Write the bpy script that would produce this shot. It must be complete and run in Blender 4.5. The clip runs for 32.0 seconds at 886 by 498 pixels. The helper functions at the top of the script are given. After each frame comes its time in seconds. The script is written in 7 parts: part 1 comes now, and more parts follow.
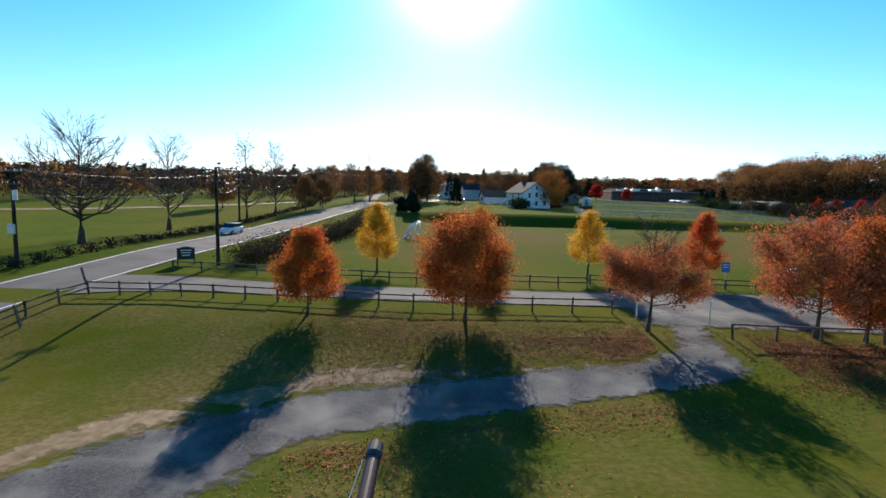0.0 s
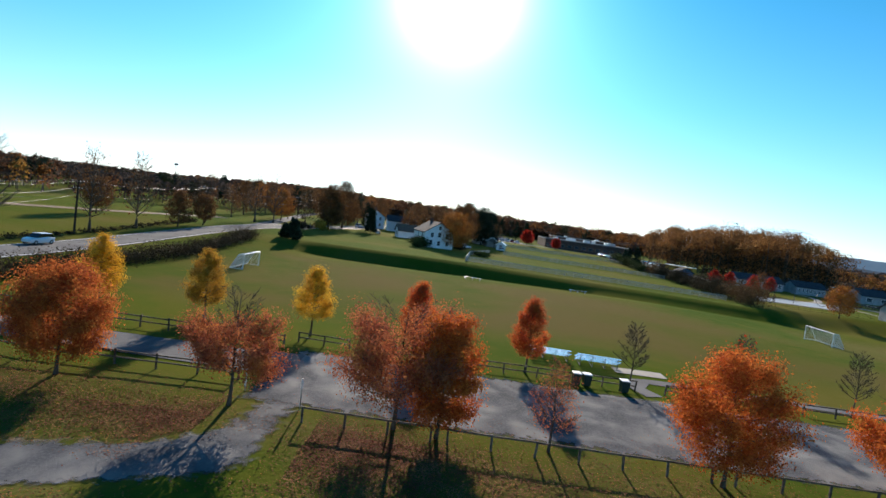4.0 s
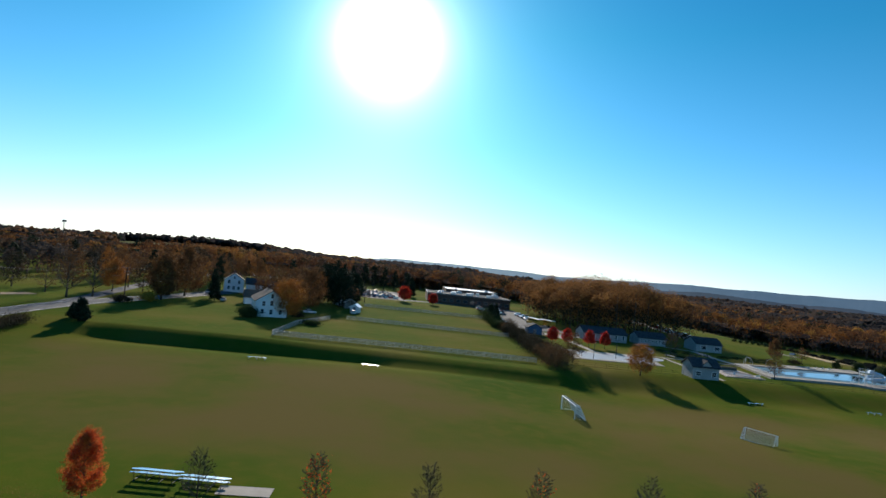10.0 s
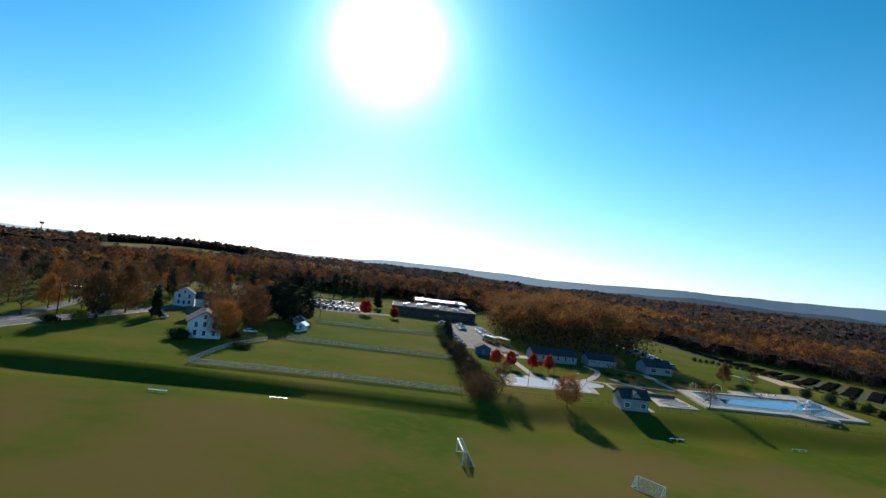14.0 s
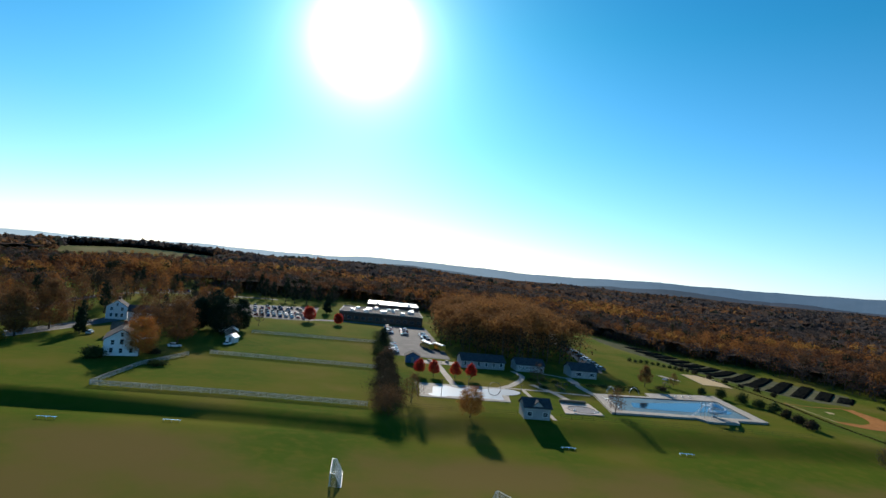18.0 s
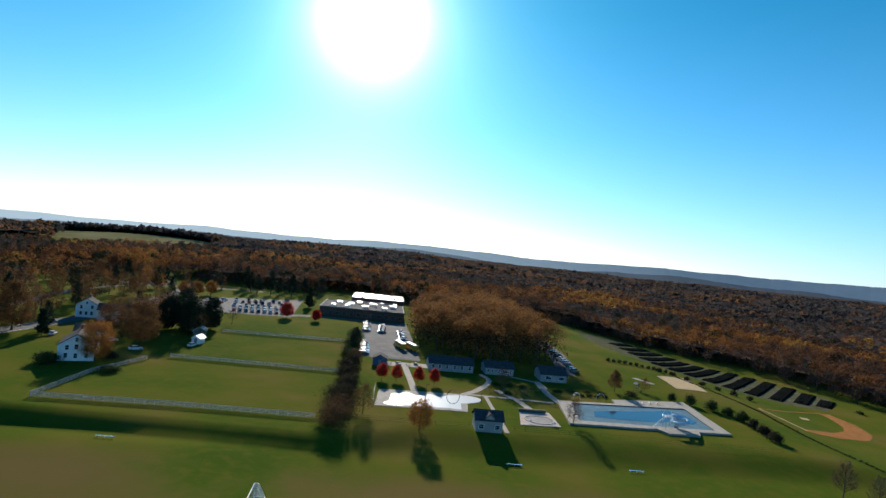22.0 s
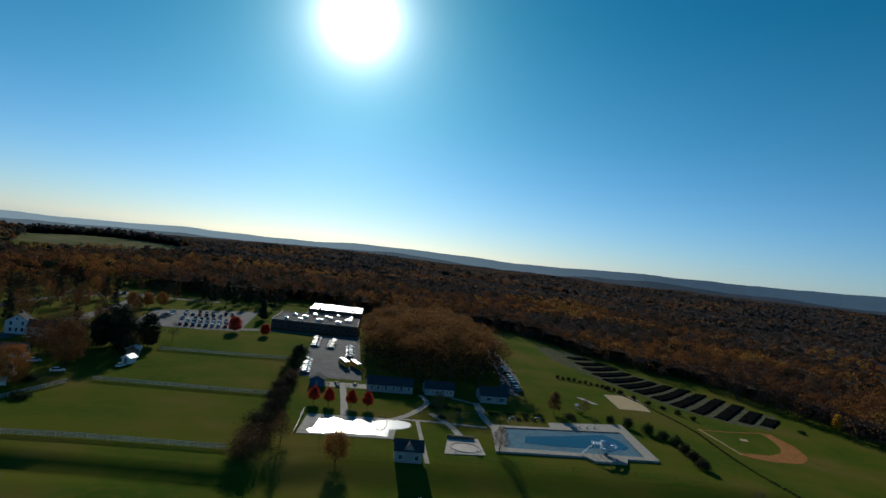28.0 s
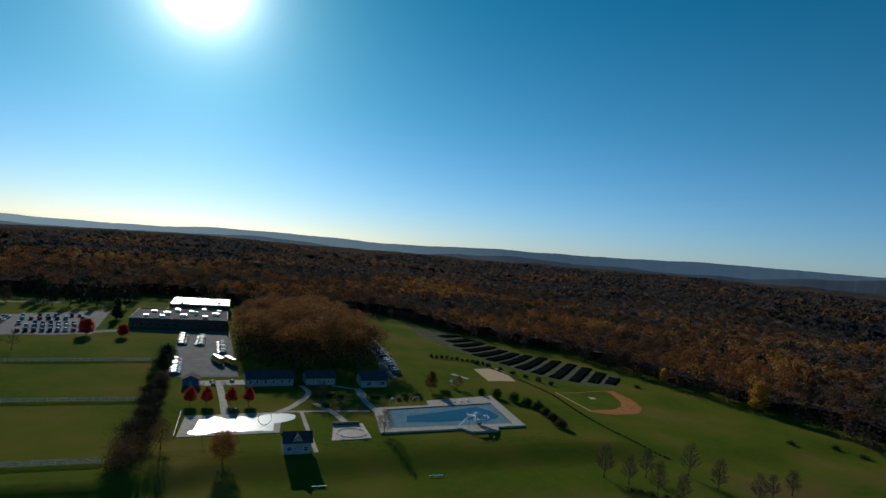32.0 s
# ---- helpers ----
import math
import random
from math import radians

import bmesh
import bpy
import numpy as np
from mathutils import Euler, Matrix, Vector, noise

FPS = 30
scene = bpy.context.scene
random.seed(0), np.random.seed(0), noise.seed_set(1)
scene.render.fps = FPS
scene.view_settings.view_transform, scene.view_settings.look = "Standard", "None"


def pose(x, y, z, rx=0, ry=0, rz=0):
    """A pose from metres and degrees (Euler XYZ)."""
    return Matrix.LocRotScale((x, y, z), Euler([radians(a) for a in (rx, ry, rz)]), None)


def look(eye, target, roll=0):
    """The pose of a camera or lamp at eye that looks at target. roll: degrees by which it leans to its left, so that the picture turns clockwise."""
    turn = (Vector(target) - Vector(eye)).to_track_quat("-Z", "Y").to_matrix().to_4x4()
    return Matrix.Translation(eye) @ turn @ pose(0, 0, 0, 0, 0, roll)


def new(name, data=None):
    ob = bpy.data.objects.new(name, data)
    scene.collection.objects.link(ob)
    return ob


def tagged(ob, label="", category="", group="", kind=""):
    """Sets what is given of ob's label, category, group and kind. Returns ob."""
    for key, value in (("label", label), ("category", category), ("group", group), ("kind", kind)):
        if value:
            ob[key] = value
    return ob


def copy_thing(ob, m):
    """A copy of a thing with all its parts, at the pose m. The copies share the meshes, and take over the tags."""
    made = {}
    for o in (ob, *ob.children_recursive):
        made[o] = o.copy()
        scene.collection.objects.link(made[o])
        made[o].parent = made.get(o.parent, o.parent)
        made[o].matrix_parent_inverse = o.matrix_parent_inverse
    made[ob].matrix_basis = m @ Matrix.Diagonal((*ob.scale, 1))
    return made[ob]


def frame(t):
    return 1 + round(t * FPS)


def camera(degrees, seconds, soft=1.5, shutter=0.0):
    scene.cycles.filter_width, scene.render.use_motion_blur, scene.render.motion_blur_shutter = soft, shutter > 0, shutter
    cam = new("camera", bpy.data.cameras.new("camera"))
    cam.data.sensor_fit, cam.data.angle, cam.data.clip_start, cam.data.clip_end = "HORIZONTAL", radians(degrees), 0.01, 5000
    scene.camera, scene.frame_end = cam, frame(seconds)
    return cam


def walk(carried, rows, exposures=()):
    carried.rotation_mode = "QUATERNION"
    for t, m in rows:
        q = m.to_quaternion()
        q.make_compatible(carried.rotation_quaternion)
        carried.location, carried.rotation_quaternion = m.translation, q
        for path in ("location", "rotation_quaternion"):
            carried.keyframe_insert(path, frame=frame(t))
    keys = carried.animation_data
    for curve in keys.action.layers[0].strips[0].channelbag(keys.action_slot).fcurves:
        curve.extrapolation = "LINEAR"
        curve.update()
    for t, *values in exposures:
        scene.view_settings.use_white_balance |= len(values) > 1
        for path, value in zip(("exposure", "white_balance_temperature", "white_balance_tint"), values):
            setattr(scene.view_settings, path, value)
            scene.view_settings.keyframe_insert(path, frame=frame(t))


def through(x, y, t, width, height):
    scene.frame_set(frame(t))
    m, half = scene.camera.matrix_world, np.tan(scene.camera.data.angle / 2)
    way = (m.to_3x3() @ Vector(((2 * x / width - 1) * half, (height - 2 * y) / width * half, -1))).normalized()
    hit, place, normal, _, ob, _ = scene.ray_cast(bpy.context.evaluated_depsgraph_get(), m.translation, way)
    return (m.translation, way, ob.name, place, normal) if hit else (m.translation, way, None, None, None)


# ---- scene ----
cam = camera(77.0, 32.0)
PATH = [
    (0, (3.285, -4.4, 8.566), (3.101, -2.421, 8.345), 1.1),
    (0.5, (6.104, -3.52, 9.119), (5.906, -1.541, 8.911), 1.3),
    (1, (9.215, -2.632, 9.536), (9.002, -0.653, 9.342), 1.6),
    (1.5, (12.031, -1.889, 9.86), (11.822, 0.092, 9.688), 2.0),
    (2, (15.036, -1.382, 10.288), (14.838, 0.602, 10.126), 2.4),
    (2.5, (18.266, -1.219, 10.879), (18.098, 0.769, 10.729), 4.3),
    (3, (20.748, -1.408, 11.626), (20.62, 0.583, 11.474), 6.5),
    (3.5, (23.308, -1.658, 12.239), (23.199, 0.334, 12.1), 7.4),
    (5.5, (32.728, -0.845, 14.555), (32.704, 1.154, 14.499), 6.7),
    (6, (35.23, -1.005, 15.546), (35.216, 0.995, 15.497), 6.4),
    (6.5, (38.207, -0.804, 16.628), (38.204, 1.196, 16.593), 5.9),
    (7, (41.265, -0.655, 17.567), (41.27, 1.345, 17.547), 5.5),
    (7.5, (44.536, -0.652, 18.678), (44.547, 1.348, 18.669), 5.2),
    (8, (47.562, -0.422, 19.486), (47.591, 1.577, 19.499), 5.3),
    (8.5, (50.351, -0.757, 20.559), (50.407, 1.242, 20.596), 6.7),
    (9, (52.732, -1.191, 21.386), (52.825, 0.806, 21.422), 7.2),
    (9.5, (54.924, -1.303, 22.035), (55.026, 0.694, 22.079), 6.8),
    (10, (57.114, -0.98, 22.97), (57.23, 1.016, 23.04), 6.0),
    (10.5, (59.239, -1.123, 23.939), (59.368, 0.872, 24.02), 5.2),
    (11, (61.392, -1.401, 25.306), (61.53, 0.593, 25.372), 4.8),
    (11.5, (63.26, -1.362, 26.6), (63.397, 0.633, 26.665), 4.4),
    (12, (66.053, -1.055, 27.541), (66.191, 0.939, 27.617), 4.2),
    (12.5, (68.009, -1.109, 28.749), (68.155, 0.885, 28.816), 3.9),
    (13, (70.652, -1.143, 30.144), (70.78, 0.852, 30.196), 5.4),
    (13.5, (72.602, -0.333, 30.681), (72.722, 1.662, 30.759), 6.6),
    (14, (74.719, 0.042, 31.601), (74.846, 2.037, 31.678), 6.8),
    (14.5, (76.937, 0.483, 32.551), (77.08, 2.477, 32.624), 6.6),
    (15, (78.852, 0.517, 33.389), (79.011, 2.509, 33.469), 6.3),
    (15.5, (81.349, -0.139, 34.687), (81.527, 1.851, 34.778), 5.9),
    (17.5, (90.903, -4.769, 38.828), (91.106, -2.781, 38.9), 5.7),
    (18, (93.737, -5.409, 39.533), (93.937, -3.42, 39.599), 5.9),
    (18.5, (96.402, -6.092, 40.315), (96.595, -4.102, 40.374), 6.6),
    (19, (99.201, -6.046, 41.113), (99.377, -4.055, 41.168), 8.0),
    (19.5, (100.616, -5.012, 41.634), (100.8, -3.021, 41.693), 8.1),
    (20, (102.099, -4.833, 42.548), (102.287, -2.842, 42.587), 8.0),
    (20.5, (103.491, -4.336, 43.825), (103.685, -2.345, 43.845), 7.6),
    (21, (104.86, -3.885, 45.545), (105.049, -1.894, 45.559), 7.0),
    (21.5, (106.744, -3.52, 47.042), (106.927, -1.528, 47.05), 6.5),
    (22, (108.093, -3.458, 48.274), (108.275, -1.467, 48.278), 6.3),
    (22.5, (110.235, -3.06, 49.928), (110.41, -1.068, 49.929), 6.2),
    (23, (112.26, -3.02, 51.36), (112.431, -1.027, 51.359), 6.1),
    (23.5, (113.927, -3.048, 52.327), (114.094, -1.055, 52.326), 6.2),
    (24, (115.982, -3.081, 53.598), (116.149, -1.088, 53.594), 6.4),
    (24.5, (117.887, -2.929, 54.027), (118.046, -0.935, 54.023), 6.6),
    (25, (119.911, -3.045, 54.887), (120.062, -1.05, 54.886), 6.6),
    (25.5, (121.889, -3.224, 55.703), (122.04, -1.23, 55.708), 7.4),
    (27.5, (124.504, -2.679, 57.171), (124.735, -0.692, 57.181), 7.1),
    (28, (124.11, -2.588, 56.552), (124.349, -0.603, 56.573), 6.9),
    (28.5, (124.27, -2.341, 57.5), (124.737, -0.397, 57.531), 6.3),
    (29, (123.284, -1.318, 57.701), (123.885, 0.589, 57.739), 5.8),
    (29.5, (122.617, -1.708, 59.035), (123.241, 0.192, 59.064), 5.7),
    (30, (121.508, -2.429, 58.055), (122.158, -0.538, 58.101), 5.1),
    (30.5, (120.501, -3.202, 60.179), (121.167, -1.317, 60.213), 5.0),
    (31, (119.174, -4.707, 60.543), (119.86, -2.828, 60.572), 5.1),
    (31.5, (118.672, -6.664, 60.938), (119.37, -4.79, 60.949), 5.1),
    (32, (118.004, -9.301, 60.033), (118.713, -7.431, 60.031), 5.1),
]
EXPOSURES = [(0, 1.1, 6700, 14), (3, 1.05, 6700, 14), (8, 1.0, 6700, 14), (8.6, 0.45, 6500, 11), (9.3, 0.45, 6500, 11), (10.2, 0.7, 6500, 11), (13, 0.68, 6500, 11), (15, 0.78, 6500, 11), (17.5, 0.78, 6500, 11), (18.6, 0.5, 6500, 11), (19.3, 0.15, 6500, 11), (20, 0.1, 6500, 11), (21, 0.52, 6500, 11), (23, 0.78, 6500, 11), (25.5, 0.8, 6500, 11), (27.5, -0.25, 6250, 5), (30, -0.4, 6250, 5), (30.4, 0.0, 6300, 6), (30.8, 0.5, 6300, 6), (31.2, 0.2, 6300, 6), (31.5, -0.2, 6250, 5), (32, -0.3, 6250, 5)]
walk(cam, [(t, look(eye, target, roll)) for t, eye, target, roll in PATH], EXPOSURES)

# ---- light ----
SUN_UP, SUN_TURN = 21.6, -4.4
world = bpy.data.worlds.new("sky")
scene.world = world
world.use_nodes = True
wn, wl = world.node_tree.nodes, world.node_tree.links
wn.clear()
w_out, w_bg, w_sky = wn.new("ShaderNodeOutputWorld"), wn.new("ShaderNodeBackground"), wn.new("ShaderNodeTexSky")
w_sky.sky_type, w_sky.sun_disc = "NISHITA", False
w_sky.sun_elevation, w_sky.sun_rotation = radians(SUN_UP), radians(SUN_TURN)
w_sky.altitude, w_sky.air_density, w_sky.dust_density, w_sky.ozone_density = 60, 1.0, 0.25, 2.0
w_bg.inputs["Strength"].default_value = 0.085
w_tint = wn.new("ShaderNodeMix")
w_tint.data_type, w_tint.blend_type = "RGBA", "MULTIPLY"
w_tint.inputs["Factor"].default_value = 1.0
# clear autumn air: deeper blue overhead than near the horizon
w_up, w_sep, w_hue = wn.new("ShaderNodeTexCoord"), wn.new("ShaderNodeSeparateXYZ"), wn.new("ShaderNodeValToRGB")
wl.new(w_up.outputs["Generated"], w_sep.inputs[0])
wl.new(w_sep.outputs["Z"], w_hue.inputs["Fac"])
w_hue.color_ramp.elements[0].position, w_hue.color_ramp.elements[0].color = 0.0, (0.64, 0.87, 1.40, 1)
w_hue.color_ramp.elements[1].position, w_hue.color_ramp.elements[1].color = 0.60, (0.035, 0.58, 0.92, 1)
w_high = w_hue.color_ramp.elements.new(0.40)
w_high.color = (0.10, 0.70, 0.90, 1)
w_mid = w_hue.color_ramp.elements.new(0.22)
w_mid.color = (0.28, 0.79, 1.05, 1)
wl.new(w_hue.outputs["Color"], w_tint.inputs["B"])
wl.new(w_sky.outputs[0], w_tint.inputs["A"])
wl.new(w_tint.outputs["Result"], w_bg.inputs["Color"])
sun_way = Vector((math.sin(radians(SUN_TURN)) * math.cos(radians(SUN_UP)), math.cos(radians(SUN_TURN)) * math.cos(radians(SUN_UP)), math.sin(radians(SUN_UP))))
# the sun's white aureole in the hazy air: brightness falls off with the angle from the sun
w_co, w_dot, w_glow, w_sum = wn.new("ShaderNodeTexCoord"), wn.new("ShaderNodeVectorMath"), wn.new("ShaderNodeBackground"), wn.new("ShaderNodeAddShader")
w_dot.operation = "DOT_PRODUCT"
w_dot.inputs[1].default_value = sun_way
wl.new(w_co.outputs["Generated"], w_dot.inputs[0])


def sum_node(kind, a, b=None):
    n = wn.new("ShaderNodeMath")
    n.operation = kind
    for k, v in enumerate((a, b)):
        if isinstance(v, (int, float)):
            n.inputs[k].default_value = v
        elif v is not None:
            wl.new(v, n.inputs[k])
    return n.outputs[0]


w_angle = sum_node("MULTIPLY", sum_node("ARCCOSINE", sum_node("MINIMUM", w_dot.outputs["Value"], 0.99999)), 57.3)
w_fall = sum_node("ADD", sum_node("POWER", sum_node("DIVIDE", w_angle, 5.8), 2.8), 0.10)
wl.new(sum_node("DIVIDE", 0.45, w_fall), w_glow.inputs["Strength"])
w_glow.inputs["Color"].default_value = (1.0, 0.99, 0.96, 1)
wl.new(w_bg.outputs[0], w_sum.inputs[0])
wl.new(w_glow.outputs[0], w_sum.inputs[1])
wl.new(w_sum.outputs[0], w_out.inputs["Surface"])
sun = new("sun", bpy.data.lights.new("sun", "SUN"))
sun.data.energy, sun.data.angle, sun.data.color = 5.0, radians(0.53), (1.0, 0.90, 0.76)
sun.matrix_basis = sun_way.to_track_quat("Z", "Y").to_matrix().to_4x4()


# ---- materials ----
def shader(name, colour=(0.5, 0.5, 0.5), rough=0.8, metal=0.0, spec=0.3, stops=None, scale=1.0, detail=6.0, bump=0.0, bump_scale=None, bump_deep=0.05, second=None, per_object=0.0, per_island=0.0, stretch=None, translucent=0.0):
    """A surface whose colour wanders between stops at one scale and is dappled by second at another."""
    m = bpy.data.materials.new(name)
    m.use_nodes = True
    n, l = m.node_tree.nodes, m.node_tree.links
    b = n["Principled BSDF"]
    b.inputs["Roughness"].default_value, b.inputs["Metallic"].default_value = rough, metal
    b.inputs["Specular IOR Level"].default_value = spec
    geo = n.new("ShaderNodeNewGeometry")
    place = geo.outputs["Position"]
    if stretch:
        mp = n.new("ShaderNodeMapping")
        mp.inputs["Scale"].default_value = stretch
        l.new(place, mp.inputs["Vector"])
        place = mp.outputs[0]
    tone = None
    if stops:
        tex = n.new("ShaderNodeTexNoise")
        tex.inputs["Scale"].default_value, tex.inputs["Detail"].default_value = scale, detail
        l.new(place, tex.inputs["Vector"])
        ramp = n.new("ShaderNodeValToRGB")
        while len(ramp.color_ramp.elements) < len(stops):
            ramp.color_ramp.elements.new(0.5)
        for e, (at, c) in zip(ramp.color_ramp.elements, stops):
            e.position, e.color = at, (*c, 1)
        l.new(tex.outputs["Fac"], ramp.inputs["Fac"])
        tone = ramp.outputs["Color"]
    if second:
        s2, c2, amount = second
        tex2 = n.new("ShaderNodeTexNoise")
        tex2.inputs["Scale"].default_value, tex2.inputs["Detail"].default_value = s2, 4
        l.new(place, tex2.inputs["Vector"])
        r2 = n.new("ShaderNodeMapRange")
        r2.inputs["From Min"].default_value, r2.inputs["From Max"].default_value, r2.inputs["To Max"].default_value = 0.45, 0.65, amount
        l.new(tex2.outputs["Fac"], r2.inputs["Value"])
        mx = n.new("ShaderNodeMix")
        mx.data_type = "RGBA"
        l.new(r2.outputs[0], mx.inputs["Factor"])
        if tone:
            l.new(tone, mx.inputs["A"])
        else:
            mx.inputs["A"].default_value = (*colour, 1)
        mx.inputs["B"].default_value = (*c2, 1)
        tone = mx.outputs["Result"]
    if per_object or per_island:
        hs = n.new("ShaderNodeHueSaturation")
        if tone:
            l.new(tone, hs.inputs["Color"])
        else:
            hs.inputs["Color"].default_value = (*colour, 1)
        spread = per_object or per_island
        rnd = n.new("ShaderNodeMapRange")
        rnd.inputs["To Min"].default_value, rnd.inputs["To Max"].default_value = 1 - spread, 1 + spread
        if per_object:
            inf = n.new("ShaderNodeObjectInfo")
            l.new(inf.outputs["Random"], rnd.inputs["Value"])
        else:
            l.new(geo.outputs["Random Per Island"], rnd.inputs["Value"])
        l.new(rnd.outputs[0], hs.inputs["Value"])
        rh = n.new("ShaderNodeMapRange")
        rh.inputs["To Min"].default_value, rh.inputs["To Max"].default_value = 0.5 - spread * 0.05, 0.5 + spread * 0.05
        if per_object:
            l.new(inf.outputs["Random"], rh.inputs["Value"])
        else:
            l.new(geo.outputs["Random Per Island"], rh.inputs["Value"])
        l.new(rh.outputs[0], hs.inputs["Hue"])
        tone = hs.outputs["Color"]
    if tone:
        l.new(tone, b.inputs["Base Color"])
    else:
        b.inputs["Base Color"].default_value = (*colour, 1)
    if bump:
        bt = n.new("ShaderNodeTexNoise")
        bt.inputs["Scale"].default_value, bt.inputs["Detail"].default_value = bump_scale or scale * 4, 5
        l.new(place, bt.inputs["Vector"])
        bp = n.new("ShaderNodeBump")
        bp.inputs["Strength"].default_value, bp.inputs["Distance"].default_value = bump, bump_deep
        l.new(bt.outputs["Fac"], bp.inputs["Height"])
        l.new(bp.outputs[0], b.inputs["Normal"])
    if translucent:
        tr = n.new("ShaderNodeBsdfTranslucent")
        mixs = n.new("ShaderNodeMixShader")
        mixs.inputs[0].default_value = translucent
        if tone:
            l.new(tone, tr.inputs["Color"])
        else:
            tr.inputs["Color"].default_value = (*colour, 1)
        l.new(b.outputs[0], mixs.inputs[1])
        l.new(tr.outputs[0], mixs.inputs[2])
        l.new(mixs.outputs[0], n["Material Output"].inputs["Surface"])
    return m


def grass_matter():
    """Turf: green with browned patches, drier and straw-coloured on the rough ground by the track."""
    m = shader("grass", rough=1.0, spec=0.003, stops=[(0.32, (0.040, 0.070, 0.008)), (0.45, (0.056, 0.082, 0.009)), (0.55, (0.080, 0.088, 0.012)), (0.68, (0.112, 0.092, 0.024))], scale=0.03, detail=9, second=(0.35, (0.090, 0.086, 0.014), 0.5), bump=0.6, bump_scale=4)
    n, l = m.node_tree.nodes, m.node_tree.links
    b = n["Principled BSDF"]
    was = b.inputs["Base Color"].links[0].from_socket
    sep, rng, tx, mul, mx, ramp = n.new("ShaderNodeSeparateXYZ"), n.new("ShaderNodeMapRange"), n.new("ShaderNodeTexNoise"), n.new("ShaderNodeMath"), n.new("ShaderNodeMix"), n.new("ShaderNodeValToRGB")
    l.new(n["Geometry"].outputs["Position"], sep.inputs[0])
    rng.inputs["From Min"].default_value, rng.inputs["From Max"].default_value = 36.0, 30.0
    l.new(sep.outputs["Y"], rng.inputs["Value"])
    tx.inputs["Scale"].default_value, tx.inputs["Detail"].default_value = 0.16, 8
    l.new(n["Geometry"].outputs["Position"], tx.inputs["Vector"])
    r2 = n.new("ShaderNodeMapRange")
    r2.inputs["From Min"].default_value, r2.inputs["From Max"].default_value, r2.inputs["To Max"].default_value = 0.36, 0.60, 0.85
    l.new(tx.outputs["Fac"], r2.inputs["Value"])
    mul.operation = "MULTIPLY"
    west, dry = n.new("ShaderNodeMapRange"), n.new("ShaderNodeMath")
    west.inputs["From Min"].default_value, west.inputs["From Max"].default_value = 16.0, -6.0
    west.inputs["To Min"].default_value = 0.4
    l.new(sep.outputs["X"], west.inputs["Value"])
    dry.operation = "MULTIPLY"
    l.new(rng.outputs[0], dry.inputs[0])
    l.new(west.outputs[0], dry.inputs[1])
    l.new(dry.outputs[0], mul.inputs[0])
    l.new(r2.outputs[0], mul.inputs[1])
    # the middle of the playing field is worn brown
    w0, w1, w2 = (n.new("ShaderNodeMapRange") for _ in range(3))
    for node, lo, hi in ((w0, 53, 68), (w1, 123, 110)):
        node.interpolation_type = "SMOOTHSTEP"
        node.inputs["From Min"].default_value, node.inputs["From Max"].default_value = lo, hi
        l.new(sep.outputs["Y"], node.inputs["Value"])
    broad = n.new("ShaderNodeTexNoise")
    broad.inputs["Scale"].default_value, broad.inputs["Detail"].default_value = 0.03, 5
    l.new(n["Geometry"].outputs["Position"], broad.inputs["Vector"])
    w2.inputs["From Min"].default_value, w2.inputs["From Max"].default_value = 0.34, 0.56
    l.new(broad.outputs["Fac"], w2.inputs["Value"])
    m1, m2, m3 = (n.new("ShaderNodeMath") for _ in range(3))
    for node, p, q in ((m1, w0.outputs[0], w1.outputs[0]), (m2, m1.outputs[0], w2.outputs[0])):
        node.operation = "MULTIPLY"
        l.new(p, node.inputs[0])
        l.new(q, node.inputs[1])
    m3.operation = "MULTIPLY"
    east, mask = n.new("ShaderNodeMapRange"), n.new("ShaderNodeMath")
    east.inputs["From Min"].default_value, east.inputs["From Max"].default_value = -24.0, -12.0
    l.new(sep.outputs["X"], east.inputs["Value"])
    mask.operation = "MULTIPLY"
    l.new(east.outputs[0], mask.inputs[0])
    mask.inputs[1].default_value = 0.85
    l.new(m2.outputs[0], m3.inputs[0])
    l.new(mask.outputs[0], m3.inputs[1])
    worn = n.new("ShaderNodeMix")
    worn.data_type = "RGBA"
    l.new(m3.outputs[0], worn.inputs["Factor"])
    l.new(was, worn.inputs["A"])
    worn.inputs["B"].default_value = (0.096, 0.074, 0.026, 1)
    was = worn.outputs["Result"]
    mx.data_type = "RGBA"
    l.new(mul.outputs[0], mx.inputs["Factor"])
    l.new(was, mx.inputs["A"])
    fine = n.new("ShaderNodeTexNoise")
    fine.inputs["Scale"].default_value, fine.inputs["Detail"].default_value = 3.5, 5
    l.new(n["Geometry"].outputs["Position"], fine.inputs["Vector"])
    ramp.color_ramp.elements[0].position, ramp.color_ramp.elements[0].color = 0.35, (0.078, 0.080, 0.020, 1)
    ramp.color_ramp.elements[1].position, ramp.color_ramp.elements[1].color = 0.65, (0.165, 0.125, 0.055, 1)
    l.new(fine.outputs["Fac"], ramp.inputs["Fac"])
    l.new(ramp.outputs["Color"], mx.inputs["B"])
    l.new(mx.outputs["Result"], b.inputs["Base Color"])
    return m


GRASS = grass_matter()
turf = GRASS.node_tree.nodes["Principled BSDF"]
# blades that catch the low light at a glancing view
turf.inputs["Sheen Weight"].default_value, turf.inputs["Sheen Roughness"].default_value = 0.12, 0.14
turf.inputs["Sheen Tint"].default_value = (0.80, 0.85, 0.35, 1)

# ---- shapes ----
def ss(x, a, b):
    t = min(1.0, max(0.0, (x - a) / (b - a)))
    return t * t * (3 - 2 * t)


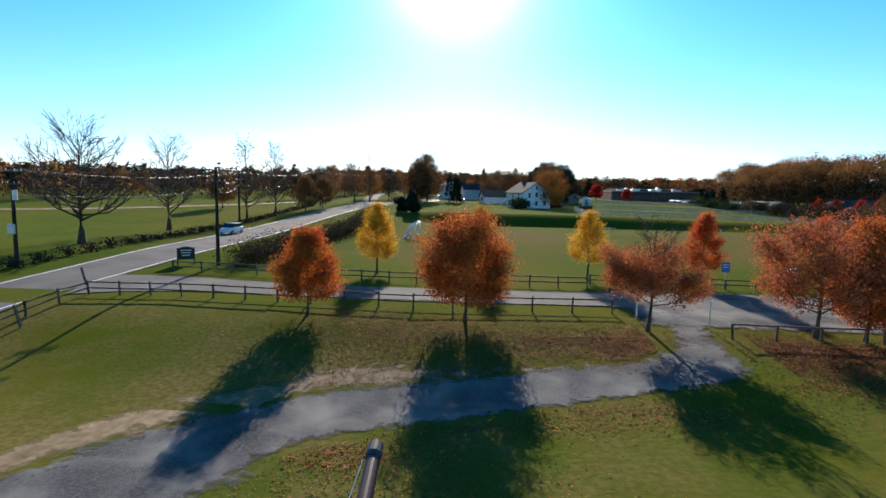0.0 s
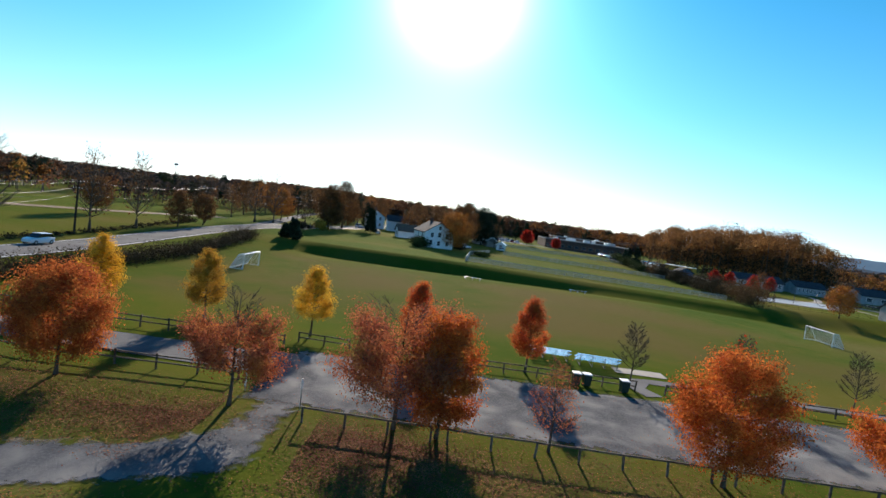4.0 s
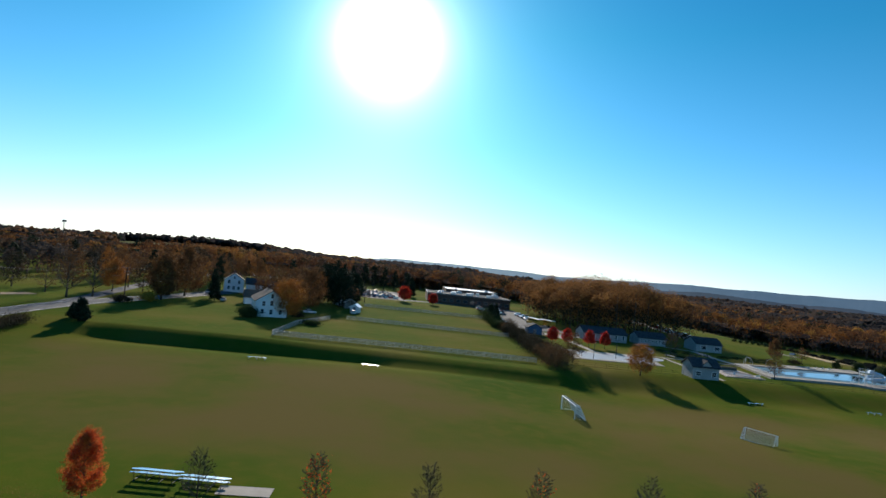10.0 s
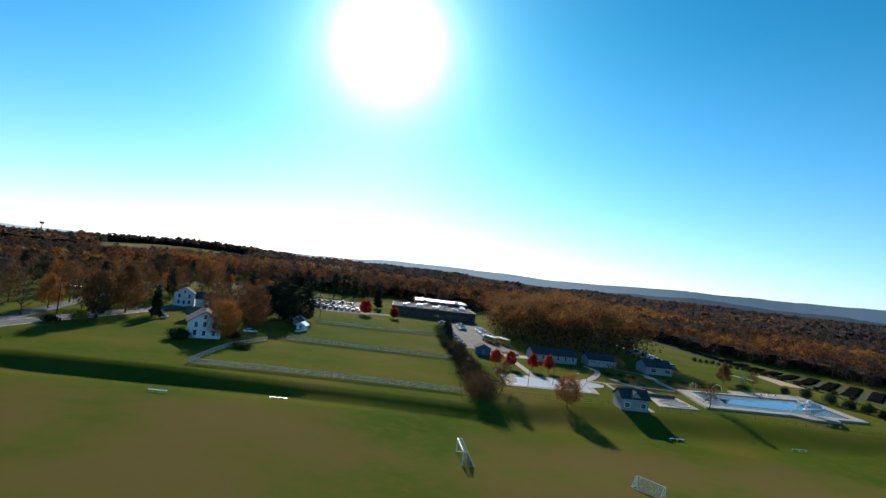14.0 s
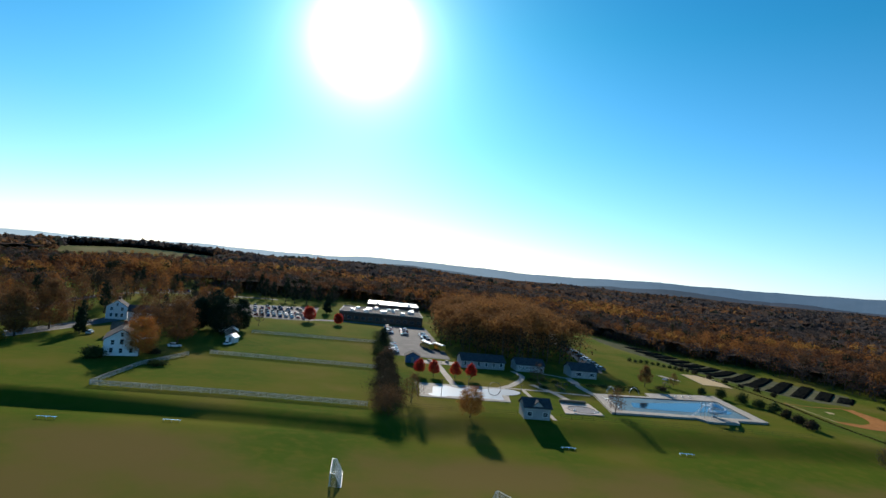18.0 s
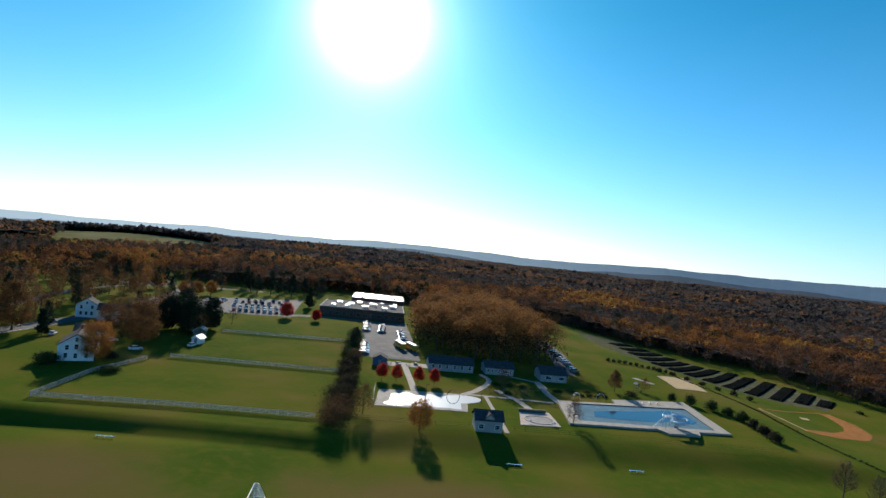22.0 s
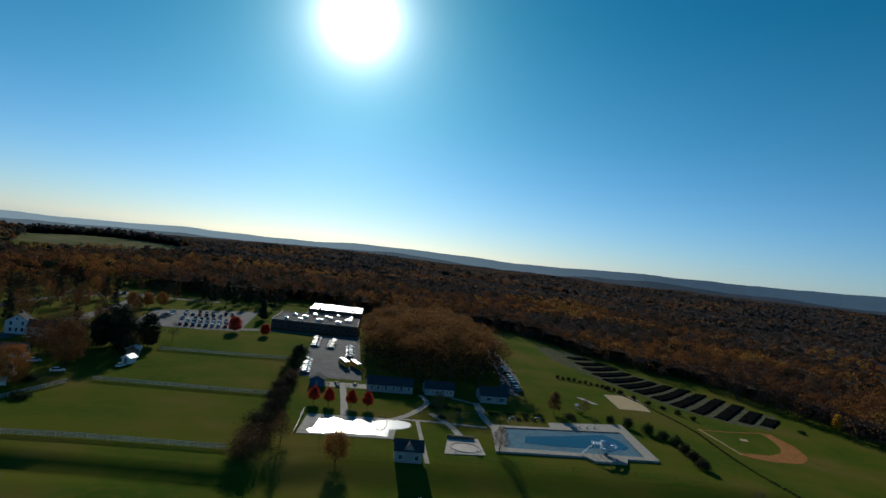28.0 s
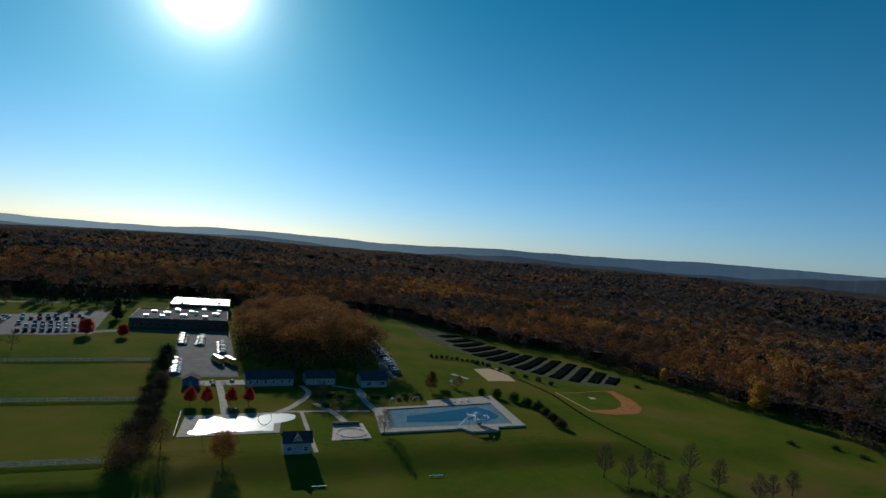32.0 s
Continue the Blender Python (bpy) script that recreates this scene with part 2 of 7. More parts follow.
def mesh_object(name, bm, material, parent=None, label=""):
    me = bpy.data.meshes.new(name)
    bm.to_mesh(me)
    bm.free()
    ob = new(name, me)
    for m in material if isinstance(material, (list, tuple)) else [material]:
        me.materials.append(m)
    if parent:
        ob.parent = parent
    if label:
        ob["label"] = label
    return ob


part = mesh_object


def thing(name, place, label, category, group="", turn=0.0, kind=""):
    ob = new(name)
    ob.empty_display_size = 0.3
    ob.matrix_basis = pose(*place, 0, 0, turn)
    return tagged(ob, label, category, group, kind)


def box(bm, lo, hi, bevel=0.0):
    """A box between two corners, with chamfered edges where asked."""
    (x0, y0, z0), (x1, y1, z1) = lo, hi
    made = bmesh.ops.create_cube(bm, size=1.0, matrix=Matrix.Translation(((x0 + x1) / 2, (y0 + y1) / 2, (z0 + z1) / 2)) @ Matrix.Diagonal((x1 - x0, y1 - y0, z1 - z0, 1)))
    if bevel:
        edges = {e for v in made["verts"] for e in v.link_edges}
        bmesh.ops.bevel(bm, geom=list(edges), offset=bevel, segments=1, affect="EDGES")
    return bm


def prism(bm, outline, y0, y1):
    """An outline of (x, z) drawn out along y."""
    a = [bm.verts.new((x, y0, z)) for x, z in outline]
    b = [bm.verts.new((x, y1, z)) for x, z in outline]
    bm.faces.new(a)
    bm.faces.new(b[::-1])
    for i in range(len(a)):
        j = (i + 1) % len(a)
        bm.faces.new((a[j], a[i], b[i], b[j]))
    bmesh.ops.recalc_face_normals(bm, faces=bm.faces)
    return bm


def tube(bm, a, b, r0, r1, sides=6, cap=True):
    a, b = Vector(a), Vector(b)
    q = (b - a).to_track_quat("Z", "Y")
    rings = []
    for p, r in ((a, r0), (b, r1)):
        rings.append([bm.verts.new(p + q @ Vector((r * math.cos(2 * math.pi * k / sides), r * math.sin(2 * math.pi * k / sides), 0))) for k in range(sides)])
    for k in range(sides):
        bm.faces.new((rings[0][k], rings[0][(k + 1) % sides], rings[1][(k + 1) % sides], rings[1][k]))
    if cap:
        bm.faces.new(rings[0][::-1])
        bm.faces.new(rings[1])
    return bm


def hose(bm, points, radii, sides=6):
    """A smooth bent tube through points."""
    pts = [Vector(p) for p in points]
    rings = []
    for i, p in enumerate(pts):
        way = (pts[min(i + 1, len(pts) - 1)] - pts[max(i - 1, 0)]).normalized()
        q = way.to_track_quat("Z", "Y")
        r = radii[i] if isinstance(radii, (list, tuple)) else radii
        rings.append([bm.verts.new(p + q @ Vector((r * math.cos(2 * math.pi * k / sides), r * math.sin(2 * math.pi * k / sides), 0))) for k in range(sides)])
    for a, b in zip(rings, rings[1:]):
        for k in range(sides):
            bm.faces.new((a[k], a[(k + 1) % sides], b[(k + 1) % sides], b[k]))
    bm.faces.new(rings[0][::-1])
    bm.faces.new(rings[-1])
    return bm


def rim_of(bm, far):
    """Notes on each corner of a patch how far it lies from the rim."""
    layer = bm.verts.layers.float.new("rim")
    bm.verts.ensure_lookup_table()
    for v in bm.verts:
        v[layer] = far(v)
    return bm


def grid_mesh(bm, nx, ny, at):
    rows = [[bm.verts.new(at(i / nx, j / ny)) for i in range(nx + 1)] for j in range(ny + 1)]
    bm.verts.index_update()
    for j in range(ny):
        for i in range(nx):
            bm.faces.new((rows[j][i], rows[j][i + 1], rows[j + 1][i + 1], rows[j + 1][i]))
    return bm


def quad_patch(name, corners, material, lift=0.05, step=3.0, label="", category="", wobble=0.0):
    """A four-cornered patch laid on the ground."""
    a, b, c, d = (Vector((*p, 0)) for p in corners)
    nx = max(1, int(max((b - a).length, (c - d).length) / step))
    ny = max(1, int(max((d - a).length, (c - b).length) / step))

    def at(u, v):
        p = (a * (1 - u) + b * u) * (1 - v) + (d * (1 - u) + c * u) * v
        if wobble:
            edge = min(u, 1 - u, v, 1 - v) * 6
            if edge < 1:
                n = noise.noise(Vector((p.x * 0.3, p.y * 0.3, 7)))
                p = p + Vector((noise.noise(Vector((p.y * 0.25, 3, p.x * 0.25))), n, 0)) * wobble * (1 - edge)
        return (p.x, p.y, ground_z(p.x, p.y) + lift)

    bm = grid_mesh(bmesh.new(), nx, ny, at)
    wide, deep = max((b - a).length, (c - d).length), max((d - a).length, (c - b).length)
    rim_of(bm, lambda q: min(min(q.index % (nx + 1), nx - q.index % (nx + 1)) / nx * wide, min(q.index // (nx + 1), ny - q.index // (nx + 1)) / ny * deep))
    return tagged(mesh_object(name, bm, material), label, category, kind="structure")


def smooth_line(points, step):
    """Points along a smooth line through the given ones."""
    pts = [Vector((*p[:2], 0)) for p in points]
    out = []
    for i in range(len(pts) - 1):
        p0, p1, p2, p3 = pts[max(i - 1, 0)], pts[i], pts[i + 1], pts[min(i + 2, len(pts) - 1)]
        n = max(1, int((p2 - p1).length / step))
        for k in range(n):
            t = k / n
            out.append(0.5 * (2 * p1 + (p2 - p0) * t + (2 * p0 - 5 * p1 + 4 * p2 - p3) * t * t + (3 * p1 - p0 - 3 * p2 + p3) * t**3))
    out.append(pts[-1])
    return out


def ribbon(name, points, width, material, lift=0.06, step=3.0, across=4, label="", category="", wobble=0.0, offset=0.0, kind="structure"):
    """A strip of ground along a line; width is one number or one for each point."""
    line = smooth_line(points, step)
    wide = [width] * len(points) if not isinstance(width, (list, tuple)) else width
    bm = bmesh.new()
    rows = []
    for i, p in enumerate(line):
        way = (line[min(i + 1, len(line) - 1)] - line[max(i - 1, 0)]).normalized()
        side = Vector((way.y, -way.x, 0))
        f = i / max(1, len(line) - 1) * (len(wide) - 1)
        w = wide[int(f)] + (wide[min(int(f) + 1, len(wide) - 1)] - wide[int(f)]) * (f - int(f))
        row = []
        for k in range(across + 1):
            s = (k / across - 0.5) * w + offset
            if wobble and k in (0, across):
                s += wobble * noise.noise(Vector((p.x * 0.35, p.y * 0.35, k * 3.1)))
            q = p + side * s
            row.append(bm.verts.new((q.x, q.y, ground_z(q.x, q.y) + lift)))
        rows.append(row)
    for r0, r1 in zip(rows, rows[1:]):
        for k in range(across):
            bm.faces.new((r0[k], r0[k + 1], r1[k + 1], r1[k]))
    bm.verts.index_update()
    rim_of(bm, lambda q: min(q.index % (across + 1), across - q.index % (across + 1)) / across * wide[0])
    bmesh.ops.recalc_face_normals(bm, faces=bm.faces)
    for f in bm.faces:
        if f.normal.z < 0:
            f.normal_flip()
    return tagged(mesh_object(name, bm, material), label, category, kind=kind)

# ---- trees ----
def from_arrays(name, verts, faces, material):
    me = bpy.data.meshes.new(name)
    if isinstance(verts, np.ndarray):
        n, k = faces.shape
        me.vertices.add(len(verts))
        me.vertices.foreach_set("co", np.asarray(verts, np.float32).ravel())
        me.loops.add(n * k)
        me.loops.foreach_set("vertex_index", np.asarray(faces, np.int32).ravel())
        me.polygons.add(n)
        me.polygons.foreach_set("loop_start", np.arange(0, n * k, k, dtype=np.int32))
        me.update(calc_edges=True)
    else:
        me.from_pydata(verts, [], faces)
    for m in material if isinstance(material, (list, tuple)) else [material]:
        me.materials.append(m)
    return me


def turned_quads(rng, centres, outward, size, loose=0.25):
    """Leaf clumps that mostly face outwards from their crown."""
    n = len(centres)
    o = outward / np.maximum(1e-6, np.linalg.norm(outward, axis=1))[:, None] + rng.normal(size=(n, 3)) * loose
    a = np.cross(o, rng.normal(size=(n, 3)))
    a /= np.linalg.norm(a, axis=1)[:, None]
    b = np.cross(o, a)
    b /= np.linalg.norm(b, axis=1)[:, None]
    s = size * rng.uniform(0.6, 1.35, n)[:, None]
    a, b = a * s, b * s * 0.8
    lift = o / np.linalg.norm(o, axis=1)[:, None] * s * 0.12
    verts = np.stack([centres - a * 0.5, centres - b * 0.5 + lift, centres + a * 0.5, centres + b * 0.5 + lift], 1).reshape(-1, 3)
    return verts, np.arange(4 * n).reshape(n, 4)


def crown_shape(kind, w):
    """Half width of a crown at height w in 0..1."""
    if kind == "oval":
        return math.sin(math.pi * min(1, max(0, 0.06 + 0.90 * w)) ** 0.85) ** 0.62
    if kind == "egg":
        return (math.sin(math.pi * min(1, 0.10 + 0.88 * w) ** 0.62)) ** 0.75
    if kind == "cone":
        return max(0.02, (1 - w) ** 0.85 * min(1, 0.5 + w * 7))
    if kind == "round":
        return math.sqrt(max(0.02, 1 - ((w - 0.40) / 0.62) ** 2))
    return math.sin(math.pi * min(1, max(0, 0.12 + 0.85 * w))) ** 0.45


def wood_skeleton(bm, rng, height, trunk_h, half, trunk_r, limbs, twigs, kind, fork=0.0, fine=3, thin=None):
    """Trunk, rising limbs, branches and twigs; gives back the ends of the twigs with their ways."""
    ends = []
    thin = thin or bm
    lean = rng.normal(0, 0.012, 2)
    top = height * 0.88
    line = [Vector((lean[0] * z + 0.05 * math.sin(z * 0.9), lean[1] * z + 0.05 * math.cos(z * 1.1), z)) for z in np.linspace(-0.15, top, 9)]
    radii = [max(0.014, trunk_r * (1.3 if i == 0 else 1) * (1 - 0.93 * (i / 8) ** 0.8)) for i in range(9)]
    hose(bm, line, radii, 7)
    ends.append((line[-1], Vector((0, 0, 1))))
    for k in range(limbs):
        f = (k + rng.uniform(0.1, 0.9)) / limbs
        z = trunk_h * 0.92 + (height * 0.74 - trunk_h * 0.92) * f ** 1.15
        u = (z + 0.15) / (top + 0.15) * 8
        i = min(7, max(0, int(u)))
        root = line[i].lerp(line[i + 1], u - i)
        w0 = max(0.0, (z - trunk_h) / (height - trunk_h))
        wt = min(0.96, w0 + (0.10 + 0.16 * f + 0.22 * fork) * rng.uniform(0.6, 1.25))
        ang = k * 2.399 + rng.uniform(-0.4, 0.4)
        reach = half * crown_shape(kind, wt) * rng.uniform(0.78, 0.98)
        tip = Vector((math.cos(ang) * reach, math.sin(ang) * reach, trunk_h + (height - trunk_h) * wt))
        run = tip - root
        mid = root.lerp(tip, 0.5) + Vector((rng.normal(0, 0.03), rng.normal(0, 0.03), -0.09 + rng.normal(0, 0.03))) * run.length
        r = max(0.012, radii[i] * 0.46)
        hose(bm, [root, mid, tip], [r, r * 0.6, 0.010], 5)
        ends.append((tip, run.normalized()))
        for j in range(twigs):
            g = 0.28 + 0.70 * (j + rng.uniform(0.1, 0.9)) / twigs
            start = root.lerp(mid, g * 2) if g < 0.5 else mid.lerp(tip, g * 2 - 1)
            swing = (1 if j % 2 else -1) * rng.uniform(0.5, 1.0)
            way = Vector((math.cos(ang + swing), math.sin(ang + swing), 0.35 + 0.5 * fork + rng.normal(0, 0.25))).normalized()
            far = run.length * rng.uniform(0.30, 0.48) * (1.2 - 0.6 * g)
            end = start + way * far
            tube(thin, start, end, r * 0.42, 0.013, 4, False)
            ends.append((end, way))
            for _ in range(fine):
                q = rng.uniform(0.25, 0.95)
                way2 = (way + Vector(rng.normal(0, 0.55, 3)) + Vector((0, 0, 0.25))).normalized()
                t2 = start.lerp(end, q) + way2 * far * rng.uniform(0.35, 0.6)
                tube(thin, start.lerp(end, q), t2, max(0.011, r * 0.2), 0.008, 3, False)
                ends.append((t2, way2))
    return ends


def make_tree(name, place, height, width, trunk_h, leaf, n_leaves, leaf_size, kind="oval", seed=1, label="", category="tree", group="", limbs=14, twigs=4, trunk_r=None, bare_top=0.0, fork=0.3, turn=0.0, bark=None):
    """A tree as trunk and crown: leaves hang in sprays round the ends of its twigs."""
    rng = np.random.default_rng(seed)
    ob = thing(name, place, label, category, group, turn)
    half = width / 2
    bm = bmesh.new()
    bare = n_leaves < 500
    thin = bmesh.new() if bare else None
    ends = wood_skeleton(bm, rng, height, trunk_h, half, trunk_r or height * 0.018, limbs, twigs, kind, fork, 7 if bare else 3, thin)
    for f in bm.faces:
        f.smooth = True
    part("trunk", bm, bark or BARK, ob)
    if bare:
        part("branchwork", thin, bark or BARK, ob, "fine leafless twigs")
    if n_leaves:
        p = np.array([tuple(e[0]) for e in ends])
        d = np.array([tuple(e[1]) for e in ends])
        if bare_top:
            w = (p[:, 2] - trunk_h) / (height - trunk_h)
            out = np.hypot(p[:, 0], p[:, 1]) / half
            keep = w < (1 - bare_top) * (0.55 + 0.75 * out) + rng.normal(0, 0.05, len(p))
            p, d = p[keep], d[keep]
        if not bare_top and kind != "cone":
            w = rng.uniform(0.02, 0.97, 90 + len(p))
            rad = half * 0.93 * np.array([crown_shape(kind, q) for q in w]) * np.sqrt(rng.uniform(0.35, 1.0, len(w)))
            ang = rng.uniform(0, 6.283, len(w))
            p = np.concatenate([p, np.stack([rad * np.cos(ang), rad * np.sin(ang), trunk_h + (height - trunk_h) * w], 1)])
            d = np.concatenate([d, np.stack([np.cos(ang), np.sin(ang), 0.5 + 0 * ang], 1)])
        load = rng.lognormal(0, 0.45, len(p))
        pick = rng.choice(len(p), n_leaves, p=load / load.sum())
        ball = rng.normal(0, 1, (n_leaves, 3))
        ball *= np.minimum(1, 1.5 / np.linalg.norm(ball, axis=1))[:, None]
        spread = half * 0.125 * rng.uniform(0.65, 1.35, len(p))[pick][:, None]
        c = p[pick] + ball * spread * np.array([1, 1, 0.95]) + d[pick] * np.clip(rng.normal(-0.9, 1.0, n_leaves), -2.4, 0.5)[:, None] * spread
        c[:, 2] = np.maximum(c[:, 2], trunk_h * 0.72)
        heart = np.array([0, 0, trunk_h + 0.3 * (height - trunk_h)])
        face = ball * 0.7 + (c - heart) / half + np.array([0, 0, 0.3])
        v, f = turned_quads(rng, c, face, leaf_size, 0.55)
        me = from_arrays("crown", v, f, leaf)
        crown = new("crown", me)
        crown.parent = ob
    return ob


def leaf_matter(name, stops, through=0.42):
    return shader(name, rough=0.85, spec=0.03, stops=stops, scale=0.7, detail=5, per_island=0.16, translucent=through)


BARK = shader("bark", rough=0.95, spec=0.1, stops=[(0.3, (0.045, 0.036, 0.028)), (0.7, (0.13, 0.105, 0.08))], scale=6, bump=0.6, bump_scale=18, stretch=(1, 1, 0.25))
LEAF_ORANGE = leaf_matter("leaves_orange", [(0.3, (0.38, 0.075, 0.020)), (0.5, (0.51, 0.125, 0.028)), (0.7, (0.57, 0.185, 0.038))])
LEAF_RUST = leaf_matter("leaves_rust", [(0.3, (0.33, 0.075, 0.026)), (0.5, (0.45, 0.125, 0.034)), (0.7, (0.53, 0.19, 0.045))])
LEAF_PINK = leaf_matter("leaves_pink", [(0.3, (0.30, 0.080, 0.045)), (0.5, (0.42, 0.125, 0.055)), (0.7, (0.50, 0.19, 0.055))], 0.36)
LEAF_RED = leaf_matter("leaves_red", [(0.3, (0.44, 0.060, 0.022)), (0.5, (0.56, 0.11, 0.03)), (0.7, (0.60, 0.20, 0.045))])
LEAF_CRIMSON = leaf_matter("leaves_crimson", [(0.3, (0.30, 0.018, 0.018)), (0.7, (0.46, 0.055, 0.028))], 0.4)
LEAF_YELLOW = leaf_matter("leaves_yellow", [(0.3, (0.50, 0.22, 0.02)), (0.5, (0.66, 0.36, 0.03)), (0.7, (0.72, 0.48, 0.06))])
LEAF_OLIVE = leaf_matter("leaves_olive", [(0.3, (0.30, 0.15, 0.025)), (0.5, (0.42, 0.22, 0.03)), (0.7, (0.52, 0.31, 0.04))])
LEAF_BROWN = leaf_matter("leaves_brown", [(0.3, (0.085, 0.044, 0.022)), (0.5, (0.145, 0.070, 0.028)), (0.7, (0.22, 0.105, 0.036))], 0.25)
LEAF_GREEN = leaf_matter("leaves_green", [(0.3, (0.022, 0.035, 0.012)), (0.7, (0.05, 0.07, 0.022))], 0.15)
NEEDLE = leaf_matter("needles", [(0.3, (0.010, 0.020, 0.012)), (0.7, (0.025, 0.04, 0.02))], 0.05)
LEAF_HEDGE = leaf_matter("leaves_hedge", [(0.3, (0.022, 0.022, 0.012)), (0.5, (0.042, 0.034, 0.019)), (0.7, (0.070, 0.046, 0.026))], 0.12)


def woods(name, spots, leaf, label, seed=5, faces_each=60, size=1.0, trunks=True, category="woods", lobes=6):
    """A mass of autumn trees joined in one, each a dome of leafy lobes: spots are rows of x, y, z, height, half width."""
    rng = np.random.default_rng(seed)
    spots = np.asarray(spots, float)
    vs, fs, off = [], [], 0
    for x, y, z, hgt, half in spots:
        n = int(faces_each * rng.uniform(0.75, 1.25))
        ang = np.arange(lobes) * 2.399 + rng.uniform(0, 6.28)
        out = np.sqrt((np.arange(lobes) + 0.3) / lobes) * half * 0.62
        hub = np.stack([np.cos(ang) * out, np.sin(ang) * out, hgt * (0.76 - 0.30 * (out / half) ** 2 + rng.uniform(-0.07, 0.07, lobes))], 1)
        rad = half * rng.uniform(0.40, 0.58, lobes)
        pick = rng.integers(0, lobes, n)
        b = rng.normal(0, 1, (n, 3))
        b /= np.linalg.norm(b, axis=1)[:, None]
        b[:, 2] = np.where(b[:, 2] < -0.35, -b[:, 2], b[:, 2])
        p = hub[pick] + b * rad[pick][:, None] * rng.uniform(0.72, 1.08, n)[:, None] * np.array([1, 1, 1.15])
        low = rng.random(n) < 0.26
        p[low, 2] -= hgt * rng.uniform(0.15, 0.55, low.sum())
        v, f = turned_quads(rng, p + (x, y, z), b + np.array([0, 0, 0.35]), size, 0.22)
        vs.append(v)
        fs.append(f + off)
        off += len(v)
    ob = new(name, from_arrays(name, np.concatenate(vs), np.concatenate(fs), leaf))
    tagged(ob, label, category, kind="stuff")
    if trunks:
        bm_v, bm_f, o = [], [], 0
        for x, y, z, hgt, half in spots:
            r = 0.011 * hgt + 0.04
            dx, dy = rng.normal(0, 0.5, 2)
            for (a, b, zz) in ((0, 0, -0.5), (dx, dy, hgt * 0.8)):
                k = r if zz < 0 else r * 0.3
                bm_v += [(x + a + k, y + b, z + zz), (x + a - k * 0.5, y + b + k * 0.87, z + zz), (x + a - k * 0.5, y + b - k * 0.87, z + zz)]
            bm_f += [(o + i, o + (i + 1) % 3, o + 3 + (i + 1) % 3, o + 3 + i) for i in range(3)]
            o += 6
        tr = new("trunks", from_arrays("trunks", bm_v, bm_f, BARK))
        tr.parent = ob
        tagged(tr, kind="stuff")
    return ob

# ---- the ground ----
def ramp(x, a, b, u, v):
    t = min(1.0, max(0.0, (x - a) / (b - a)))
    return u + (v - u) * t


def ground_z(x, y):
    z = 0.9 * ss(-x, 8, 40) * ss(y, 30, 60)
    bank = ss(x, -23, -10)
    z += ramp(x, 20, 95, 2.3, 0.85) * (bank * ss(y, ramp(x, 95, 120, 126.5, 130), ramp(x, 95, 120, 133, 146.5)) + (1 - bank) * ss(y, 75, 165))
    z -= 0.5 * ss(y, 121, 127) * (1 - ss(y, 127.5, 132)) * ss(x, -20, 0) * (1 - ss(x, 60, 115))
    z -= 1.75 * ss(x, 60, 115) * ss(262 - x, 0, 25) * ss(y, 75, 116) * (1 - ss(y, ramp(x, 95, 120, 126, 130), ramp(x, 95, 120, 133, 146.5)))
    z += 1.6 * ss(y, 160, 300) * ss(290 - x, 0, 110)
    z -= 5.7 * ss(x, 228, 300) * ss(y, 40, 100)
    z -= 9 * ss(x, 350, 620)
    z -= 1.6 * ss(36 - y, 2, 18) * (0.45 + 0.55 * ss(12 - x, 0, 14))
    z += 24 * math.exp(-(((x + 265) / 240) ** 2) - ((y - 985) / 190) ** 2)
    z += 11 * noise.noise(Vector((x / 190, y / 150, 4.4))) * ss(x, 385, 560)
    far = math.hypot(x - 100, y)
    if far > 500:
        swell = noise.noise(Vector((x / 900, y / 900, 3.3))) * 14 + noise.noise(Vector((x / 350, y / 350, 9.1))) * 5
        z += swell * ss(far, 500, 1100)
        z += ramp(math.atan2(x - 110, max(y, 1)), -0.62, -0.05, -62, 0) * ss(far, 1050, 2500) * ss(y, 0, 900)
        z += ramp(math.atan2(x - 100, max(y, 1)), -0.55, 0.75, -30, 14) * ss(far, 1400, 4300) * ss(y, 0, 900)
    return z


def build_ground():
    xs = [-4700, -3600, -2800, -2100, -1600, -1200, -900, -700, -520, -400, -300, -220, -160, -120, -90, -75]
    xs += list(np.arange(-60, 330, 2.5)) + [335, 350, 370, 400, 440, 490, 550, 620, 700, 800, 920, 1060, 1250, 1500, 1800, 2200, 2700, 3300, 4000, 4800]
    ys = [-1200, -600, -300, -150, -90, -60, -45] + list(np.arange(-35, 352, 2.5)) + [356, 366, 380, 400, 425, 455, 490, 530, 580, 640, 720, 820, 940, 1080, 1250, 1450, 1700, 2000, 2350, 2750, 3200, 3700, 4250, 4850]
    verts = [(x, y, ground_z(x, y)) for y in ys for x in xs]
    w = len(xs)
    faces = [(j * w + i, j * w + i + 1, (j + 1) * w + i + 1, (j + 1) * w + i) for j in range(len(ys) - 1) for i in range(w - 1)]
    me = bpy.data.meshes.new("ground")
    me.from_pydata(verts, [], faces)
    me.materials.append(GRASS)
    for p in me.polygons:
        p.use_smooth = True
    return tagged(new("ground", me), "wide mown grass fields with browned patches and a low bank", "ground", kind="structure")


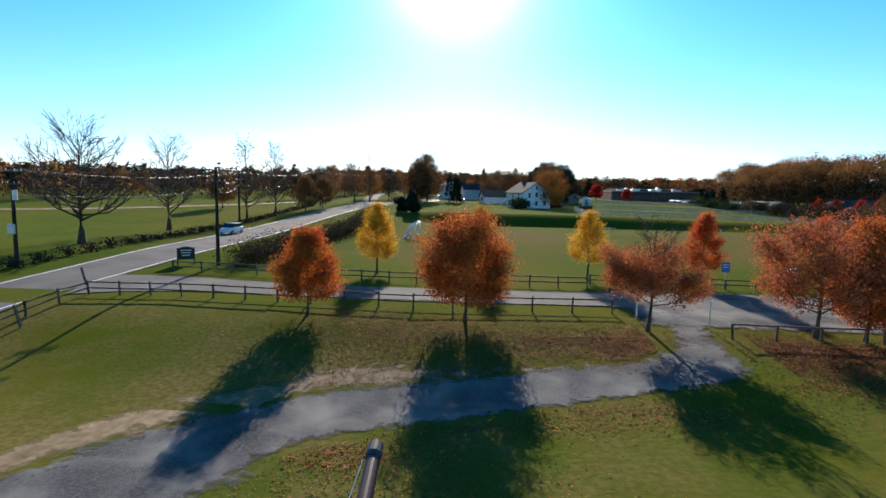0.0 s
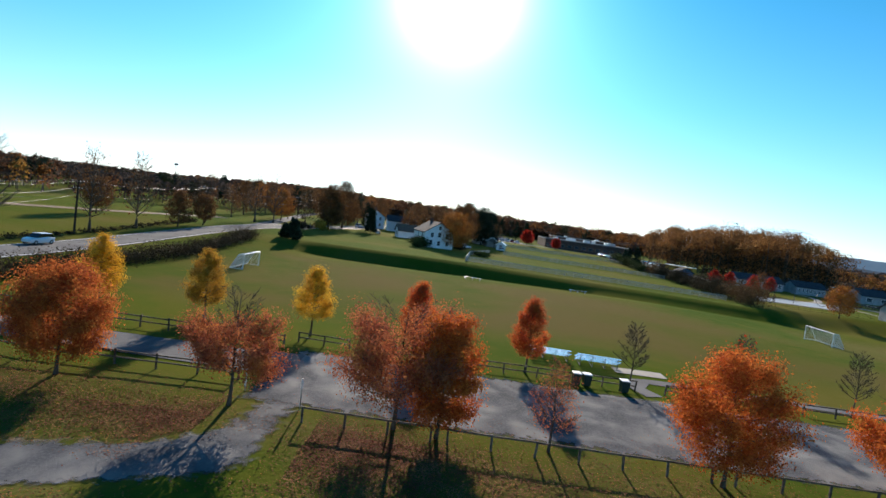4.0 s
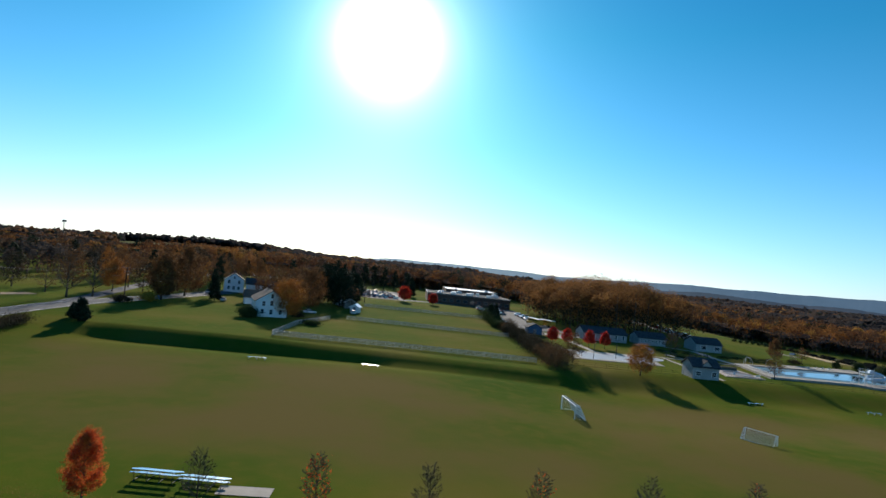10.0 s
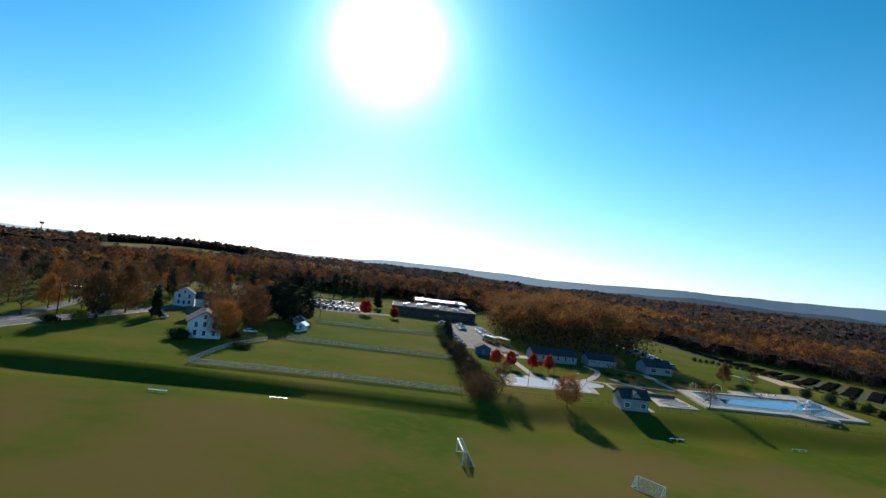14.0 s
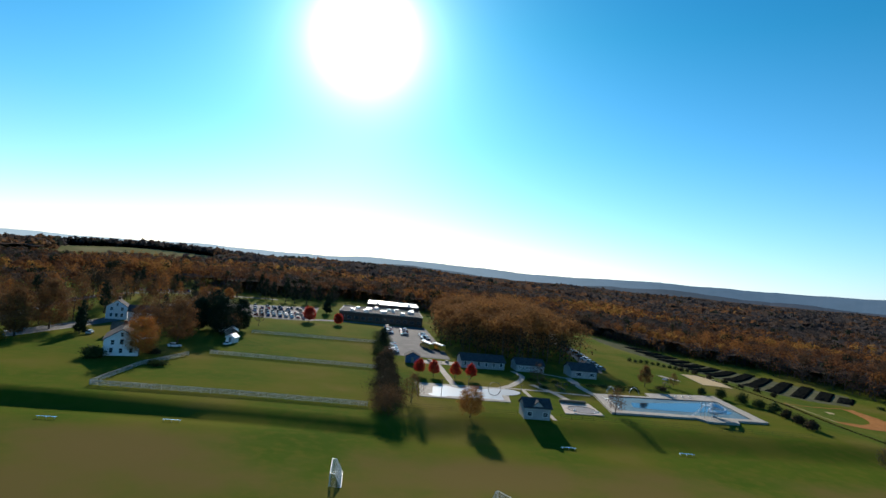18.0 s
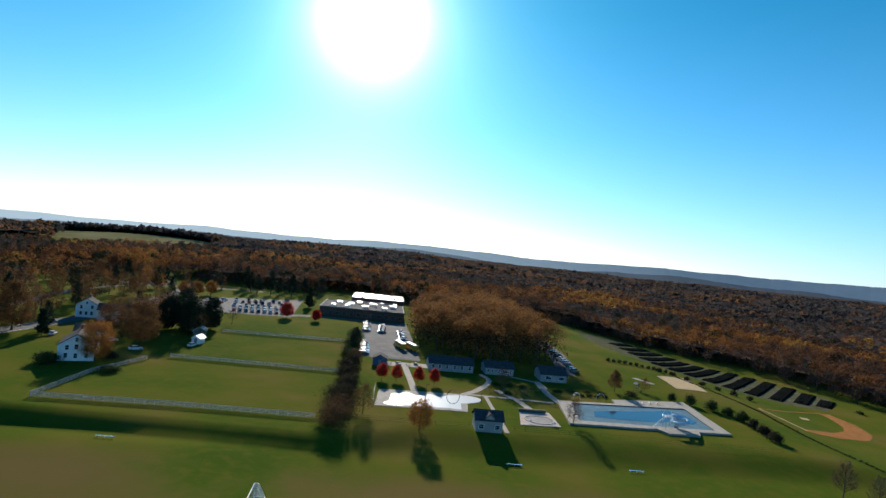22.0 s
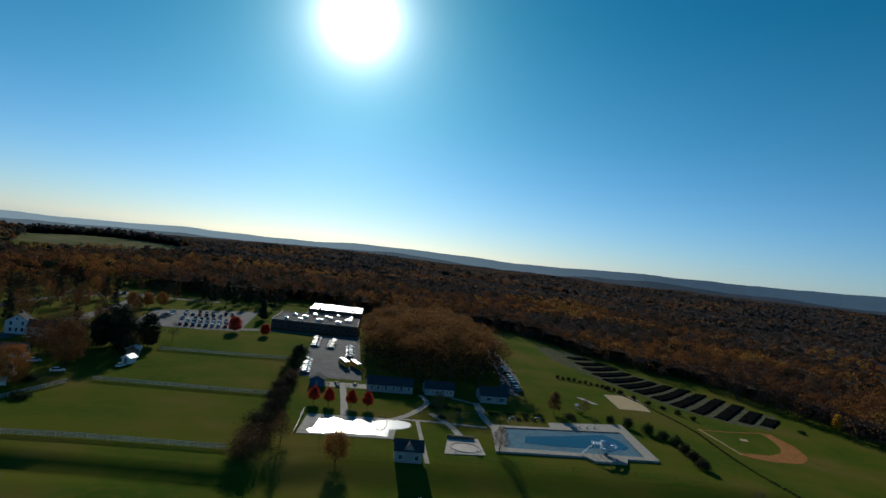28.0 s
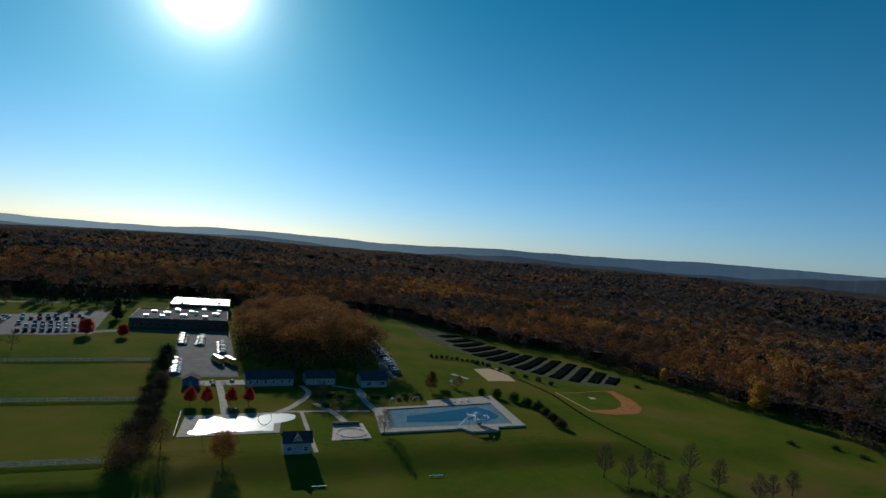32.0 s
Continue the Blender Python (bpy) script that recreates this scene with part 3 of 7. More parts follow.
build_ground()
ASPHALT = shader("asphalt", rough=0.97, spec=0.08, stops=[(0.3, (0.075, 0.077, 0.082)), (0.7, (0.125, 0.127, 0.13))], scale=0.25, second=(9, (0.16, 0.16, 0.16), 0.3), bump=0.3, bump_scale=40)
GRAVEL = shader("gravel", rough=1.0, spec=0.05, stops=[(0.34, (0.055, 0.059, 0.066)), (0.46, (0.088, 0.092, 0.098)), (0.54, (0.13, 0.132, 0.133)), (0.70, (0.21, 0.206, 0.195))], scale=0.35, detail=7, second=(7, (0.17, 0.17, 0.17), 0.35), bump=0.7, bump_scale=25)
GRAVEL.node_tree.nodes["Noise Texture"].inputs["Distortion"].default_value = 0.35


def soft_edge(m, worn=0.5):
    """Lets a patch of ground thin out unevenly towards its rim."""
    n, l = m.node_tree.nodes, m.node_tree.links
    rim, tx, add, step, mx, gap = n.new("ShaderNodeAttribute"), n.new("ShaderNodeTexNoise"), n.new("ShaderNodeMath"), n.new("ShaderNodeMapRange"), n.new("ShaderNodeMixShader"), n.new("ShaderNodeBsdfTransparent")
    rim.attribute_name = "rim"
    tx.inputs["Scale"].default_value, tx.inputs["Detail"].default_value = 1.6, 8
    l.new(n["Geometry"].outputs["Position"], tx.inputs["Vector"])
    add.operation = "MULTIPLY_ADD"
    l.new(tx.outputs["Fac"], add.inputs[0])
    add.inputs[1].default_value = -2.6 * worn * 2
    l.new(rim.outputs["Fac"], add.inputs[2])
    step.inputs["From Min"].default_value, step.inputs["From Max"].default_value = -0.95 * worn * 2, -0.25 * worn * 2
    l.new(add.outputs[0], step.inputs["Value"])
    l.new(step.outputs[0], mx.inputs[0])
    l.new(gap.outputs[0], mx.inputs[1])
    l.new(n["Principled BSDF"].outputs[0], mx.inputs[2])
    l.new(mx.outputs[0], n["Material Output"].inputs["Surface"])


soft_edge(GRAVEL)
SAND = shader("bare_soil", rough=0.95, spec=0.1, stops=[(0.3, (0.15, 0.105, 0.062)), (0.7, (0.27, 0.21, 0.14))], scale=1.2, second=(3, (0.10, 0.085, 0.03), 0.6), bump=0.5, bump_scale=20)
soft_edge(SAND, 0.7)
CONCRETE = shader("concrete", rough=0.92, spec=0.12, stops=[(0.3, (0.24, 0.225, 0.195)), (0.7, (0.34, 0.32, 0.285))], scale=0.6, second=(1.2, (0.21, 0.20, 0.175), 0.5))
WHITE_PAINT = shader("white_paint", rough=0.55, stops=[(0.3, (0.72, 0.72, 0.70)), (0.7, (0.82, 0.82, 0.80))], scale=0.8, second=(5, (0.6, 0.6, 0.57), 0.3))

ribbon("road", [(-32, -300), (-33, -60), (-33.2, 30), (-33.4, 60), (-35.5, 110), (-34, 150), (-28, 190), (-21, 225), (-16, 262), (-18, 330), (-30, 420)], 7.2, ASPHALT, 0.05, 4, 6, "grey two-lane asphalt road with a white edge line", "road")
for off in (-3.2, 3.2):
    ribbon("edge_line", [(-32, -300), (-33, -60), (-33.2, 30), (-33.4, 60), (-35.5, 110), (-34, 150), (-28, 190), (-21, 225)], 0.14, WHITE_PAINT, 0.06, 4, 1, "white painted edge line on the road", "road marking", offset=off)
ribbon("driveway", [(-30, 37.5), (-24, 39.2), (-12, 39.0), (2, 39.2), (14, 39.8)], [8, 5.2, 4.8, 5.0, 6.0], ASPHALT, 0.055, 2, 4, "pale asphalt driveway between two rail fences", "driveway")
quad_patch("parking_lot", [(12.5, 31.2), (112, 31.6), (112, 45.2), (12.5, 44.6)], GRAVEL, 0.05, 1.0, "worn grey gravel car park with tyre tracks", "car park")


def strip(name, upper, lower, material, lift, label, category, wobble=0.5, n=300, across=10):
    """A patch of ground between two uneven edges."""
    def even(points):
        line = smooth_line(points, 0.25)
        run = [0.0]
        for a, b in zip(line, line[1:]):
            run.append(run[-1] + (b - a).length)
        out, k = [], 0
        for i in range(n + 1):
            d = run[-1] * i / n
            while k < len(run) - 2 and run[k + 1] < d:
                k += 1
            out.append(line[k].lerp(line[k + 1], (d - run[k]) / max(1e-6, run[k + 1] - run[k])))
        return out

    a, b = even(upper), even(lower)

    def at_edge(u, v):
        i = round(u * n)
        p = a[i].lerp(b[i], v)
        if v in (0.0, 1.0):
            way = (a[i] - b[i]).normalized() * (1 if v == 0 else -1)
            p = p + way * wobble * (noise.noise(Vector((p.x * 0.7, p.y * 0.7, v * 5))) + 0.6 * noise.noise(Vector((p.x * 2.1, p.y * 2.1, v * 5))) + 0.45 * noise.noise(Vector((p.x * 6.1, p.y * 6.1, v * 5))))
        return (p.x, p.y, ground_z(p.x, p.y) + lift)

    bm = grid_mesh(bmesh.new(), n, across, at_edge)
    rim_of(bm, lambda q: min(q.index % (n + 1) * 0.2, (n - q.index % (n + 1)) * 0.2, min(q.index // (n + 1), across - q.index // (n + 1)) * (a[q.index % (n + 1)] - b[q.index % (n + 1)]).length / across))
    bmesh.ops.recalc_face_normals(bm, faces=bm.faces)
    for f in bm.faces:
        if f.normal.z < 0:
            f.normal_flip()
    return tagged(mesh_object(name, bm, material), label, category, kind="structure")


TRACK_UP = [(-36, -14), (-22, 3.5), (-13.7, 12.5), (-12.2, 14.9), (-9.6, 18.0), (-7.4, 19.6), (-5.6, 21.2), (-2.0, 22.3), (4.8, 23.9), (8.5, 24.5), (11.0, 25.4), (13.0, 27.4), (13.8, 30.5), (14.6, 36.6)]
TRACK_LOW = [(-28, -20), (-16, -3), (-8.5, 7.5), (-5.2, 12.2), (-4.4, 14.8), (-1.4, 17.2), (5.6, 19.3), (8.6, 20.1), (11.2, 20.9), (15.6, 22.8), (17.0, 24.8), (16.9, 28.8), (17.6, 33), (18.9, 36.2)]
strip("gravel_track", TRACK_UP, TRACK_LOW, GRAVEL, 0.04, "grey-blue gravel track bending past the trees", "track", 0.6)
SOIL_UP = [(-38, -6), (-24, 8), (-15.1, 14.6), (-14.0, 16.8), (-12.0, 19.6), (-9.6, 21.2), (-7.4, 22.6), (-5.2, 24.5), (-1.3, 25.0), (4.9, 24.9), (9, 25.2)]
SOIL_LOW = [(-36, -15), (-22, 2.5), (-13.7, 11.5), (-12.0, 13.9), (-9.4, 17.0), (-7.2, 18.6), (-5.4, 20.2), (-2.0, 21.3), (4.8, 22.9), (8.5, 23.5), (9.6, 23.8)]
strip("bare_soil", SOIL_UP, SOIL_LOW, SAND, 0.02, "bare sandy soil beside the gravel track", "soil", 0.7)

# ---- fences ----
WOOD_DARK = shader("weathered_wood", rough=0.9, stops=[(0.3, (0.055, 0.042, 0.03)), (0.7, (0.14, 0.11, 0.085))], scale=4, bump=0.4, bump_scale=20, per_object=0.2)
FENCE_WHITE = shader("fence_white", rough=0.8, stops=[(0.3, (0.24, 0.24, 0.225)), (0.7, (0.36, 0.36, 0.34))], scale=1.5, per_object=0.12)


def fence(name, points, material, label, group="", spacing=2.6, height=1.1, rails=(0.5, 0.95), post=0.12, rail=0.10, lean=2.5, seed=3):
    """Posts and rails along a line on the ground."""
    rng = random.Random(seed)
    base = Vector((*points[0], ground_z(*points[0])))
    ob = thing(name, base, label, "fence", group)
    bm = bmesh.new()
    box(bm, (-post / 2, -post / 2, -0.3), (post / 2, post / 2, height), 0.012)
    post_me = bpy.data.meshes.new("post")
    bm.to_mesh(post_me)
    bm.free()
    post_me.materials.append(material)
    bm = bmesh.new()
    box(bm, (0, -0.028, -rail / 2), (1, 0.028, rail / 2), 0.0)
    rail_me = bpy.data.meshes.new("rail")
    bm.to_mesh(rail_me)
    bm.free()
    rail_me.materials.append(material)
    spots = []
    for a, b in zip(points, points[1:]):
        a, b = Vector((*a, 0)), Vector((*b, 0))
        n = max(1, round((b - a).length / spacing))
        spots += [a.lerp(b, k / n) for k in range(n)]
    spots.append(Vector((*points[-1], 0)))
    for i, p in enumerate(spots):
        z = ground_z(p.x, p.y)
        q = new("post", post_me)
        q.parent = ob
        q.matrix_basis = Matrix.Translation(Vector((p.x, p.y, z)) - base) @ pose(0, 0, 0, rng.gauss(0, lean), rng.gauss(0, lean), rng.uniform(-8, 8))
        if i + 1 < len(spots):
            r = spots[i + 1]
            for h in rails:
                s = Vector((p.x, p.y, z + h + rng.gauss(0, 0.015)))
                e = Vector((r.x, r.y, ground_z(r.x, r.y) + h + rng.gauss(0, 0.015)))
                w = e - s
                rl = new("rail", rail_me)
                rl.parent = ob
                turn = w.to_track_quat("X", "Z").to_matrix().to_4x4()
                rl.matrix_basis = Matrix.Translation(s - base) @ turn @ Matrix.Diagonal((w.length, 1, 1, 1))
    return ob


RAIL = "weathered split-rail wooden fence beside the driveway"
fence("rail_fence", [(-27.3, 22), (-27.2, 28.7), (-27, 34.2), (-20, 34.8), (-2.3, 33.9), (11.6, 34.8)], WOOD_DARK, RAIL, "rail fences")
fence("rail_fence", [(-26.5, 44.4), (-21, 44.8), (-6, 44.0), (11.4, 44.4)], WOOD_DARK, RAIL, "rail fences", seed=4)
fence("rail_fence", [(17.6, 29.6), (25.1, 29.6)], WOOD_DARK, "low wooden rail fence along the car park", "car park fences", seed=5, height=0.95, rails=(0.88,))
fence("rail_fence", [(26.1, 29.6), (41.1, 29.8)], WOOD_DARK, "low wooden rail fence along the car park", "car park fences", seed=6, height=0.95, rails=(0.88,))
fence("rail_fence", [(42.4, 29.8), (58, 30.0), (75, 30.2), (112, 30.4)], WOOD_DARK, "low wooden rail fence along the car park", "car park fences", seed=7, height=0.95, rails=(0.88,))
for k, (a, b) in enumerate([((12, 46.6), (16.6, 46.4)), ((18.6, 46.3), (26.2, 46.2)), ((27.4, 46.1), (41.6, 46.5)), ((44.2, 46.6), (54.5, 46.8)), ((56, 46.9), (70, 47.2)), ((71, 47.2), (112, 48))]):
    fence("rail_fence", [a, b], WOOD_DARK, "low wooden rail fence between car park and field", "car park fences", seed=10 + k, height=0.95, rails=(0.45, 0.88))
WF = "weathered white board fence round the grass paddock"
fence("board_fence", [(25.5, 139.2), (58, 142.5), (93, 144.2)], FENCE_WHITE, WF, "paddock fences", 2.4, 1.35, (0.3, 0.65, 1.0, 1.28), 0.12, 0.16, 1, 21)
fence("board_fence", [(25.5, 139.2), (26.5, 165), (33, 186)], FENCE_WHITE, WF, "paddock fences", 2.4, 1.35, (0.3, 0.65, 1.0, 1.28), 0.12, 0.16, 1, 22)
fence("board_fence", [(38, 192), (95, 196)], FENCE_WHITE, WF, "paddock fences", 2.4, 1.35, (0.3, 0.65, 1.0, 1.28), 0.12, 0.16, 1, 23)
fence("board_fence", [(40, 243), (97, 252)], FENCE_WHITE, WF, "paddock fences", 2.4, 1.35, (0.3, 0.65, 1.0, 1.28), 0.12, 0.16, 1, 24)

# ---- trees of the rows ----
def at(x, y):
    return (x, y, ground_z(x, y))


make_tree("maple_tree", at(-9.1, 31.3), 5.9, 4.9, 1.3, LEAF_ORANGE, 24000, 0.118, "egg", 11, "small orange maple with a dark thin trunk", group="maples")
make_tree("maple_tree", at(1.5, 31.2), 7.1, 6.3, 1.5, LEAF_RUST, 40000, 0.118, "round", 12, "dense rust-red maple beside the gravel track", group="maples")
make_tree("maple_tree", at(12.9, 30.4), 7.4, 6.2, 1.7, LEAF_PINK, 20000, 0.115, "egg", 13, "half-bare maple with red lower leaves", group="maples", bare_top=0.42, limbs=22, twigs=6, fork=0.9)
make_tree("maple_tree", at(22.8, 30.5), 8.0, 8.2, 1.5, LEAF_PINK, 30000, 0.115, "round", 14, "broad rust-pink maple with a thinning crown", group="maples", bare_top=0.22, limbs=26, twigs=6, fork=0.9)
make_tree("maple_tree", at(25.4, 30.1), 7.4, 4.8, 1.2, LEAF_ORANGE, 30000, 0.115, "round", 24, "dense dark orange maple close beside a thinning one", group="maples")
make_tree("maple_tree", at(32.0, 30.6), 5.4, 3.4, 1.4, LEAF_PINK, 2400, 0.085, "egg", 15, "nearly bare young maple with a few pink leaves", group="maples", limbs=20, twigs=6, fork=0.8)
make_tree("maple_tree", at(41.6, 29.5), 7.6, 6.6, 1.5, LEAF_ORANGE, 40000, 0.115, "round", 16, "dense round orange maple beside the car park", group="maples")
make_tree("maple_tree", at(52.0, 29.6), 7.2, 7.0, 1.5, LEAF_ORANGE, 22000, 0.12, "egg", 17, "orange maple with a bare twiggy top", group="maples", bare_top=0.38, limbs=24, twigs=6, fork=0.7)
make_tree("maple_tree", at(62.0, 29.8), 7.4, 7.0, 1.5, LEAF_ORANGE, 32000, 0.12, "round", 18, "broad orange maple beside the car park", group="maples", bare_top=0.1)
make_tree("maple_tree", at(-8.2, 49.0), 7.0, 4.0, 1.7, LEAF_YELLOW, 17000, 0.11, "egg", 19, "bright yellow young maple by the field", group="field trees", limbs=22)
make_tree("maple_tree", at(1.9, 49.4), 6.8, 3.9, 1.7, LEAF_OLIVE, 17000, 0.11, "egg", 20, "olive and gold young maple by the field", group="field trees", limbs=22)
make_tree("maple_tree", at(12.2, 49.4), 6.6, 3.8, 1.8, LEAF_YELLOW, 13000, 0.11, "egg", 21, "yellow young maple by the field", group="field trees", limbs=22)
make_tree("maple_tree", at(22.2, 47.8), 6.8, 3.6, 1.6, LEAF_RED, 16000, 0.11, "egg", 22, "slim bright red young maple by the field", group="field trees", limbs=22)
make_tree("maple_tree", at(32.2, 47.4), 6.8, 3.3, 1.7, LEAF_RED, 16000, 0.11, "egg", 23, "slim orange-red young maple by the field", group="field trees", limbs=22)
for k, (x, y, n) in enumerate([(41.4, 47.6, 0), (51.2, 48.4, 130), (61, 48.2, 0), (71, 48.8, 40), (81.4, 49.6, 0), (92, 50.2, 30)]):
    make_tree("maple_tree", at(x, y), 6.0, 3.0, 1.6, LEAF_RED, n * 2, 0.18, "egg", 30 + k, "bare young tree by the field", group="field trees", limbs=22, twigs=6, fork=0.8, trunk_r=0.09)


# ---- buildings ----
ROOF_DARK = shader("dark_shingles", rough=0.95, spec=0.05, stops=[(0.3, (0.030, 0.032, 0.036)), (0.7, (0.075, 0.075, 0.08))], scale=1.5, second=(9, (0.10, 0.10, 0.10), 0.3), bump=0.3, bump_scale=9)
SIDING = shader("white_siding", rough=0.6, stops=[(0.3, (0.66, 0.67, 0.67)), (0.7, (0.80, 0.80, 0.79))], scale=0.5, second=(6, (0.58, 0.58, 0.55), 0.25))
GLASS_DARK = shader("window_glass", (0.03, 0.035, 0.045), rough=0.08, spec=0.6)
# white siding darkened: the shade on the pool buildings put into the colour
SHADED_SIDING = shader("shaded_siding", rough=0.8, spec=0.1, stops=[(0.3, (0.26, 0.26, 0.26)), (0.7, (0.38, 0.38, 0.37))], scale=0.5, second=(6, (0.22, 0.22, 0.21), 0.3))
BRICK_RED = shader("brick", rough=0.9, spec=0.1, stops=[(0.3, (0.075, 0.045, 0.035)), (0.7, (0.13, 0.08, 0.06))], scale=1.2, second=(12, (0.10, 0.06, 0.05), 0.4))
ROOF_GREY = shader("roof_membrane", rough=1.0, spec=0.05, stops=[(0.3, (0.045, 0.048, 0.052)), (0.7, (0.085, 0.085, 0.088))], scale=0.12, second=(1.2, (0.11, 0.11, 0.11), 0.3))
ROOF_WHITE = shader("white_roof", rough=0.35, spec=0.6, stops=[(0.3, (0.70, 0.70, 0.70)), (0.7, (0.82, 0.82, 0.82))], scale=0.2)
METAL = shader("galvanised_metal", rough=0.4, metal=0.8, stops=[(0.3, (0.45, 0.46, 0.47)), (0.7, (0.62, 0.62, 0.62))], scale=2)
TIMBER_GREY = shader("grey_timber", rough=0.85, stops=[(0.3, (0.16, 0.15, 0.14)), (0.7, (0.28, 0.27, 0.25))], scale=3)
RED_BROWN_ROOF = shader("brown_shingles", rough=0.95, spec=0.05, stops=[(0.3, (0.10, 0.065, 0.05)), (0.7, (0.17, 0.12, 0.09))], scale=1.5, second=(9, (0.2, 0.16, 0.13), 0.3))


def window(parent, m, w=0.9, h=1.4, frame_matter=None):
    """A sash window proud of a wall that faces -y in its own frame."""
    bm = bmesh.new()
    for lo, hi in (((-w / 2 - 0.1, -0.07, -0.1), (-w / 2, 0.02, h + 0.1)), ((w / 2, -0.07, -0.1), (w / 2 + 0.1, 0.02, h + 0.1)), ((-w / 2, -0.07, h), (w / 2, 0.02, h + 0.1)), ((-w / 2, -0.07, -0.1), (w / 2, 0.02, 0)), ((-w / 2, -0.05, h / 2 - 0.03), (w / 2, 0.02, h / 2 + 0.03))):
        box(bm, lo, hi)
    fr = part("window", bm, frame_matter or WHITE_PAINT, parent)
    fr.matrix_basis = m
    bm = bmesh.new()
    box(bm, (-w / 2, -0.03, 0), (w / 2, 0.0, h))
    part("pane", bm, GLASS_DARK, fr, "dark window pane")
    return fr


def gable_house(name, place, turn, w, d, wall_h, rise, label, front=(), side=(), other=(), roof=None, wall=None, chimneys=(), eave=0.45, category="house", group="", door=None):
    """A house whose gable faces -y before turning; its front left corner is the place."""
    roof, wall = roof or ROOF_DARK, wall or SIDING
    ob = thing(name, place, label, category, group, turn)
    bm = bmesh.new()
    prism(bm, [(0, -0.6), (w, -0.6), (w, wall_h), (w / 2, wall_h + rise), (0, wall_h)], 0, d)
    part("wall", bm, wall, ob)
    bm = bmesh.new()
    k = rise / (w / 2)
    t = 0.22
    for s in (-1, 1):
        x0, x1 = w / 2, w / 2 + s * (w / 2 + eave)
        z0, z1 = wall_h + rise + 0.02, wall_h - eave * k + 0.02
        prism(bm, [(x0, z0), (x1, z1), (x1, z1 + t), (x0, z0 + t)], -eave, d + eave)
    part("roof", bm, roof, ob)
    for x, z, *size in front:
        window(ob, pose(x, -0.001, z), *size)
    for y, z, *size in side:
        window(ob, pose(w + 0.001, y, z, 0, 0, 90), *size)
    for y, z, *size in other:
        window(ob, pose(-0.001, y, z, 0, 0, -90), *size)
    for x, y in chimneys:
        bm = bmesh.new()
        top = wall_h + rise + 1.2
        box(bm, (x - 0.45, y - 0.45, wall_h), (x + 0.45, y + 0.45, top), 0.03)
        box(bm, (x - 0.55, y - 0.55, top - 0.12), (x + 0.55, y + 0.55, top + 0.1), 0.02)
        part("chimney", bm, BRICK_RED, ob, "red brick chimney")
    if door:
        bm = bmesh.new()
        box(bm, (door - 0.55, -0.06, 0), (door + 0.55, 0.0, 2.1), 0.02)
        part("door", bm, TIMBER_GREY, ob)
    return ob


def gz(x, y, dz=0.0):
    return (x, y, ground_z(x, y) + dz)


gable_house("farmhouse", gz(11.6, 174.0), 20, 9.6, 14, 4.9, 3.2, "tall white clapboard house with dark-framed windows", front=[(2.2, 1.0), (4.8, 0.9), (7.6, 1.0), (2.4, 3.4), (4.8, 3.6), (7.4, 3.4), (4.8, 5.9, 0.8, 1.2)], side=[(2, 1), (5, 1), (8, 1), (11, 1), (2, 3.3), (5, 3.3), (8, 3.3), (11, 3.3)], other=[(3, 1), (7, 1), (11, 1), (3, 3.2), (8, 3.2)], chimneys=[(4.8, 11)])
gable_house("farmhouse", gz(-20.5, 243), 16, 8, 7.5, 5.2, 2.6, "white house with a long dark roof and porch", front=[(2, 1), (4, 1), (6, 1), (2, 3.6), (6, 3.6), (4, 5.6, 0.7, 1.0)], side=[(3, 1), (3, 3.4)], chimneys=[(4, 5)])
wing = gable_house("house_wing", gz(-12.5, 247.5), -74, 7.0, 13, 4.4, 2.2, "white wing with a dark shingle roof beside the house", other=[(2, 1), (5, 1), (8, 1), (11, 1), (2, 2.9), (5, 2.9), (8, 2.9), (11, 2.9)], chimneys=[(3.5, 11)])
gable_house("garage", gz(-3, 212), -70, 6.0, 9.0, 2.6, 2.2, "low white garage with a brown shingle roof", roof=RED_BROWN_ROOF, front=[(3, 1, 1.6, 1.2)], other=[(2.5, 0.9), (6, 0.9)], category="garage")

# small farm sheds by the pines
gable_house("shed", gz(33, 228), 15, 4.5, 6, 2.4, 1.3, "small pale shed under the pine trees", roof=ROOF_WHITE, wall=TIMBER_GREY, category="shed", group="sheds", door=2.2)
gable_house("shed", gz(36.5, 216), -10, 3.2, 4, 2.1, 1.0, "small white shed on the paddock edge", roof=ROOF_WHITE, category="shed", group="sheds", door=1.6)
gable_house("shed", gz(30, 236), 40, 4, 5, 2.4, 1.2, "grey shed beside the trees", category="shed", group="sheds", door=2)


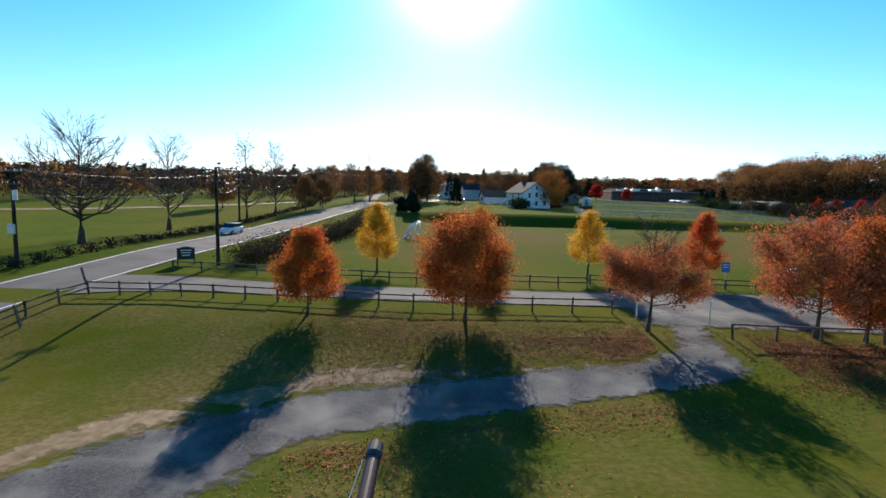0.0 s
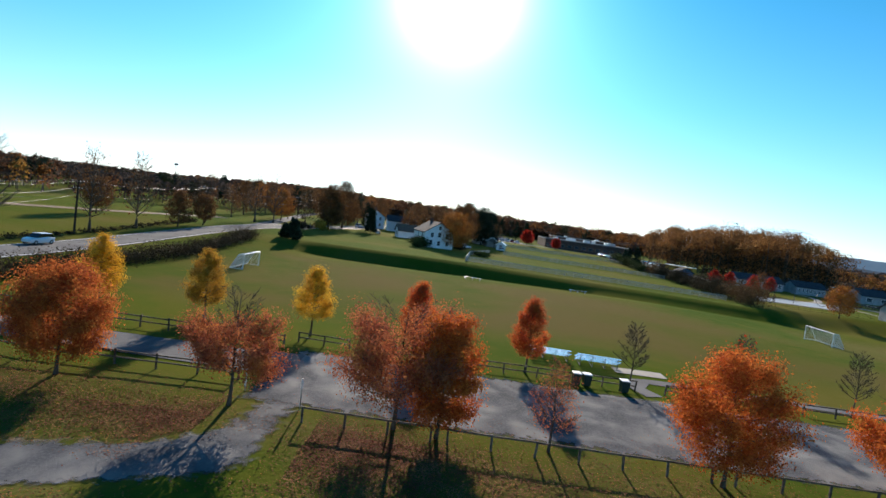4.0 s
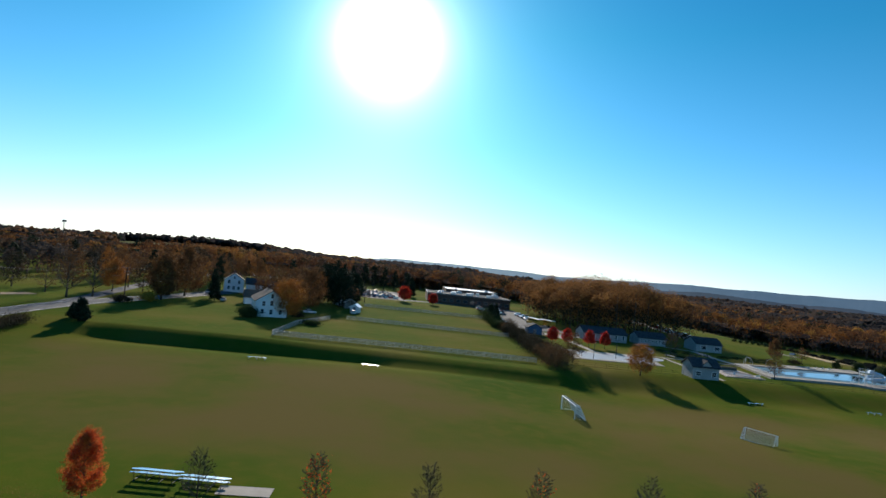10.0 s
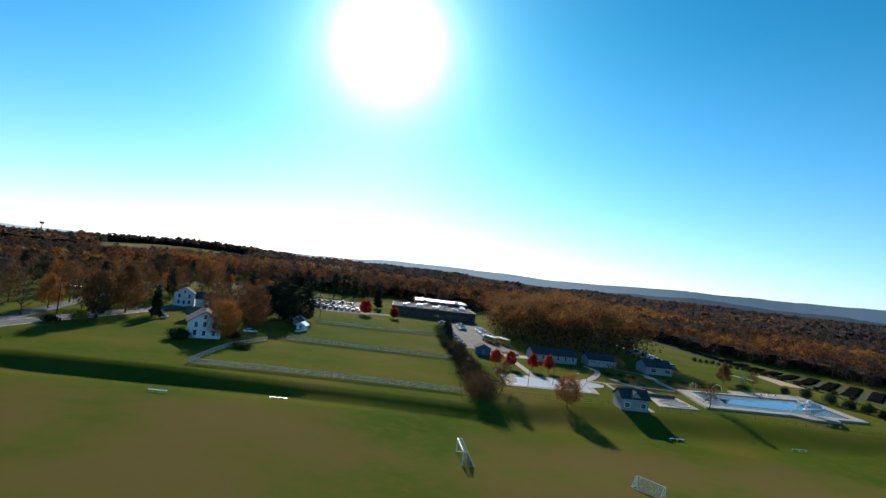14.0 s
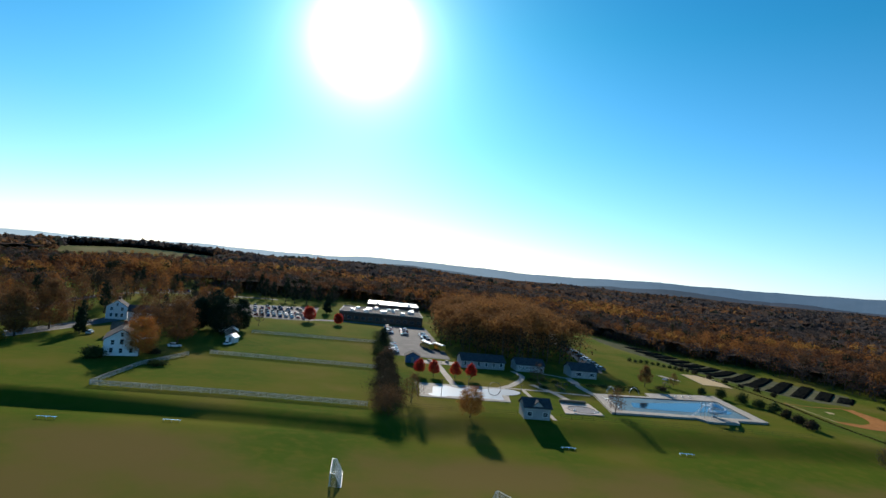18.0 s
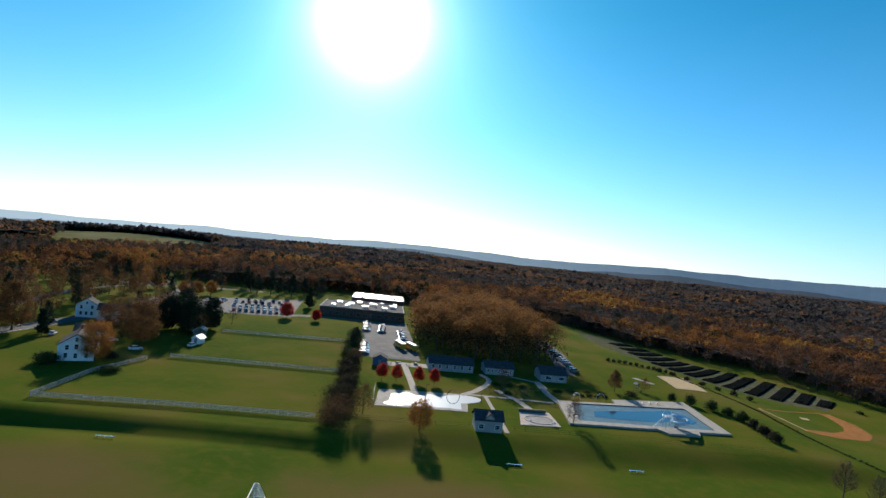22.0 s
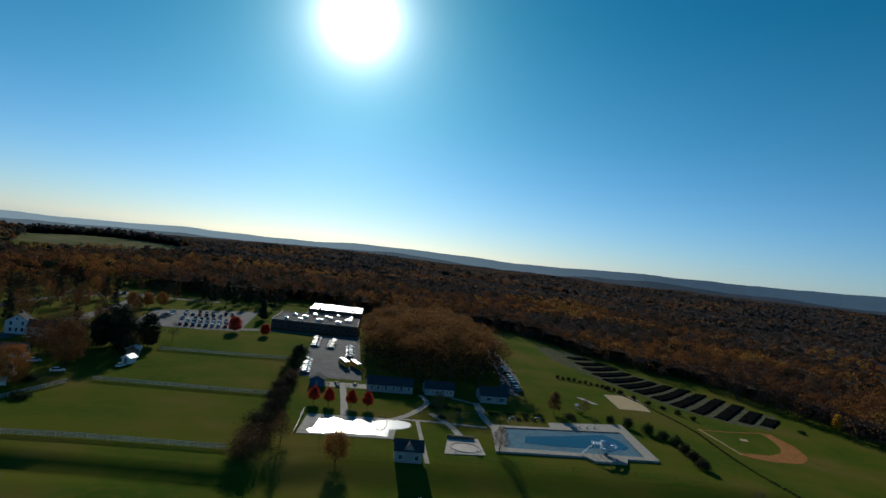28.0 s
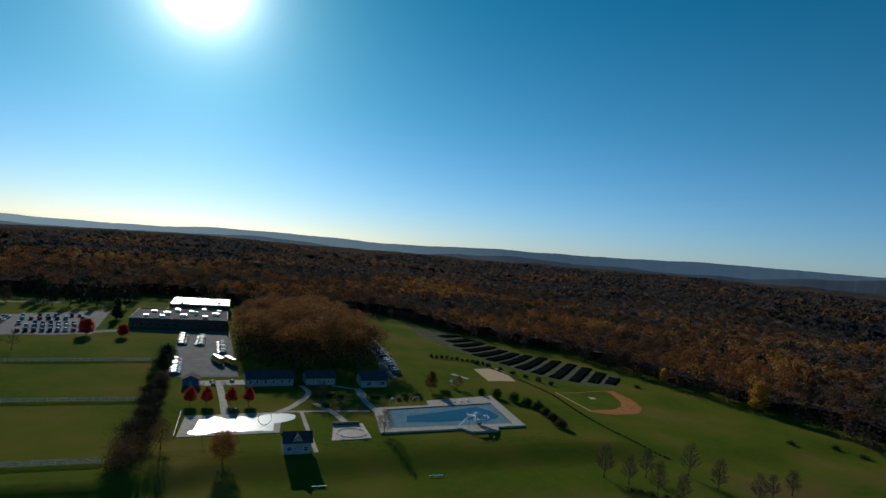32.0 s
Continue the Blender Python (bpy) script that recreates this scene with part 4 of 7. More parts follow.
def flat_building(name, place, w, d, h, label, wall, roof, turn=0.0, windows=0, category="building", units=()):
    """A flat-roofed building with a coping, front windows and roof units."""
    ob = thing(name, place, label, category, "", turn)
    part("wall", box(bmesh.new(), (0, 0, -1), (w, d, h), 0.02), wall, ob)
    part("roof", box(bmesh.new(), (0.3, 0.3, h), (w - 0.3, d - 0.3, h + 0.08)), roof, ob)
    for lo, hi in (((-0.1, -0.1, h - 0.1), (w + 0.1, 0.3, h + 0.45)), ((-0.1, d - 0.3, h - 0.1), (w + 0.1, d + 0.1, h + 0.45)), ((-0.1, 0.3, h - 0.1), (0.3, d - 0.3, h + 0.45)), ((w - 0.3, 0.3, h - 0.1), (w + 0.1, d - 0.3, h + 0.45))):
        part("coping", box(bmesh.new(), lo, hi, 0.02), TIMBER_GREY, ob)
    for k in range(windows):
        window(ob, pose((k + 0.5) * w / windows, -0.001, 1.0), w / windows * 0.55, 1.6, TIMBER_GREY)
    for x, y, a, b, c in units:
        bm = bmesh.new()
        box(bm, (x, y, h + 0.08), (x + a, y + b, h + c), 0.06)
        box(bm, (x + a * 0.15, y + b * 0.15, h + c), (x + a * 0.85, y + b * 0.85, h + c + 0.15), 0.03)
        part("roof_unit", bm, METAL, ob, "galvanised rooftop ventilation unit")
    return ob


units = [(6, 6, 2.4, 2, 1.3), (14, 4, 3, 2.4, 1.5), (15, 16, 3.5, 3, 1.6), (24, 9, 4, 3, 1.4), (31, 18, 2, 2, 1.8), (36, 6, 3, 2.5, 1.5), (41, 17, 4, 3, 1.6), (28, 26, 2.5, 2, 1.4), (8, 24, 3, 2, 1.2), (20, 29, 3, 2.4, 1.5), (43, 29, 2.4, 2.4, 1.8)]
flat_building("school_building", gz(70, 328.5), 49.5, 38, 5.0, "low brick school building with a flat grey roof", BRICK_RED, ROOF_GREY, 0, 12, units=units)
flat_building("gymnasium", gz(84.5, 384), 36, 38, 6.6, "taller hall with a gleaming white flat roof", BRICK_RED, ROOF_WHITE, 0, 0, units=[(6, 4, 2, 2, 1.1), (28, 8, 2.4, 2, 1.2)])
flat_building("school_wing", gz(84, 366.8), 30, 17, 4.2, "lower linking wing with a grey roof", BRICK_RED, ROOF_GREY, 0, 0, units=[(5, 5, 2, 2, 1.2), (20, 8, 2.5, 2, 1.2)])

# pool hut, bath houses
hut = gable_house("pool_hut", gz(143.0, 144.6), 90, 6.0, 7.3, 3.3, 1.8, "small white hut with a dark roof and a middle gable", front=[(3.0, 1)], category="hut", roof=ROOF_DARK, wall=SHADED_SIDING, other=[(1.4, 0.9, 1.3, 1.1), (5.8, 0.9, 1.3, 1.1)])
bm = bmesh.new()
prism(bm, [(-1.8, 3.25), (1.8, 3.25), (0, 4.9)], -0.06, 2.9)
gab = part("gable", bm, SHADED_SIDING, hut)
gab.matrix_basis = pose(0, 3.65, 0, 0, 0, -90)
bm = bmesh.new()
for s in (-1, 1):
    prism(bm, [(0, 4.92), (s * 2.2, 2.90), (s * 2.2, 3.08), (0, 5.1)], -0.35, 2.9)
part("gable_roof", bm, ROOF_DARK, hut).matrix_basis = pose(0, 3.65, 0, 0, 0, -90)
gable_house("bath_house", gz(145.0, 213.2), 94, 9.0, 17.5, 2.9, 2.1, "long white bath house with a dark roof", other=[(1.5, 1.1), (4.5, 1.1), (7.5, 1.1), (10.5, 1.1), (13.5, 1.1), (16, 1.1)], front=[(2, 1), (7, 1)], category="bath house", group="bath houses", wall=SHADED_SIDING)
gable_house("bath_house", gz(161.5, 214.5), 93, 8.0, 11.5, 2.8, 1.9, "white bath house with a row of small windows", other=[(k * 1.5 + 1.2, 1.0, 0.6, 1.1) for k in range(7)], category="bath house", group="bath houses", wall=SHADED_SIDING)
gable_house("bath_house", gz(182, 210.5), 92, 9.0, 10.5, 3.0, 2.2, "white bath house with a dark gabled roof", other=[(2, 1.0, 2.2, 1.2), (7.5, 1.0, 2.2, 1.2)], front=[(3, 1)], category="bath house", group="bath houses", wall=SHADED_SIDING)
BLUE = shader("blue_tarpaulin", rough=0.5, stops=[(0.3, (0.03, 0.08, 0.16)), (0.7, (0.06, 0.14, 0.24))], scale=1)
gable_house("shed", gz(105.5, 212.5), 0, 5.5, 5, 2.6, 1.4, "small blue-grey shed beside the shrubs", wall=BLUE, category="shed", group="sheds", door=2.7)

# ---- pools, courts and paths ----
def water_matter(name, colour, rough=0.05, wave=0.15, scale=2.0, gloss=0.7):
    m = shader(name, colour, rough=rough, spec=gloss)
    n, l = m.node_tree.nodes, m.node_tree.links
    tx, bp, geo = n.new("ShaderNodeTexNoise"), n.new("ShaderNodeBump"), n["Geometry"]
    tx.inputs["Scale"].default_value, tx.inputs["Detail"].default_value = scale, 3
    l.new(geo.outputs["Position"], tx.inputs["Vector"])
    bp.inputs["Strength"].default_value, bp.inputs["Distance"].default_value = wave, 0.1
    l.new(tx.outputs["Fac"], bp.inputs["Height"])
    l.new(bp.outputs[0], n["Principled BSDF"].inputs["Normal"])
    return m


POOL_PALE = shader("pale_blue_plaster", rough=1.0, spec=0.02, stops=[(0.3, (0.075, 0.15, 0.20)), (0.7, (0.115, 0.21, 0.265))], scale=0.4, second=(0.6, (0.075, 0.13, 0.17), 0.5))
POOL_DEEP = water_matter("pool_water", (0.007, 0.026, 0.048), 0.06, 0.03, gloss=0.22)
WET = water_matter("wet_pool_floor", (0.42, 0.46, 0.48), 0.30, 0.3, 0.8)
BED = shader("dark_bed", rough=1.0, spec=0.0, stops=[(0.3, (0.004, 0.005, 0.005)), (0.7, (0.012, 0.014, 0.012))], scale=0.8, bump=0.8, bump_scale=3)
PALE_GRAVEL = shader("pale_gravel", rough=0.95, spec=0.0, stops=[(0.3, (0.070, 0.072, 0.048)), (0.7, (0.125, 0.122, 0.085))], scale=0.3, second=(0.5, (0.060, 0.072, 0.022), 0.85))
CLAY = shader("infield_clay", rough=0.95, spec=0.0, stops=[(0.3, (0.23, 0.100, 0.034)), (0.7, (0.33, 0.152, 0.056))], scale=0.5, second=(2, (0.26, 0.15, 0.08), 0.4))
PALE_SAND = shader("volleyball_sand", rough=0.95, spec=0.0, stops=[(0.3, (0.40, 0.31, 0.18)), (0.7, (0.50, 0.40, 0.25))], scale=0.7, second=(4, (0.26, 0.19, 0.10), 0.4))


def slab(name, outline, z, thick, material, label, category, kind="", hole=None):
    """A level slab from an outline seen from above, with an opening where asked."""
    bm = bmesh.new()
    top = [bm.verts.new((x, y, z)) for x, y in outline]
    if hole:
        inner = [bm.verts.new((x, y, z)) for x, y in hole]
        e = []
        for ring in (top, inner):
            e += [bm.edges.new((ring[i], ring[(i + 1) % len(ring)])) for i in range(len(ring))]
        bmesh.ops.triangle_fill(bm, use_beauty=True, edges=e)
    else:
        bm.faces.new(top)
    made = bmesh.ops.extrude_face_region(bm, geom=list(bm.faces))
    bmesh.ops.translate(bm, vec=(0, 0, -thick), verts=[v for v in made["geom"] if isinstance(v, bmesh.types.BMVert)])
    bmesh.ops.recalc_face_normals(bm, faces=bm.faces)
    return tagged(mesh_object(name, bm, material), label, category, kind=kind)


def round_line(cx, cy, rx, ry, n=28, turn=0.0):
    c, s = math.cos(radians(turn)), math.sin(radians(turn))
    return [(cx + rx * math.cos(a) * c - ry * math.sin(a) * s, cy + rx * math.cos(a) * s + ry * math.sin(a) * c) for a in (2 * math.pi * k / n for k in range(n))]


# the big pool
Z1 = 1.45
deck_line = [(166, 157.2), (194, 158.4), (196, 155), (206, 155.4), (207.5, 158.9), (218.4, 159.4), (222.5, 196), (192.5, 190.5), (191.5, 184.8), (169.8, 182.6)]
pool_line = [(170.0, 160.8), (214.4, 161.9), (217.6, 186.0), (174.2, 180.6)]
slab("pool_deck", deck_line, Z1, 0.9, CONCRETE, "pale concrete deck round the big pool", "pool deck", "structure", hole=pool_line)
pool = thing("swimming_pool", (171, 162, Z1 - 1.4), "large blue swimming pool with dark deep water", "pool")
pool.matrix_basis = Matrix.Identity(4)
bm = bmesh.new()
for i in range(4):
    (x0, y0), (x1, y1) = pool_line[i], pool_line[(i + 1) % 4]
    f = bm.faces.new([bm.verts.new(p) for p in ((x0, y0, Z1), (x1, y1, Z1), (x1, y1, Z1 - 0.5), (x0, y0, Z1 - 0.5))])
part("wall", bm, POOL_PALE, pool)
bm = bmesh.new()
bm.faces.new([bm.verts.new((x, y, Z1 - 0.28)) for x, y in pool_line])
part("pool_floor", bm, POOL_PALE, pool, "pale blue pool shallows")
deep = [(177.5, 167.2), (187, 166.2), (198, 166.8), (203, 168.5), (210.5, 167.6), (213.6, 170.5), (213.0, 177.5), (209.5, 182.2), (196, 178.0), (186, 175.2), (179.5, 173.6)]
bm = bmesh.new()
bm.faces.new([bm.verts.new((x, y, Z1 - 0.24)) for x, y in deep])
part("water", bm, POOL_DEEP, pool, "dark blue deep water")

# the splash pool with its wet floor
splash = [(108, 160.5), (136, 161.6), (138.5, 181.5), (128, 180.8), (109, 179.6)]
slab("splash_deck", splash, 0.98, 0.7, CONCRETE, "pale concrete deck of the splash pool", "pool deck", "structure")
basin = []
for k in range(40):
    u = k / 40
    x, y = (112 + 23.5 * (u * 2), 163.6) if u < 0.5 else (135.5 - 23.5 * (u * 2 - 1), 176.5)
    bulge = 1.4 * math.sin(u * 2 * 18.8) * (1 if u >= 0.5 else 0.2)
    basin.append((x, y + bulge))
bm = bmesh.new()
bm.faces.new([bm.verts.new((x, y, 0.985)) for x, y in basin])
bm.faces.new([bm.verts.new((x, y, 0.992)) for x, y in round_line(135.5, 175.0, 7.2, 4.6, 28, 20)])
bm.faces.new([bm.verts.new((x, y, 0.990)) for x, y in round_line(114.0, 164.0, 3.2, 2.0, 24)])
bmesh.ops.recalc_face_normals(bm, faces=bm.faces)
for f in bm.faces:
    if f.normal.z < 0:
        f.normal_flip()
tagged(mesh_object("splash_pool", bm, WET), "shallow splash pool gleaming in the low sun", "pool")

# the round wading pool
tub = [(150.2, 153.0), (162.4, 154.0), (162.6, 167.6), (153.0, 167.0)]
PINK_CONCRETE = shader("pinkish_concrete", rough=0.9, spec=0.1, stops=[(0.3, (0.34, 0.29, 0.255)), (0.7, (0.44, 0.385, 0.34))], scale=0.7, second=(2, (0.30, 0.26, 0.23), 0.4))
slab("wading_deck", tub, 1.05, 0.7, PINK_CONCRETE, "pale square deck of the wading pool", "pool deck", "structure")
bm = bmesh.new()
ring_o, ring_i = round_line(157.2, 159.0, 4.6, 4.2), round_line(157.2, 159.0, 4.2, 3.8)
for z0, z1 in ((1.05, 1.22),):
    vo, vi = [bm.verts.new((x, y, z1)) for x, y in ring_o], [bm.verts.new((x, y, z1)) for x, y in ring_i]
    vo0, vi0 = [bm.verts.new((x, y, z0)) for x, y in ring_o], [bm.verts.new((x, y, z0)) for x, y in ring_i]
    n = len(vo)
    for i in range(n):
        j = (i + 1) % n
        bm.faces.new((vo[i], vo[j], vi[j], vi[i]))
        bm.faces.new((vo0[i], vo0[j], vo[j], vo[i]))
        bm.faces.new((vi[i], vi[j], vi0[j], vi0[i]))
wad = tagged(mesh_object("wading_pool", bm, PINK_CONCRETE), "round empty wading pool with a pale low rim", "pool")
bm = bmesh.new()
bm.faces.new([bm.verts.new((x, y, 1.06)) for x, y in ring_i])
part("pool_floor", bm, shader("wading_floor", rough=0.5, stops=[(0.3, (0.10, 0.085, 0.08)), (0.7, (0.16, 0.135, 0.125))], scale=0.6), wad, "brownish wading pool floor")
for x, y, w in ((152.6, 166.2, 8.6),):
    bm = bmesh.new()
    box(bm, (x, y, 1.05), (x + w, y + 0.7, 2.0), 0.08)
    tagged(mesh_object("low_wall", bm, WOOD_DARK), "dark low wall behind the wading pool", "wall")

# courts and diamond
vol = [(233.0, 220.2), (249.6, 224.6), (256, 253.5), (236.0, 243.8)]
quad_patch("sand_court", vol, PALE_SAND, 0.10, 3, "pale sand volleyball court with a low border", "sand court")
for i in range(4):
    a, b = Vector((*vol[i], 0)), Vector((*vol[(i + 1) % 4], 0))
    ribbon("court_border", [a, b], 0.22, TIMBER_GREY, 0.2, 3, 1, "pale timber border of the sand court", "border", kind="structure")
ribbon("base_path", [(263.6, 211.2), (263.3, 196), (262.6, 182.5)], 0.9, PALE_SAND, 0.06, 2, 2, "pale sandy base path", "base path", wobble=0.3)
ribbon("base_path", [(263.6, 211.2), (278, 216.6), (290, 221.5), (302, 224.4)], 0.9, CLAY, 0.06, 2, 2, "pale sandy base path", "base path", wobble=0.3)
ribbon("infield", [(263.0, 183.4), (269.5, 184.0), (279, 186.6), (289, 191), (296, 198), (300, 206), (302.5, 215), (303.0, 223.6)], [3.0, 6.5, 7.5, 9, 9, 7.5, 6, 4], CLAY, 0.07, 2, 6, "orange clay infield arc of a baseball diamond", "infield", wobble=0.8)
quad_patch("pitching_mound", [(279.0, 205.6), (283, 206.6), (284.4, 210.0), (280.2, 209.4)], PALE_SAND, 0.15, 1, "pale sandy pitching mound", "mound", 0.3)
BEDS = [(311, 238.2, 22), (302.2, 241.5, 34), (291.5, 244, 47), (282.5, 249, 54), (275.5, 256.5, 56), (270, 264.5, 58), (264, 272, 56), (258, 278.5, 56), (253.5, 287, 56), (252.5, 300, 54), (252.5, 315, 50), (253.6, 331, 42), (255, 350, 32)]
ribbon("bed_field", [(322, 243), (300, 263), (283, 288), (270, 318), (264, 350), (262, 385)], [34, 52, 58, 58, 50, 30], PALE_GRAVEL, 0.03, 4, 8, "pale stony ground between the dark beds", "ground", wobble=1.5)
for x, y, length in BEDS:
    way, side = Vector((0.70, 0.714, 0)), Vector((0.714, -0.70, 0))
    bm = bmesh.new()
    n = int(length / 3)

    def bed_at(u, v, o=Vector((x, y, 0)), length=length):
        p = o + way * (u * length) + side * (v * 6.4 + 0.2 * noise.noise(Vector((u * 9, v * 3, o.x))))
        rim = 0 if 0 < u < 1 and 0.05 < v < 0.95 else 1
        return (p.x, p.y, ground_z(p.x, p.y) + (0.05 if rim else 0.75 + 0.35 * noise.noise(Vector((p.x * 0.9, p.y * 0.9, 2)))))

    grid_mesh(bm, n, 8, bed_at)
    tagged(mesh_object("planting_bed", bm, BED), "long dark planted bed between pale gravel strips", "planting bed", "planting beds")

# paths
PATHS = [
    ([(120.6, 180.5), (119.6, 196), (118.2, 214)], 2.4), ([(136, 180), (141.5, 186), (146.5, 194.5)], 2.4), ([(138.5, 181.6), (152, 181.3), (168, 180.2)], 1.5),
    ([(144.6, 181), (144.6, 165), (144.6, 145)], 1.3), ([(150, 190.5), (155, 180), (157.5, 168)], 2.4), ([(170.5, 180), (169, 192), (169.5, 209)], 2.6), ([(146.5, 194.5), (150, 204), (148, 213)], 2.0), ([(160, 213), (170, 206), (170, 198)], 1.6),
]
for line, w in PATHS:
    ribbon("footpath", line, w, CONCRETE, 0.07, 3, 2, "pale concrete footpath between lawns", "path")
quad_patch("terrace", [(108, 213), (128, 215), (127, 221.5), (107, 220)], CONCRETE, 0.08, 3, "pale terrace by the car park", "terrace")
ribbon("footpath", [(43.0, 45.5), (43.2, 50.2), (60, 49.9), (80, 50.2), (112, 51.5)], 1.7, ASPHALT, 0.05, 2, 2, "pale path along the field edge", "path")
quad_patch("bleacher_pad", [(41.5, 52.3), (46.5, 52.5), (46.5, 54.6), (41.5, 54.4)], CONCRETE, 0.06, 2, "small concrete pad beside the bleachers", "pad")

# car parks and lanes far off
quad_patch("school_car_park", [(98, 226), (125, 226), (121, 327), (97, 322)], ASPHALT, 0.06, 4, "grey asphalt car park behind the shrubs", "car park")
quad_patch("school_car_park", [(8, 288), (58, 304), (52, 385), (0, 346)], ASPHALT, 0.06, 4, "grey asphalt car park beside the school", "car park")
ribbon("lane", [(-16, 262), (0, 288), (14, 302), (40, 300), (70, 318), (98, 322)], 6, ASPHALT, 0.055, 4, 3, "grey asphalt lane to the school", "lane")
ribbon("lane", [(186, 226), (193, 250), (197, 290), (199, 330), (212, 372)], 9, ASPHALT, 0.06, 4, 3, "grey lane lined with parked cars", "lane")
ribbon("lane", [(-34, 150), (-60, 330), (-20, 395), (20, 410)], 5, ASPHALT, 0.055, 5, 3, "far lane between the trees", "lane")


# ---- vehicles ----
def paint(name, c, rough=0.17):
    return shader(name, c, rough=rough, spec=0.5)


TYRE = shader("tyre_rubber", (0.02, 0.02, 0.02), rough=0.9)
CAR_GLASS = shader("car_glass", (0.015, 0.018, 0.022), rough=0.05, spec=0.8)
LAMP_GLASS = shader("lamp_glass", (0.7, 0.7, 0.68), rough=0.1, spec=0.7)
TAIL = shader("tail_lamp", (0.35, 0.02, 0.02), rough=0.2)


def loft(bm, sections):
    """Skins closed rings of points."""
    rings = [[bm.verts.new(p) for p in s] for s in sections]
    for a, b in zip(rings, rings[1:]):
        for k in range(len(a)):
            bm.faces.new((a[k], a[(k + 1) % len(a)], b[(k + 1) % len(b)], b[k]))
    bm.faces.new(rings[0][::-1])
    bm.faces.new(rings[-1])
    bmesh.ops.recalc_face_normals(bm, faces=bm.faces)
    return bm


def car(name, place, turn, matter, label, tall=0.0, group="parked cars"):
    """A car along x: lofted body, glass house, roof, wheels and lamps."""
    ob = thing(name, place, label, "car", group, turn)

    def ring(x, w, z0, z1, r=0.12):
        return [(x, -w + r, z0), (x, w - r, z0), (x, w, z0 + r), (x, w, z1 - r), (x, w - r, z1), (x, -w + r, z1), (x, -w, z1 - r), (x, -w, z0 + r)]

    body = [(-2.25, 0.72, 0.42, 0.80), (-2.1, 0.84, 0.28, 0.92 + tall * 0.4), (-1.4, 0.90, 0.24, 0.97 + tall * 0.3), (0.0, 0.90, 0.22, 0.95 + tall * 0.3), (0.9, 0.90, 0.24, 0.93 + tall * 0.3), (1.9, 0.86, 0.28, 0.80 + tall * 0.3), (2.2, 0.72, 0.36, 0.66 + tall * 0.2)]
    part("body", loft(bmesh.new(), [ring(*s) for s in body]), matter, ob)
    z = 0.93 + tall * 0.3
    back = -1.75 if tall else -1.45
    cabin = [(back - 0.25, 0.80, z - 0.05, z + 0.02), (back + 0.2, 0.76, z - 0.05, z + 0.42 + tall * 0.3), (0.35, 0.76, z - 0.05, z + 0.46 + tall * 0.3), (1.05, 0.80, z - 0.05, z + 0.02)]
    part("glazing", loft(bmesh.new(), [ring(x, w, a, b, 0.03) for x, w, a, b in cabin]), CAR_GLASS, ob, "dark car windows")
    roof = [(back + 0.15, 0.70, z + 0.43 + tall * 0.3, z + 0.49 + tall * 0.3), (0.38, 0.70, z + 0.46 + tall * 0.3, z + 0.52 + tall * 0.3)]
    part("roof", loft(bmesh.new(), [ring(x, w, a, b, 0.02) for x, w, a, b in roof]), matter, ob)
    for x in (-1.4, 1.4):
        for s in (-1, 1):
            bm = bmesh.new()
            tube(bm, (x, s * 0.70, 0.33), (x, s * 0.92, 0.33), 0.33, 0.33, 12)
            wheel = part("wheel", bm, TYRE, ob)
            bm = bmesh.new()
            tube(bm, (x, s * 0.90, 0.33), (x, s * 0.935, 0.33), 0.2, 0.18, 8)
            part("rim", bm, METAL, wheel)
    for s in (-1, 1):
        part("headlight", box(bmesh.new(), (2.08, s * 0.62 - 0.16, 0.56), (2.2, s * 0.62 + 0.16, 0.68), 0.02), LAMP_GLASS, ob)
        part("tail_light", box(bmesh.new(), (-2.27, s * 0.66 - 0.12, 0.66), (-2.18, s * 0.66 + 0.12, 0.80), 0.02), TAIL, ob)
    return ob


PAINTS = [("white", (0.75, 0.75, 0.74)), ("silver", (0.42, 0.43, 0.44)), ("black", (0.02, 0.02, 0.022)), ("dark blue", (0.02, 0.04, 0.12)), ("grey", (0.16, 0.165, 0.17)), ("red", (0.30, 0.02, 0.02))]
MODELS = []
for k, (word, c) in enumerate(PAINTS):
    for tall, shape in ((0.0, "saloon car"), (0.6, "tall family car")):
        MODELS.append((paint("car_" + word.replace(" ", "_") + ("_tall" if tall else ""), c), word, tall, shape))
SPARE = {}
rc = random.Random(12)


def park(x, y, turn, model=None):
    m, word, tall, shape = MODELS[rc.randrange(len(MODELS)) if model is None else model]
    where = gz(x, y, 0.06)
    if shape + word not in SPARE:
        SPARE[shape + word] = car("car", where, turn, m, f"parked {word} {shape} on asphalt", tall)
    else:
        copy_thing(SPARE[shape + word], pose(*where, 0, 0, turn))


car("car", gz(-36.5, 76.5, 0.06), 268, MODELS[0][0], "white car on the road", 0.3, "")
for row, (x0, y0, x1, y1, n, turn) in enumerate([(28, 303, 52, 311, 9, 105), (25, 314, 50, 322, 9, 105), (23, 322, 48, 330, 9, 285), (20, 337, 45, 346, 8, 105), (18, 345, 42, 354, 8, 285), (14, 318, 12, 340, 6, 20)]):
    for k in range(n):
        if rc.random() < 0.9:
            f = k / (n - 1)
            park(x0 + (x1 - x0) * f, y0 + (y1 - y0) * f, turn + rc.uniform(-4, 4))
for k in range(9):
    park(101.5 - 0.15 * k, 230 + 2.9 * k, 2 + rc.uniform(-4, 4))
for k in range(9):
    park(99.8 - 0.1 * k, 285 + 3.0 * k, 2 + rc.uniform(-4, 4))
for k in range(8):
    park(107.5, 284 + 3.0 * k, 182 + rc.uniform(-4, 4))
